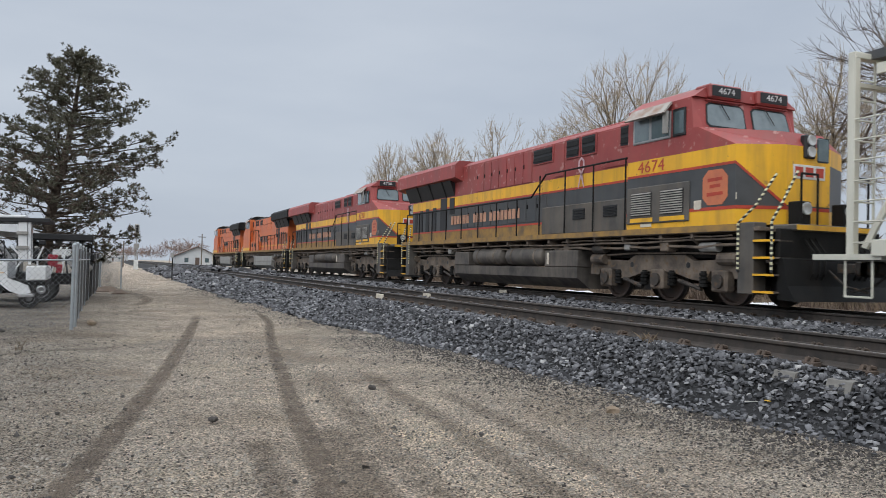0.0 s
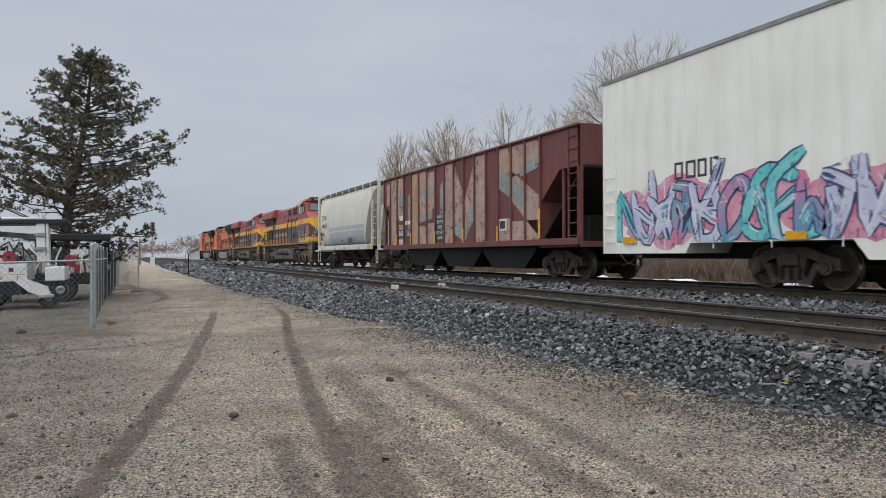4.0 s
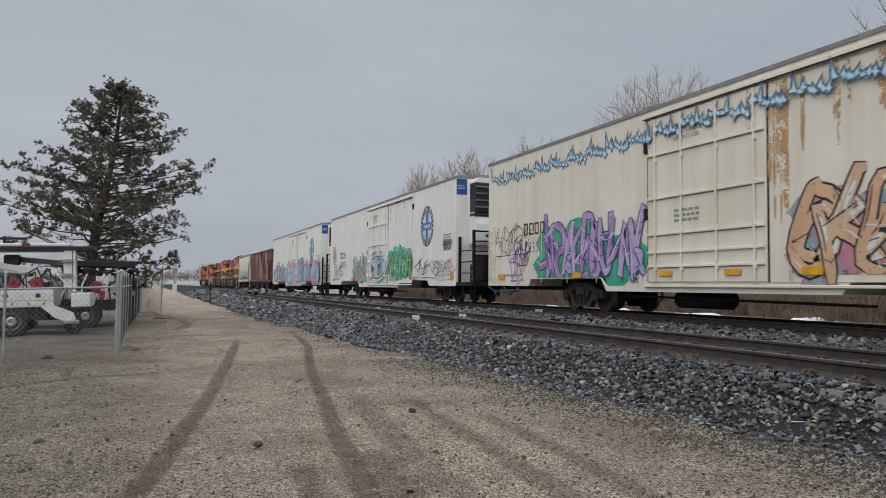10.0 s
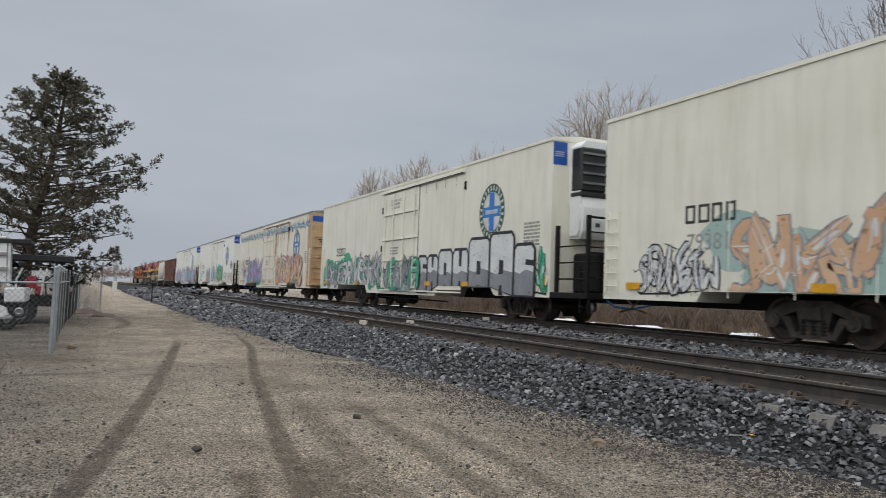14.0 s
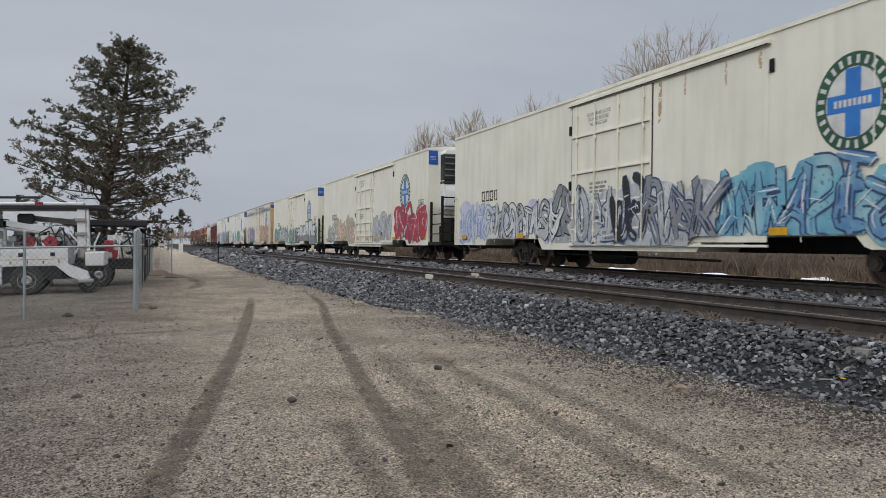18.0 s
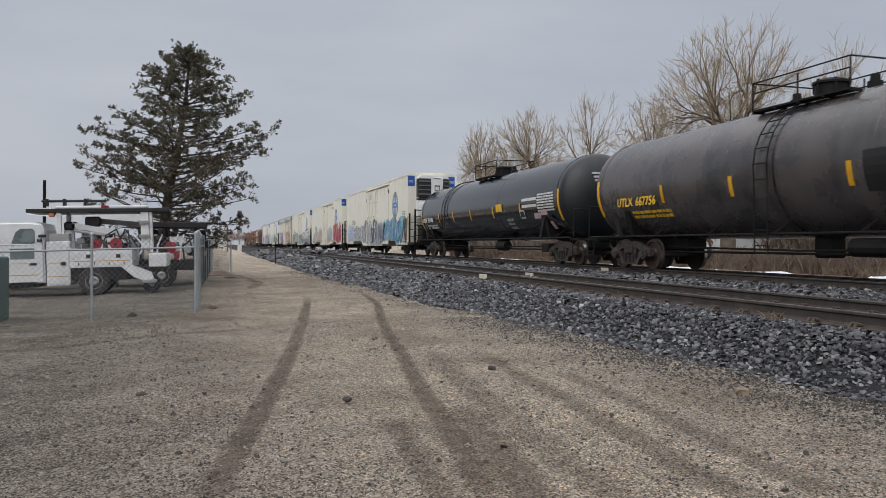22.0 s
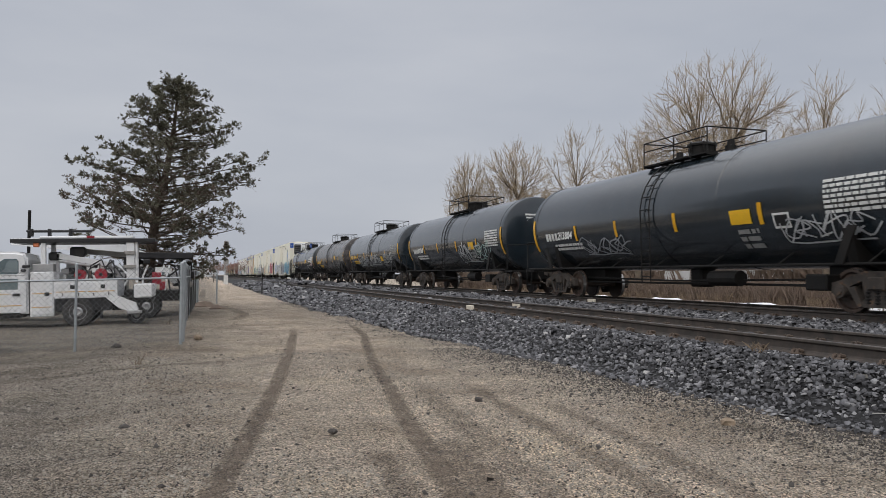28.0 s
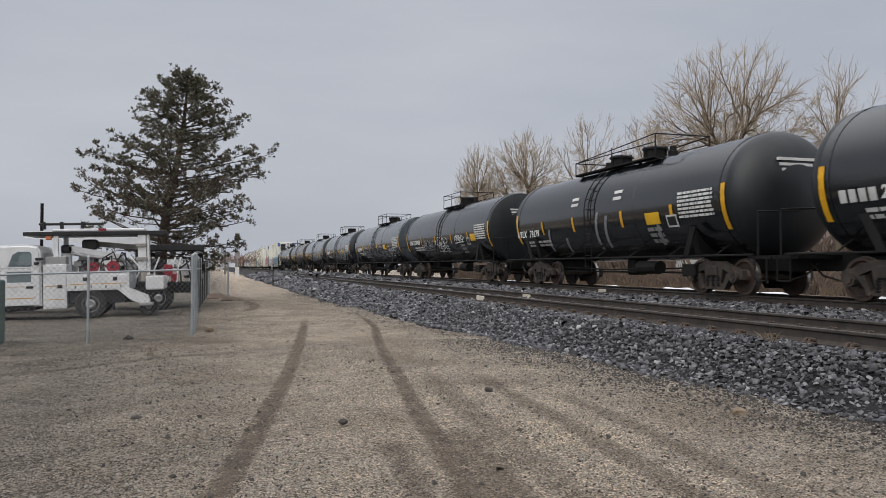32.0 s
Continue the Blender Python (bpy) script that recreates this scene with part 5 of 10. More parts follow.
    for z in (3.54, 3.30):
        bm = bmesh.new()
        lathe(bm, [(nose - 0.02, 0.115), (nose - 0.09, 0.115), (nose - 0.085, 0.09), (nose - 0.07, 0.02)], (0.0, 0, z), "y", 14)
        part("headlight", bm, "lens_pale", hl)
    bm = bmesh.new()
    box(bm, 0.24, 0.58, nose - 0.02, nose + 0.02, 3.1, 3.62, 0.03)
    part("door_window", bm, "glass_dark", car)
    for sx in (-1, 1):
        bm = bmesh.new()
        lathe(bm, [(-20.75, 0.10), (-20.95, 0.13), (-20.96, 0.11), (-20.93, 0.03)], (sx * 0.62, 0, 2.05), "y", 14)
        part("ditch_light", bm, "lens_pale", car)
        bm = bmesh.new()
        box(bm, sx * 0.62 - 0.16, sx * 0.62 + 0.16, -20.9, -20.6, 1.72, 2.2, 0.02)
        part("ditch_light_bracket", bm, "dark_steel", car)
    if kcs:
        bm = bmesh.new()
        box(bm, -0.46, 0.46, nose - 0.024, nose - 0.008, 2.72, 3.02, 0.008)
        np_ = part("nose_plate", bm, "white_decal", car)
        for x in (-0.3, 0.0, 0.3):
            bm = bmesh.new()
            box(bm, x - 0.11, x + 0.11, nose - 0.03, nose - 0.024, 2.77, 2.97)
            part("nose_mark", bm, "loco_stripe", np_)
    # windshields with dark seals, wipers
    def on_glass(x, z, out=0.0):
        return (x, wind + (z - 3.94) / 0.72 * 0.16 - out, z)
    for s in (-1, 1):
        rim = [(0.10, 4.02), (0.16, 3.98), (1.2, 3.98), (1.28, 4.06), (1.22, 4.50), (1.12, 4.56), (0.2, 4.56), (0.10, 4.48)]
        rim = [(s * x, z) for x, z in rim]
        mid = (s * 0.68, 4.27)
        bm = bmesh.new()
        vs = [bm.verts.new(on_glass(x, z, 0.012)) for x, z in rim]
        bm.faces.new(vs if s < 0 else vs[::-1])
        bmesh.ops.solidify(bm, geom=bm.faces[:], thickness=0.02)
        bmesh.ops.recalc_face_normals(bm, faces=bm.faces)
        screen = part("windshield_frame", bm, "grille_black", car)
        bm = bmesh.new()
        vs = [bm.verts.new(on_glass(mid[0] + (x - mid[0]) * 0.93, mid[1] + (z - mid[1]) * 0.87, 0.02)) for x, z in rim]
        bm.faces.new(vs if s < 0 else vs[::-1])
        part("windshield", bm, "windshield_glass", screen)
        bm = bmesh.new()
        pipe(bm, [on_glass(mid[0] - 0.12, 4.54, 0.05), on_glass(mid[0] + 0.08, 4.2, 0.05)], 0.010)
        part("wiper", bm, "grille_black", screen)
        bm = bmesh.new()
        pipe(bm, [on_glass(s * 0.2, 4.60, 0.0), on_glass(s * 0.2, 4.60, 0.09), on_glass(s * 1.2, 4.60, 0.09), on_glass(s * 1.2, 4.60, 0.0)], 0.013)
        part("visor_rail", bm, "loco_red" if kcs else "dark_steel", car)
        bm = bmesh.new()
        x = s * 0.72
        box(bm, x - 0.48, x + 0.48, wind + 0.0, wind + 0.5, 4.64, 4.97, 0.04)
        hb = part("number_housing", bm, up if kcs else roof, car)
        bm = bmesh.new()
        box(bm, x - 0.42, x + 0.42, wind - 0.012, wind + 0.0, 4.69, 4.93, 0.008)
        part("number_board", bm, "grille_black", hb)
        if not away:
            letters("board_number", number, 0.2, "white_decal", car, on_end(x, wind - 0.016, 4.81), squeeze=1.2)
    for y0, y1, m in ((-16.6, -17.2, "windshield_glass"), (-17.24, -17.92, "glass_dark"), (-18.05, -18.42, "glass_dark")):
        bm = bmesh.new()
        box(bm, -C - 0.022, -C, y1 - 0.03, y0 + 0.03, 3.82, 4.46, 0.02)
        fr = part("window_frame", bm, "grille_black" if y0 < -17.3 else "aluminium", car)
        bm = bmesh.new()
        box(bm, -C - 0.028, -C - 0.02, y1 + 0.03, y0 - 0.03, 3.88, 4.40, 0.004)
        part("side_window", bm, m, fr)
    bm = bmesh.new()
    prism(bm, [(-C - 0.02, 4.62), (-C - 0.26, 4.36), (-C - 0.29, 4.38), (-C - 0.05, 4.66)], "y", -18.0, -16.55)
    part("window_awning", bm, "rusty_awning", car, "rusty sheet-metal window awning")
    bm = bmesh.new()
    box(bm, -C - 0.2, -C - 0.17, -18.06, -17.86, 3.9, 4.42, 0.01)
    part("mirror", bm, "fuel_grey", car)
    if kcs:
        bm = bmesh.new()
        flat_shape(bm, [(0.16, -0.38), (0.58, -0.38), (0.74, -0.22), (0.74, 0.22), (0.58, 0.38), (0.16, 0.38), (0.0, 0.22), (0.0, -0.22)], -C - 0.006, -19.01, 2.55, 0)
        em = part("emblem", bm, "orange_patch", car, "faded orange octagonal emblem")
        for dz, w in ((-0.15, 0.24), (0.02, 0.16), (0.16, 0.22)):
            bm = bmesh.new()
            flat_shape(bm, [(0.37 - w, dz - 0.04), (0.37 + w, dz - 0.02), (0.36 + w, dz + 0.05), (0.37 - w, dz + 0.04)], -C - 0.009, -19.01, 2.55, 0)
            part("emblem_bar", bm, "loco_stripe", em)
        bm = bmesh.new()
        ribbon(bm, [(-0.14, 0.0), (-0.02, 0.36), (0.13, 0.56), (0.11, 0.76), (0.0, 0.84), (-0.11, 0.76), (-0.13, 0.56), (0.02, 0.36), (0.14, 0.0)], 0.075, -H - 0.03, -13.92, 3.02, 0)
        part("ribbon_decal", bm, "pink_placard", car, "faded pink ribbon decal")
        letters("cab_number", number, 0.40, "loco_stripe", car, on_side(-C - 0.004, -17.25, 3.22), squeeze=1.25)
        # maker's wording, as plain blocks
        for n0, n in ((-5.05, 6), (-7.0, 4), (-8.3, 8)):
            for k in range(n):
                y = n0 - k * 0.275
                bm = bmesh.new()
                box(bm, -H - 0.030, -H - 0.018, y - 0.20, y, 2.34, 2.66)
                part("fleet_lettering", bm, "faded_letter", car)
        # raised panel with two louvres under the cab window
        bm = bmesh.new()
        box(bm, -C - 0.03, -C, -18.61, -16.38, 1.86, 2.76, 0.015)
        part("vent_panel", bm, "loco_sooty", car)
        for y in (-16.55, -17.65):
            louvre(y, 2.06, 0.78, 0.56, 10, -C - 0.031, "handrail_dim")
            bm = bmesh.new()
            box(bm, -C - 0.04, -C - 0.03, y - 0.82, y + 0.02, 1.9, 2.0)
            part("vent_sill", bm, "loco_yellow", car)
        for y, z, w, h in ((-18.75, 2.1, 0.22, 0.2), (-16.9, 1.78, 0.4, 0.12), (-19.98, 2.25, 0.02, 0.14)):
            bm = bmesh.new()
            box(bm, -C - 0.012, -C, y - w, y, z, z + h)
            part("notice_plate", bm, "marker_cream", car)
    else:
        for k in range(4):
            bm = bmesh.new()
            box(bm, -H - 0.022, -H - 0.016, -12.4 + k * 0.85, -11.75 + k * 0.85, 2.45, 2.95)
            part("fleet_mark", bm, "black_decal", car)
        bm = bmesh.new()
        box(bm, -C - 0.01, -C, corner, CAB, 1.80, 2.05)
        part("sill_band", bm, "loco_yellow", car)
    # walkway, sill, underframe with pipes and brackets
    bm = bmesh.new()
    box(bm, -1.55, 1.55, -L + 0.9, -0.3, 1.58, 1.66, 0.01)
    part("walkway", bm, "loco_under", car)
    bm = bmesh.new()
    box(bm, -1.57, -1.55, -20.05, -0.4, 1.60, 1.74)
    part("sill_stripe", bm, "sill_dusty", car)
    bm = bmesh.new()
    box(bm, -1.0, 1.0, -L + 0.9, -0.5, 1.05, 1.58)
    part("underframe", bm, "dark_steel", car)
    rr = random.Random(int(number))
    for k in range(15):
        y = -1.2 - k * 1.25 + rr.uniform(-0.15, 0.15)
        bm = bmesh.new()
        prism(bm, [(-1.5, 1.58), (-1.5, 1.48), (-1.12, 1.22), (-1.0, 1.22), (-1.0, 1.58)], "y", y - 0.05, y + 0.05)
        part("sill_bracket", bm, "loco_under", car)
    for z, x, y0, y1, r in ((1.42, -1.42, -1.0, -20.0, 0.028), (1.34, -1.36, -1.0, -13.0, 0.022), (1.3, -1.38, -12.8, -20.0, 0.035), (1.5, -1.46, -13.2, -19.8, 0.018)):
        bm = bmesh.new()
        ys = [y0 + (y1 - y0) * i / 12 for i in range(13)]
        pipe(bm, [(x + rr.uniform(-0.02, 0.02), y, z + rr.uniform(-0.03, 0.03)) for y in ys], r)
        part("air_pipe", bm, "loco_under", car)
    for y, z, s in ((-13.4, 1.3, 0.14), (-14.9, 1.28, 0.16), (-16.2, 1.32, 0.12), (-17.6, 1.3, 0.15), (-19.0, 1.28, 0.16), (-5.2, 1.3, 0.14), (-4.0, 1.3, 0.12), (-2.4, 1.3, 0.13)):
        bm = bmesh.new()
        if rr.random() < 0.5:
            rod(bm, (-1.3, y - s * 1.6, z), (-1.3, y + s * 1.6, z), s * 0.7, 10)
        else:
            box(bm, -1.42, -1.15, y - s, y + s, z - s * 0.7, z + s * 0.8, 0.02)
        part("brake_gear", bm, rr.choice(("loco_under", "bogie_steel", "fuel_grey")), car)
    # handrails
    for k in range(12):
        y = -0.8 - k * 1.4
        bm = bmesh.new()
        rod(bm, (-1.5, y, 1.66), (-1.5, y, 2.91 if y > -11.4 else 3.54), 0.022)
        part("handrail_post", bm, "dark_steel", car)
    bm = bmesh.new()
    pipe(bm, [(-1.5, -0.8, 2.91), (-1.5, -11.5, 2.91), (-1.5, -12.35, 3.54), (-1.5, -16.25, 3.56)], 0.026)
    part("handrail", bm, "dark_steel", car)
    # steps: a solid well with four treads at the cab end, and the rear ones
    for sx in (-1, 1):
        for y0, sg in ((-20.05, -1), (-1.3, 1)):
            ya, yb = sorted((y0, y0 + sg * 0.42))
            bm = bmesh.new()
            box(bm, sx * 1.2, sx * 1.56, ya, yb, 0.30, 1.76, 0.015)
            well = part("step_well", bm, "loco_sooty" if kcs else "dark_steel", car)
            ta, tb = sorted((y0 + sg * 0.42, y0 + sg * 0.95))
            for k in range(4):
                bm = bmesh.new()
                z = 0.34 + k * 0.34
                box(bm, min(sx * 1.05, sx * 1.56), max(sx * 1.05, sx * 1.56), ta, tb, z, z + 0.035)
                part("step", bm, "loco_under", well)
                if sx < 0:
                    bm = bmesh.new()
                    box(bm, -1.575, -1.56, ta, tb, z - 0.005, z + 0.04)
                    part("step_edge", bm, "loco_yellow", well)
            bm = bmesh.new()
            box(bm, min(sx * 1.02, sx * 1.06), max(sx * 1.02, sx * 1.06), ta, tb, 0.4, 1.6)
            part("riser", bm, "dark_steel", well)
    for y, e in ((-20.08, -0.55), (-20.95, -0.2)):
        banded_rail("grab_rail", [(-1.58, y, 0.75), (-1.58, y, 1.75), (-1.45, y + e * 0.6, 2.1), (-1.12, y + e, 2.75)], 0.026, car)
    for y, e in ((-1.28, 0.3), (-0.4, 0.1)):
        banded_rail("grab_rail", [(-1.58, y, 0.75), (-1.58, y, 1.75), (-1.4, y + e, 2.4)], 0.024, car)
    # pilot, plough, front platform
    bm = bmesh.new()
    prism(bm, [(-L + 0.55, 0.22), (-L + 0.12, 0.2), (-L + 0.30, 0.5), (-L + 0.42, 1.02), (-L + 0.55, 1.06)], "x", -1.42, 1.42)
    part("snow_plough", bm, "dark_steel", car)
    bm = bmesh.new()
    box(bm, -1.42, 1.42, -L + 0.5, -L + 0.62, 0.9, 1.62, 0.02)
    part("front_pilot", bm, "dark_steel", car)
    bm = bmesh.new()
    box(bm, -1.1, 1.1, -L + 0.38, nose, 1.58, 1.72, 0.03)
    part("front_platform", bm, "loco_sooty" if kcs else "dark_steel", car)
    bm = bmesh.new()
    box(bm, -1.1, 1.1, -L + 0.36, -L + 0.38, 1.6, 1.7)
    part("platform_edge", bm, "loco_yellow", car)
    for x in (-0.95, -0.5, 0.5, 0.95):
        bm = bmesh.new()
        rod(bm, (x, -L + 0.42, 1.72), (x, -L + 0.42, 2.72), 0.024)
        part("front_post", bm, "dark_steel", car)
    for x in (-1, 1):
        bm = bmesh.new()
        rod(bm, (x * 0.95, -L + 0.42, 2.72), (x * 0.5, -L + 0.42, 2.72), 0.024)
        part("front_rail", bm, "dark_steel", car)
        for k in range(3):
            bm = bmesh.new()
            xx = x * (0.45 + 0.16 * k)
            pipe(bm, [(xx, -L + 0.5, 1.45), (xx + 0.03, -L + 0.28, 1.15), (xx - 0.02, -L + 0.26, 0.75), (xx, -L + 0.36, 0.6)], 0.024)
            part("air_hose", bm, "dark_steel", car)
    bm = bmesh.new()
    box(bm, -1.5, 1.5, -0.35, -0.1, 0.4, 1.5, 0.04)
    part("rear_pilot", bm, "dark_steel", car)
    bm = bmesh.new()
    box(bm, -1.5, 1.5, -0.9, -0.12, 1.58, 1.70, 0.02)
    part("rear_platform", bm, "loco_under", car)
    for x in (-1.3, -0.65, 0.65, 1.3):
        bm = bmesh.new()
        rod(bm, (x, -0.2, 1.7), (x, -0.2, 2.7), 0.022)
        part("rear_post", bm, "dark_steel", car)
    # fuel tank with a shelf for the air reservoirs
    bm = bmesh.new()
    prism(bm, [(-1.05, 0.19), (-1.48, 0.48), (-1.50, 0.78), (1.50, 0.78), (1.48, 0.48), (1.05, 0.19)], "y", -14.1, -5.9)
    part("fuel_tank", bm, tank, car)
    for y0, y1 in (((-7.1, -5.9), (-14.1, -12.35)) if kcs else ((-14.1, -5.9),)):
        bm = bmesh.new()
        box(bm, -1.50, 1.50, y0 + 0.01, y1 - 0.01, 0.78, 1.26, 0.03)
        part("tank_block", bm, tank, car)
    if kcs:
        for y, ln in ((-7.25, 2.25), (-9.72, 2.45)):
            bm = bmesh.new()
            lathe(bm, [(y, 0.06), (y - 0.1, 0.24), (y - 0.2, 0.29), (y - ln + 0.2, 0.29), (y - ln + 0.1, 0.24), (y - ln, 0.06)], (-1.22, 0, 1.10), "y", 20)
            res = part("air_reservoir", bm, "tank_dark", car, smooth=True)
            for q in (0.5, ln - 0.5):
                bm = bmesh.new()
                lathe(bm, [(y - q, 0.30), (y - q - 0.07, 0.30)], (-1.22, 0, 1.10), "y", 20)
                part("strap", bm, "loco_under", res)
        bm = bmesh.new()
        box(bm, -1.52, -1.50, -12.62, -12.52, 0.85, 1.2)
        part("level_gauge", bm, "marker_cream", car)
    loco_bogie(car, -3.5)
    loco_bogie(car, -17.15)
    coupler(car, -0.1, 1)
    coupler(car, -L + 0.3, -1)
    if away:
        # the cab leads: the whole body is turned end for end, the same side still towards the road
        done = set()
        for ob in car.children_recursive:
            ob.location.y = -ob.location.y
            if ob.data and ob.data.name not in done:
                done.add(ob.data.name)
                ob.data.transform(Matrix.Diagonal((1, -1, 1, 1)))
                ob.data.flip_normals()
    return car


locomotive(32.0, "red, yellow and black diesel locomotive, dusty and faded", "loco_red", "loco_yellow", "loco_black", "4674")
locomotive(55.0, "red, yellow and black diesel locomotive behind another", "loco_red", "loco_yellow", "loco_black", "4730")
locomotive(55.0 + 0.9, "orange and black diesel locomotive with a pale fuel tank", "loco_orange", "loco_orange", "loco_orange", "7415", True, "fuel_grey", False, "dark_steel")
locomotive(78.0 + 1.2, "orange and black diesel locomotive leading the train", "loco_orange", "loco_orange", "loco_orange", "6682", True, "fuel_grey", False, "dark_steel")


# ---- covered hopper ----
def covered_hopper(front):
    car = vehicle("covered_hopper_car", "pale grey-green covered hopper car with a repainted band", "hopper car", front)
    # curved sides: half widths by height; the ends slope inwards below
    rows = [(1.28, 1.10), (1.36, 1.32), (1.48, 1.46), (1.65, 1.545), (1.9, 1.595), (2.3, 1.62), (2.8, 1.62), (3.2, 1.60), (3.6, 1.555), (3.9, 1.50), (4.15, 1.43), (4.32, 1.35), (4.42, 1.24), (4.52, 0.6)]
    def ends(z):
        a = min(1, max(0, (z - 1.3) / 2.9))
        return -1.9 + 1.15 * a ** 0.8, -10.5 - 1.35 * a ** 0.8
    def shell(name, zlo, zhi, material, off=0.0):
        bm = bmesh.new()
        sel = []
        zs = sorted({zlo, zhi} | {z for z, _ in rows if zlo < z < zhi})
        for z in zs:
            hw = float(np.interp(z, [r[0] for r in rows], [r[1] for r in rows])) + off
            f, r = ends(z)
            sel.append([bm.verts.new(p) for p in ((-hw, f + off, z), (-hw, r - off, z), (hw, r - off, z), (hw, f + off, z))])
        for a, b in zip(sel, sel[1:]):
            for i in range(4):
                bm.faces.new((a[i], a[(i + 1) % 4], b[(i + 1) % 4], b[i]))
        bm.faces.new(sel[0][::-1])
        bm.faces.new(sel[-1])
        bmesh.ops.recalc_face_normals(bm, faces=bm.faces)
        return part(name, bm, material, car, smooth=True)
    shell("body", 1.28, 4.52, "hopper_grey")
    bm = bmesh.new()
    pts = []
    for z in (1.36, 1.42, 1.48, 1.56, 1.65, 1.77, 1.9, 2.1, 2.3, 2.45):
        hw = float(np.interp(z, [r[0] for r in rows], [r[1] for r in rows])) + 0.006
        pts.append((bm.verts.new((-hw, -3.6 + 0.25 * (z - 1.4), z)), bm.verts.new((-hw, -10.55 - 0.12 * (z - 1.36), z))))
    for a, b in zip(pts, pts[1:]):
        bm.faces.new((a[0], a[1], b[1], b[0]))
    part("repainted_band", bm, "hopper_band", car, "flat grey repainted band", smooth=True)
    for k in range(5):
        y = -2.9 - k * 1.75
        bm = bmesh.new()
        prev = None
        for z, hw in rows[1:7]:
            row = [bm.verts.new((-hw - 0.008, y + d, z)) for d in (-0.012, 0.012)]
            if prev:
                bm.faces.new((prev[0], prev[1], row[1], row[0]))
            prev = row
        part("weld_seam", bm, "hopper_grey", car)
    bm = bmesh.new()
    for sx in (-1, 1):
        box(bm, sx * 1.28, sx * 1.36, -12.0, -0.5, 4.22, 4.40)
    part("top_chord", bm, "hopper_grey", car)
    walk_top = part("roof_walk", box(bmesh.new(), -1.1, 1.1, -12.4, -0.1, 4.58, 4.62), "loco_black", car, "dark steel grating roof walk")
    for sx in (-1, 1):
        part("walk_edge", box(bmesh.new(), sx * 1.08, sx * 1.13, -12.4, -0.1, 4.56, 4.72), "loco_black", walk_top)
    bm = bmesh.new()
    hw = float(np.interp(2.2, [r[0] for r in rows], [r[1] for r in rows])) + 0.012
    box(bm, -hw, -hw + 0.01, -10.5, -3.5, 2.16, 2.21)
    part("white_line", bm, "white_decal", car)
    for k in range(9):
        y = -0.6 - k * 1.4
        bm = bmesh.new()
        box(bm, -1.16, 1.16, y - 0.03, y + 0.03, 4.53, 4.58)
        for sx in (-1, 1):
            box(bm, sx * 1.13, sx * 1.18, y - 0.03, y + 0.03, 4.36, 4.74)
        part("walk_bracket", bm, "hopper_grey", car)
    for y in (-2.5, -4.9, -7.2, -9.6):
        bm = bmesh.new()
        lathe(bm, [(4.4, 0.4), (4.68, 0.4), (4.72, 0.3)], (0, y, 0), "z", 14)
        part("roof_hatch", bm, "hopper_grey", car)
    bm = bmesh.new()
    for sx in (-1, 1):
        box(bm, sx * 1.5, sx * 1.6, -11.9, -0.6, 1.06, 1.34, 0.01)
    part("side_sill", bm, "hopper_grey", car)
    bm = bmesh.new()
    box(bm, -1.606, -1.6, -10.2, -2.6, 1.10, 1.32)
    part("white_sill_panel", bm, "white_decal", car)
    reflectors(car, -1.606, (-1.5, -4.8, -6.9, -9.6), 1.15, 0.12, 0.42)
    reflectors(car, -1.606, (-11.5,), 1.2, 0.2, 0.55)
    # end frames: corner posts, slanting braces, ladders, platforms
    for s, y in ((1, -0.15), (-1, -12.75)):
        bm = bmesh.new()
        for sx in (-1, 1):
            box(bm, sx * 1.38, sx * 1.52, y - 0.07, y + 0.07, 1.0, 4.66, 0.01)
            box(bm, sx * 1.38, sx * 1.5, y - s * 1.15 - 0.06, y - s * 1.15 + 0.06, 1.3, 4.3, 0.01)
            rod(bm, (sx * 1.4, y - s * 0.2, 1.2), (sx * 0.9, y - s * 1.0, 3.4), 0.06)
        box(bm, -1.5, 1.5, y - 0.08, y + 0.08, 4.55, 4.66, 0.01)
        box(bm, -1.5, 1.5, y - 0.06, y + 0.06, 4.05, 4.12)
        box(bm, -1.55, 1.55, y - 0.6, y + 0.35 * s + 0.35, 1.0, 1.1)
        part("end_frame", bm, "hopper_grey", car)
        bm = bmesh.new()
        for k in range(9):
            z = 1.3 + k * 0.36
            rod(bm, (-1.48, y - 0.02, z), (-0.95, y - 0.02, z), 0.016)
            rod(bm, (-1.5, y, z), (-1.5, y - s * 1.1, z), 0.014) if k < 7 else None
        rod(bm, (-0.95, y - 0.02, 1.2), (-0.95, y - 0.02, 4.55), 0.025)
        part("end_ladder", bm, "hopper_grey", car)
        bm = bmesh.new()
        pipe(bm, [(-1.48, y + 0.1, 1.05), (-1.48, y + 0.1, 0.35), (-1.48, y - s * 0.4, 0.35), (-1.48, y - s * 0.4, 1.05)], 0.022)
        part("sill_step", bm, "hopper_grey", car)
    # discharge bays
    for k, y in enumerate((-3.7, -6.0, -8.3)):
        bm = bmesh.new()
        a = [bm.verts.new(p) for p in ((-1.35, y + 1.1, 1.25), (-1.35, y - 1.1, 1.25), (1.35, y - 1.1, 1.25), (1.35, y + 1.1, 1.25))]
        b = [bm.verts.new(p) for p in ((-0.5, y + 0.35, 0.42), (-0.5, y - 0.35, 0.42), (0.5, y - 0.35, 0.42), (0.5, y + 0.35, 0.42))]
        for i in range(4):
            bm.faces.new((a[i], a[(i + 1) % 4], b[(i + 1) % 4], b[i]))
        bm.faces.new(b)
        box(bm, -0.7, 0.7, y - 0.45, y + 0.45, 0.32, 0.44, 0.02)
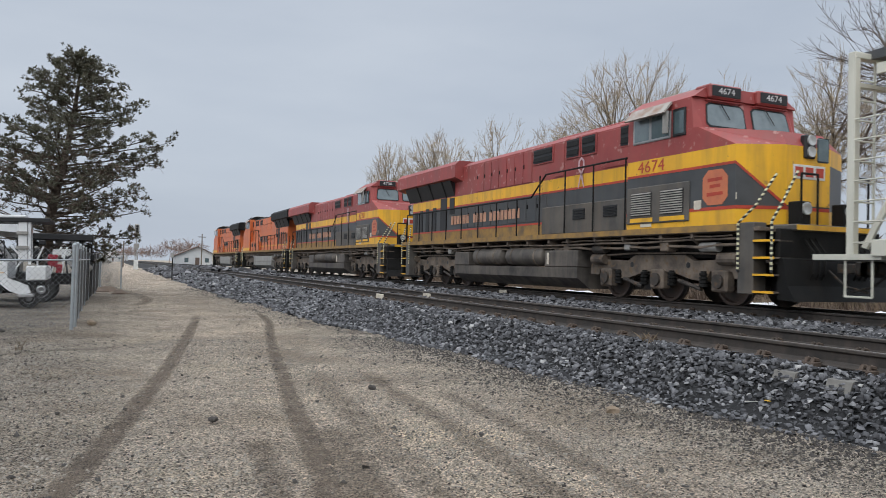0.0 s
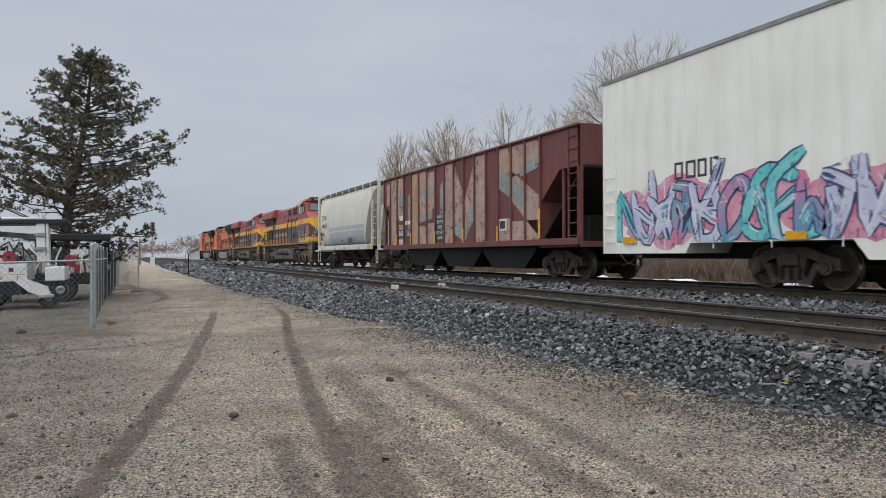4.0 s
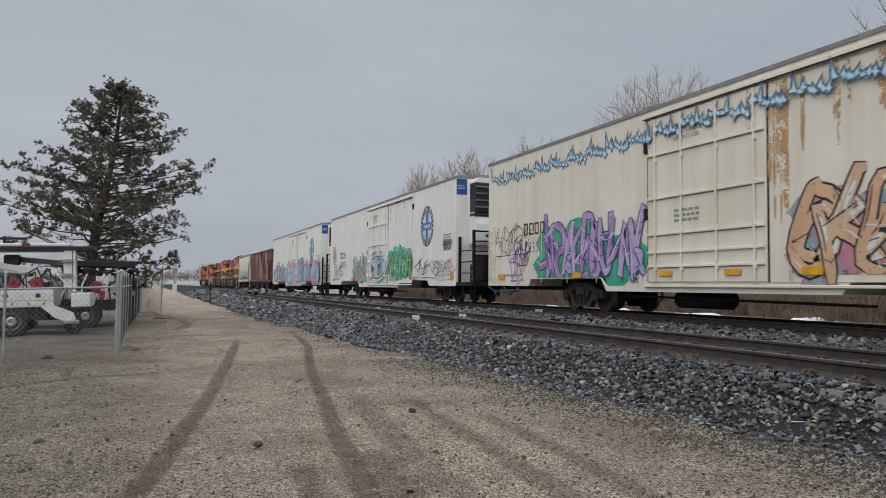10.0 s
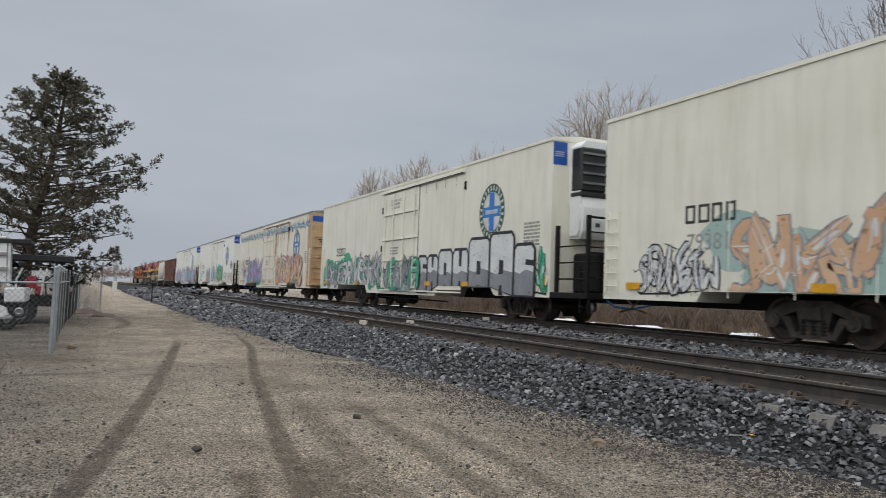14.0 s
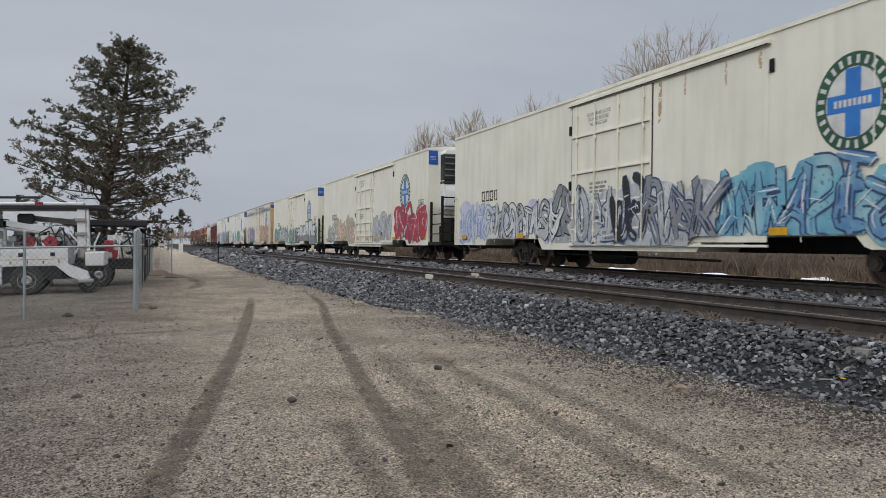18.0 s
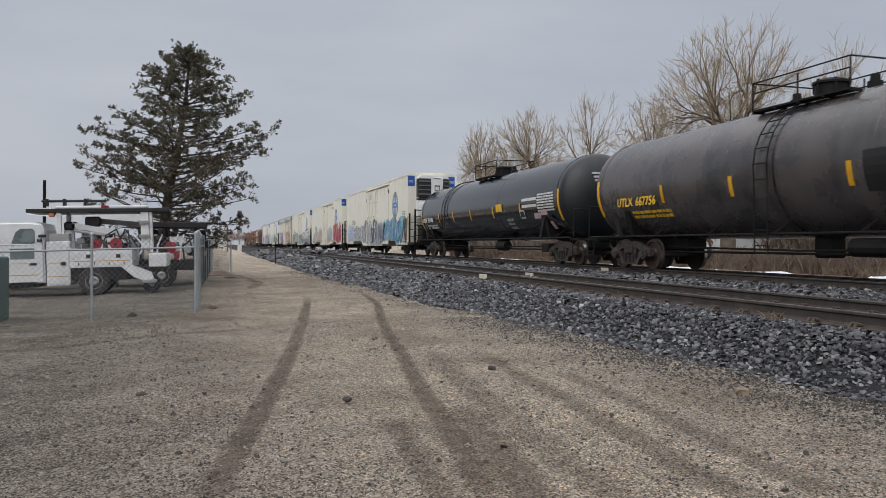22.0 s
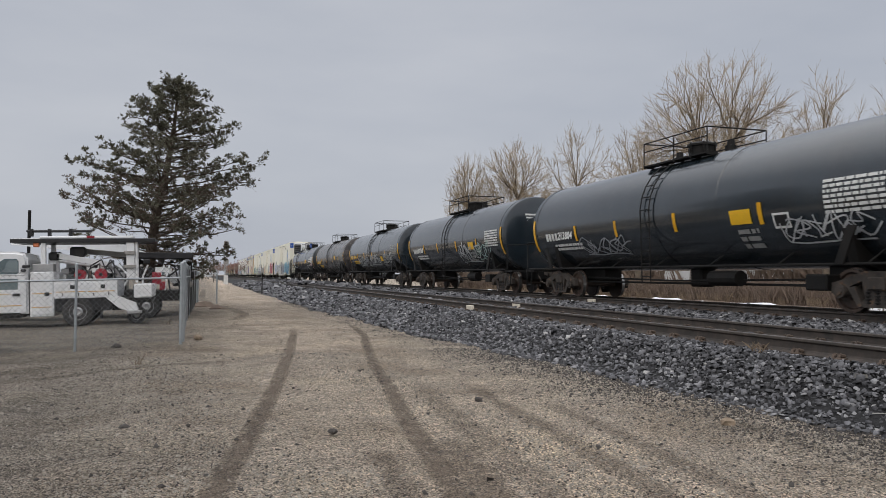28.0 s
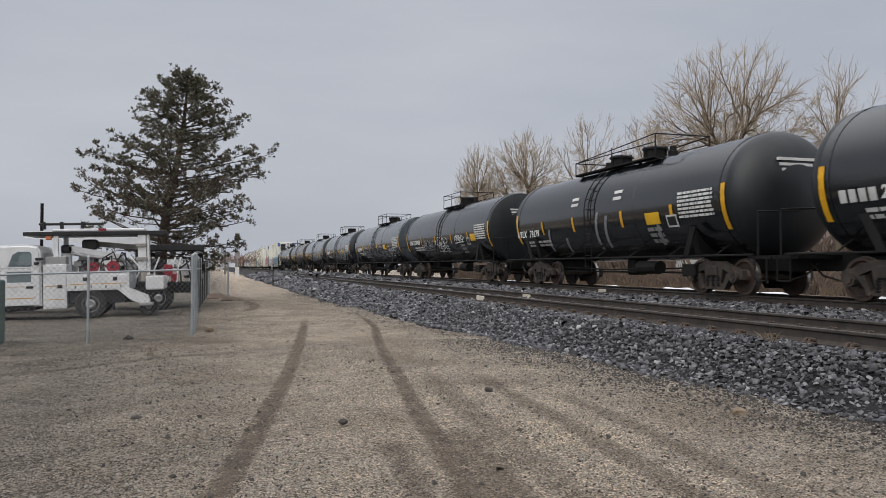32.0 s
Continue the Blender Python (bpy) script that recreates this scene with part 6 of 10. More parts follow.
        bmesh.ops.recalc_face_normals(bm, faces=bm.faces)
        part("discharge_bay", bm, "bay_brown", car)
    bm = bmesh.new()
    box(bm, -0.3, 0.3, -12.9, 0.0, 0.70, 1.1)
    pipe(bm, [(-0.9, -2.6, 0.6), (-0.9, -9.5, 0.55)], 0.035)
    part("centre_sill", bm, "bogie_steel", car)
    bogie(car, -2.1)
    bogie(car, -11.6)
    coupler(car, -0.1, 1)
    coupler(car, -12.8, -1)
    letters("car_number", "440039", 0.42, "black_decal", car, on_side(-1.66, -2.35, 2.62), squeeze=1.0)
    letters("reporting_mark", "TCMX", 0.42, "black_decal", car, on_side(-1.65, -2.2, 3.12))
    bm = bmesh.new()
    rr = random.Random(3)
    bars(bm, -1.3, 2.2, 0.9, 0.26, 2, -1.66, rr)
    bars(bm, -7.6, 1.75, 0.9, 0.3, 3, -1.63, rr)
    bars(bm, -6.3, 1.65, 0.3, 0.16, 1, -1.63, rr)
    part("data_stencil", bm, "black_decal", car)
    return car


hopper_car = covered_hopper(9.55)
for ob in hopper_car.children_recursive:
    ob.location.y *= 1.045
    if ob.name.split(".")[0] not in ("bogie", "side_frame", "spring_set", "wheelset", "coupler", "car_number", "reporting_mark"):
        ob.data.transform(Matrix.Diagonal((1, 1.045, 1, 1)))


# ---- brown open hopper ----
def brown_hopper(front):
    car = vehicle("open_hopper_car", "oxide-red ribbed hopper car with faded overpaint", "hopper car", front)
    S, L, zb, zt = 1.58, 17.6, 1.15, 4.45
    # side outline with raked ends
    outline = [(0.0, zt), (0.0, 3.05), (-0.45, 3.05), (-0.94, 2.55), (-0.94, zb), (-15.4, zb), (-15.4, 2.35), (-16.5, 3.25), (-L, 3.25), (-L, zt)]
    bm = bmesh.new()
    prism(bm, outline, "x", -S, S)
    part("body", bm, "brown_car", car)
    n = 16
    step = 15.4 / n
    for k in range(n + 1):
        y = -k * step
        bm = bmesh.new()
        box(bm, -S - 0.07, -S, y - 0.035, y + 0.035, zb if k > 0 else 3.05, zt - 0.05, 0.008)
        part("side_rib", bm, "brown_car", car)
    for sx in (-1, 1):
        bm = bmesh.new()
        box(bm, sx * (S - 0.02), sx * (S + 0.075), -L, 0.0, zt - 0.06, zt + 0.01, 0.01)
        part("top_chord", bm, "brown_car", car)
        bm = bmesh.new()
        box(bm, sx * (S - 0.02), sx * (S + 0.10), -L, 0.0, zb - 0.14, zb + 0.06, 0.01)
        part("bottom_chord", bm, "brown_car", car)
    # old overpaint: raked strokes of big worn letters, each cut off at the panel's ribs
    def patch(y0, lo0, hi0, y1, lo1, hi1, m, lift=0.005):
        """From panel line y0 to y1; heights as parts of the side's height at either end."""
        h = zt - zb - 0.2
        a = y0
        while a < y1 - 1e-6:
            b = min(math.floor(a + 1 + 1e-6), y1)
            q = [(a, lo0 + (lo1 - lo0) * (a - y0) / (y1 - y0), hi0 + (hi1 - hi0) * (a - y0) / (y1 - y0)), (b, lo0 + (lo1 - lo0) * (b - y0) / (y1 - y0), hi0 + (hi1 - hi0) * (b - y0) / (y1 - y0))]
            bm = bmesh.new()
            vs = [bm.verts.new((-S - lift, -p * step, zb + 0.06 + h * min(max(z, 0), 1))) for p, z in ((q[0][0], q[0][1]), (q[1][0], q[1][1]), (q[1][0], q[1][2]), (q[0][0], q[0][2]))]
            f = bm.faces.new(vs)
            f.normal_update()
            if f.normal.x > 0:
                f.normal_flip()
            part("overpaint", bm, m, car)
            a = b
    P, G, T = "faded_pink", "faded_grey", "faded_tan"
    for y0, lo0, hi0, y1, lo1, hi1, m in (
            (0.3, 0.62, 0.95, 1, 0.62, 0.97, P), (1, 0, 1, 2, 0, 1, P), (2, 0.4, 1, 3, 0.4, 1, P), (2, 0.55, 0.72, 3, 0.6, 0.76, G), (2.2, 0.0, 0.3, 3, 0, 0.3, P), (3.5, 0.2, 0.7, 4, 0.2, 0.75, G),
            (4, 0, 1, 5, 0, 1, T), (5, 0.36, 1, 6, 0.36, 1, P), (5, 0.62, 0.74, 7, 0.66, 0.8, G), (5, 0, 0.25, 6, 0, 0.25, P), (6, 0.42, 0.97, 7, 0.5, 0.97, P), (6, 0.0, 0.28, 7, 0, 0.28, P), (5, 0.3, 0.4, 6.6, 0.34, 0.46, G),
            (7.5, 0.05, 0.75, 8, 0.05, 0.85, G), (8, 0, 1, 9, 0, 1, P), (9, 0.3, 0.98, 10, 0.0, 0.55, P), (9, 0.12, 0.34, 10, 0.0, 0.1, G), (10, 0.08, 0.5, 11, 0.45, 0.98, P), (10, 0.0, 0.16, 11, 0.3, 0.62, G),
            (11, 0, 1, 12, 0, 1, P), (13, 0.62, 1, 16, 0.78, 1, P), (13, 0.0, 0.24, 14, 0, 0.24, P), (13, 0.58, 0.86, 15, 0.3, 0.5, G), (14, 0.42, 0.74, 16, 0.0, 0.42, P), (14, 0, 0.2, 16, 0, 0.2, P), (14.6, 0.66, 0.76, 15.8, 0.72, 0.86, G)):
        patch(y0, lo0, hi0, y1, lo1, hi1, m, 0.005 if m != G else 0.009)
    for tx, ty in (("808", -2.42), ("567", -3.46)):
        letters("car_number", tx, 0.36, "white_decal", car, on_side(-S - 0.016, ty, 1.72), squeeze=1.1)
    bm = bmesh.new()
    box(bm, -S - 0.013, -S - 0.004, -2.84, -2.0, 1.52, 1.92)
    part("number_panel", bm, "black_decal", car)
    bm = bmesh.new()
    box(bm, -S - 0.013, -S - 0.004, -3.80, -2.95, 1.52, 1.92)
    part("number_panel", bm, "black_decal", car)
    bm = bmesh.new()
    rr = random.Random(9)
    bars(bm, -2.2, 2.55, 0.7, 0.34, 1, -S, rr, 0.012)
    bars(bm, -3.0, 2.3, 0.7, 0.28, 1, -S, rr, 0.012)
    bars(bm, -2.1, 1.42, 0.6, 0.2, 2, -S, rr, 0.012)
    part("data_stencil", bm, "white_decal", car)["kind"] = "stuff"
    notice = part("notice_panel", box(bmesh.new(), -S - 0.014, -S - 0.01, -7.62, -6.80, 1.30, 2.42), "black_decal", car, "black panel with stencilled wording")
    for k, word in enumerate(("BUFFER", "SERVICE", "ONLY", "DO NOT", "LOAD")):
        letters("wording", word, 0.19, "white_decal", notice, on_side(-S - 0.017, -7.21, 2.30 - k * 0.215))
    bm = bmesh.new()
    box(bm, -S - 0.012, -S, -13.1, -12.5, 1.55, 1.95)
    part("data_plate", bm, "white_decal", car)
    bm = bmesh.new()
    box(bm, -S - 0.016, -S - 0.012, -13.0, -12.6, 1.62, 1.88)
    part("data_plate_centre", bm, "black_decal", car)
    bm = bmesh.new()
    lathe(bm, [(0, 0.33), (0.004, 0.33)], (0, 0, 0), "x", 24)
    e = part("faded_emblem", bm, "faded_tan", car, "faded round cream emblem")
    e.location = (-S - 0.03, -13.15, 3.75)
    for k in (1, 4, 7, 10, 13):
        reflectors(car, -S - 0.072, (-(k if k > 1 else 2) * step,), 1.45, 0.55, 0.10)
    reflectors(car, -S - 0.072, (-16 * step,), 1.7, 0.9, 0.12)
    # near end: sloping floor sheet, open frame, ladder
    bm = bmesh.new()
    prism(bm, [(-15.4, zb + 0.1), (-15.5, zb + 0.1), (-L, 3.2), (-L, 3.3)], "x", -S + 0.1, S - 0.1)
    part("slope_sheet", bm, "dark_steel", car)
    part("slope_sheet", prism(bmesh.new(), [(-0.94, zb + 0.1), (-0.84, zb + 0.1), (0.0, 2.9), (0.0, 3.0)], "x", -S + 0.1, S - 0.1), "dark_steel", car)
    for sx in (-1, 1):
        part("end_post", box(bmesh.new(), sx * (S - 0.1), sx * S, -0.12, 0.0, 0.95, 3.05), "brown_car", car)
        part("end_post", box(bmesh.new(), sx * (S - 0.08), sx * (S - 0.02), -0.55, -0.49, 0.95, 3.0), "brown_car", car)
    for k in range(6):
        part("end_rung", rod(bmesh.new(), (-S - 0.02, 0.02, 1.25 + 0.33 * k), (-S - 0.02, -0.55, 1.25 + 0.33 * k), 0.016), "brown_car", car)
    bm = bmesh.new()
    for sx in (-1, 1):
        box(bm, sx * (S - 0.1), sx * S, -L, -L + 0.12, 0.95, zt)
        box(bm, sx * (S - 0.08), sx * (S - 0.02), -16.7, -16.6, 0.95, 3.25)
    box(bm, -S, S, -L - 0.05, -15.3, 0.95, 1.12)
    part("end_frame", bm, "brown_car", car)
    ladder(car, -S + 0.0, -L + 0.1, -L + 0.6, 1.1, 4.3, 9, "brown_car", name="end_ladder")
    bm = bmesh.new()
    box(bm, -0.9, -0.2, -17.0, -16.3, 1.12, 1.9, 0.05)
    rod(bm, (0.3, -16.9, 1.5), (0.3, -16.0, 1.5), 0.25, 12)
    part("brake_reservoir", bm, "dark_steel", car)
    for k in range(3):
        y = -4.7 - k * 4.0
        bm = bmesh.new()
        prism(bm, [(y + 2.0, zb), (y - 2.0, zb), (y - 1.95, 0.85), (y - 1.35, 0.42), (y - 1.2, 0.28), (y + 1.2, 0.28), (y + 1.35, 0.42), (y + 1.95, 0.85)], "x", -1.35, 1.35)
        part("discharge_bay", bm, "dark_steel", car)
    bm = bmesh.new()
    box(bm, -0.3, 0.3, -L, 0.0, 0.65, 1.12)
    part("centre_sill", bm, "dark_steel", car)
    bogie(car, -1.9)
    bogie(car, -15.75)
    coupler(car, 0.0, 1)
    coupler(car, -L, -1)
    return car


brown_hopper(-5.15)


# ---- refrigerated boxcars ----
def emblem(car, y, z, x=-SIDE):
    """A round dark green ring with a blue cross on white, lettered with plain bars."""
    bm = bmesh.new()
    def ring(r0, r1, xx, index, sy=0.92):
        n = 40
        for k in range(n):
            a, b = 2 * math.pi * k / n, 2 * math.pi * (k + 1) / n
            bm.faces.new([bm.verts.new((xx, y - r * math.cos(t) * sy, z + r * math.sin(t))) for r, t in ((r0, a), (r1, a), (r1, b), (r0, b))]).material_index = index
    ring(0.66, 0.93, x - 0.004, 0)
    ring(0.0, 0.66, x - 0.0035, 2)
    for k in range(24):
        a = 2 * math.pi * (k + 0.5) / 24
        if abs(math.sin(a)) < 0.12:
            continue
        c, s = math.cos(a), math.sin(a)
        for r, w in ((0.79, 0.05),):
            q = [(r - 0.08, -w), (r + 0.08, -w), (r + 0.08, w * 0.6), (r - 0.08, w * 0.6)]
            bm.faces.new([bm.verts.new((x - 0.007, y - (u * c - v * s) * 0.92, z + u * s + v * c)) for u, v in q]).material_index = 2
    for w, h in ((0.17, 0.64), (0.58, 0.17)):
        bm.faces.new([bm.verts.new((x - 0.006 - w * 0.001, y + a, z + b)) for a, b in ((-w, -h), (w, -h), (w, h), (-w, h))]).material_index = 1
    for k in range(8):
        a = -0.42 + k * 0.105
        bm.faces.new([bm.verts.new((x - 0.008, y - p, z + q)) for p, q in ((a, -0.07), (a + 0.07, -0.07), (a + 0.07, 0.07), (a, 0.07))]).material_index = 2
    bmesh.ops.recalc_face_normals(bm, faces=bm.faces)
    part("emblem", bm, ["logo_green", "logo_blue", "white_decal"], car, "round green emblem with a blue cross")


def reefer(front, label, paint, number, seed, unit=True, end_paint=None, mark_y=3.6):
    car = vehicle("refrigerated_boxcar", label, "boxcar", front, "refrigerated boxcars")
    L, S = 23.5, SIDE
    rng = random.Random(seed)
    # side outline with cut-outs over the bogies
    low, mid, top = 0.62, 0.98, 5.26
    side = [(0, mid), (-3.3, mid), (-3.45, low + 0.12), (-3.6, mid), (-7.6, mid), (-7.9, low), (-15.6, low), (-15.9, mid), (-20.0, mid), (-20.2, low + 0.15), (-20.35, low + 0.1), (-L, low + 0.1), (-L, top), (0, top)]
    side[0:3] = [(0, low + 0.13), (-3.25, low + 0.13), (-3.4, mid)]
    bm = bmesh.new()
    prism(bm, side, "x", -S, S)
    part("body", bm, paint, car)
    if end_paint:
        bm = bmesh.new()
        box(bm, -S - 0.004, S + 0.004, -L - 0.012, -L + 0.9, 0.78, top - 0.05)
        part("end_wall", bm, end_paint, car, "tan weathered end wall")
    bm = bmesh.new()
    prism(bm, [(-S - 0.03, top - 0.03), (-S - 0.03, top + 0.06), (-0.7, top + 0.17), (0.7, top + 0.17), (S + 0.03, top + 0.06), (S + 0.03, top - 0.03)], "y", -L - 0.02, 0.02)
    part("roof", bm, "roof_grey" if paint != "reefer_cream" else paint, car)
    for k in range(14):
        bm = bmesh.new()
        y = -0.9 - k * (L - 1.6) / 13.5
        box(bm, -S - 0.006, -S, y - 0.012, y + 0.012, 0.85, top - 0.1)
        part("side_seam", bm, paint, car)
    # plug door: panel, header track, lock rods and hinges
    y0, y1 = -9.85, -13.85
    bm = bmesh.new()
    box(bm, -S - 0.05, -S + 0.02, y1, y0, 0.86, 4.98, 0.02)
    door = part("door", bm, paint, car)
    for y in (y0 - 0.35, y0 - 1.35, y0 - 2.55, y1 + 0.3):
        bm = bmesh.new()
        rod(bm, (-S - 0.095, y, 0.9), (-S - 0.095, y, 4.95), 0.028, 8)
        for z in (1.2, 2.1, 3.0, 3.9, 4.7):
            box(bm, -S - 0.11, -S - 0.05, y - 0.06, y + 0.06, z - 0.05, z + 0.05, 0.01)
        part("lock_rod", bm, paint, door)
    for z in (1.25, 1.6, 2.05, 2.95, 4.05):
        bm = bmesh.new()
        box(bm, -S - 0.10, -S - 0.05, y1 + 0.05, y0 - 0.05, z - 0.03, z + 0.03, 0.006)
        part("door_rib", bm, paint, door)
    for y in (y0 + 0.02, y1 - 0.02):
        bm = bmesh.new()
        box(bm, -S - 0.03, -S, y - 0.018, y + 0.018, 0.86, 4.98)
        part("door_gap", bm, "dark_steel", car)
    # a grey strip below each door rib paints in that rib's shadow
    for z in (1.25, 2.05, 2.95, 4.05):
        bm = bmesh.new()
        box(bm, -S - 0.0515, -S - 0.05, y1 + 0.05, y0 - 0.05, z - 0.052, z - 0.030)
        part("rib_seam", bm, "grey_decal", door)
    for d, a, b in ((0.09, 5.02, 5.12), (0.07, 0.74, 0.80)):
        bm = bmesh.new()
        box(bm, -S - d, -S, -17.9, y0 + 0.15, a, b, 0.01)
        part("door_track", bm, paint, car)
    # dark strip drawn in as the shadow line below the header track
    bm = bmesh.new()
    box(bm, -S - 0.095, -S - 0.09, -17.9, y0 + 0.15, 5.0, 5.03)
    part("track_shadow_gap", bm, "dark_steel", car)
    for y, z in ((y0 + 0.12, 4.3), (y0 + 0.12, 2.6), (-17.95, 4.55)):
        bm = bmesh.new()
        box(bm, -S - 0.05, -S, y - 0.06, y + 0.06, z - 0.14, z + 0.14, 0.01)
        part("door_stop", bm, "dark_steel", car)
    bm = bmesh.new()
    box(bm, -S - 0.025, -S, -17.85, y1 - 0.05, 0.85, 4.95, 0.01)
    part("slide_panel", bm, paint, car)
    # marks
    emblem(car, -19.92, 3.45)
    for k, w in enumerate((0.30, 0.33, 0.29, 0.27)):
        at = -mark_y + 0.72 - k * 0.39
        bm = bmesh.new()
        for a0, a1, b0, b1 in ((0, 0.07, 0, 0.4), (w - 0.07, w, 0, 0.4), (0.07, w - 0.07, 0.34, 0.4), (0.07, w - 0.07, 0, 0.06)):
            flat_shape(bm, [(a0, b0), (a1, b0), (a1, b1), (a0, b1)], -S - 0.004, at, 2.45, 0)
        part("reporting_mark", bm, "black_decal", car)
    letters("car_number", number, 0.52, "grey_decal" if seed % 2 else "black_decal", car, on_side(-S - 0.002, -mark_y - 0.1, 2.02), squeeze=1.0)
    bm = bmesh.new()
    bars(bm, -22.0, 2.95, 0.9, 0.75, 7, -S, rng)
    part("data_stencil", bm, "grey_decal", car)["kind"] = "stuff"
    bm = bmesh.new()
    bars(bm, -10.9, 2.62, 0.9, 0.36, 3, -S - 0.05, rng)
    part("door_stencil", bm, "grey_decal", door)
    bm = bmesh.new()
    bars(bm, -1.2, 1.15, 1.6, 0.12, 1, -S, rng)
    part("sill_stencil", bm, "grey_decal", car)
    for k, line in enumerate(("CLOSE AND LOCK", "DOORS BEFORE", "MOVING CAR")):
        letters("door_wording", line, 0.15, "grey_decal", door, on_side(-S - 0.055, -11.35, 4.62 - k * 0.15))
    reflectors(car, -S - 0.055, (-1.2, -6.4, -15.0, -18.2), 1.08, 0.16, 0.5)
    reflectors(car, -S - 0.085, (-10.6, -12.9), 1.08, 0.13, 0.5)
    reflectors(car, -S, (-23.1,), 1.15, 0.36, 0.36)
    # ladders and steps at the two corners
    ladder(car, -S - 0.03, -0.15, -0.6, 0.9, 2.9, 6, paint, name="side_ladder")
    ladder(car, -S - 0.03, -22.75, -23.3, 0.9, 3.1, 6, paint, name="side_ladder") if not unit else None
    # underframe
    bm = bmesh.new()
    box(bm, -0.35, 0.35, -L - (1.7 if unit else 0.0), 0.0, 0.62, 0.98)
    for y in (-9.0, -11.0, -13.5, -15.0):
        box(bm, -1.5, 1.5, y - 0.06, y + 0.06, 0.66, 0.94)
    rod(bm, (-0.9, -10.2, 0.45), (-0.9, -12.0, 0.45), 0.22, 10)
    pipe(bm, [(-1.2, -8.2, 0.5), (-1.2, -16.0, 0.42)], 0.03)
    part("underframe", bm, "dark_steel", car)
    bogie(car, -5.75)
    bogie(car, -L + 2.1 + 0.45)
    coupler(car, 0.1, 1)
    coupler(car, -L - (1.75 if unit else 0.1), -1)
    if unit:
        cooling_end(car, L, S, rng)
    else:
        plain_end(car, L, S, rng)
    # near end wall marks: blue corner panels
    for sx in (-1, 1):
        bm = bmesh.new()
        box(bm, sx * S, sx * (S - 0.47), -L - 0.008, -L, 4.54, 5.2)
        part("corner_panel", bm, "blue_panel", car)
        bm = bmesh.new()
        for k in range(3):
            box(bm, sx * (S - 0.06) - (0.3 if sx > 0 else 0), sx * (S - 0.06) + (0.3 if sx < 0 else 0), -L - 0.012, -L - 0.006, 4.78 + k * 0.06, 4.80 + k * 0.06)
        part("panel_stencil", bm, "white_decal", car)
    return car


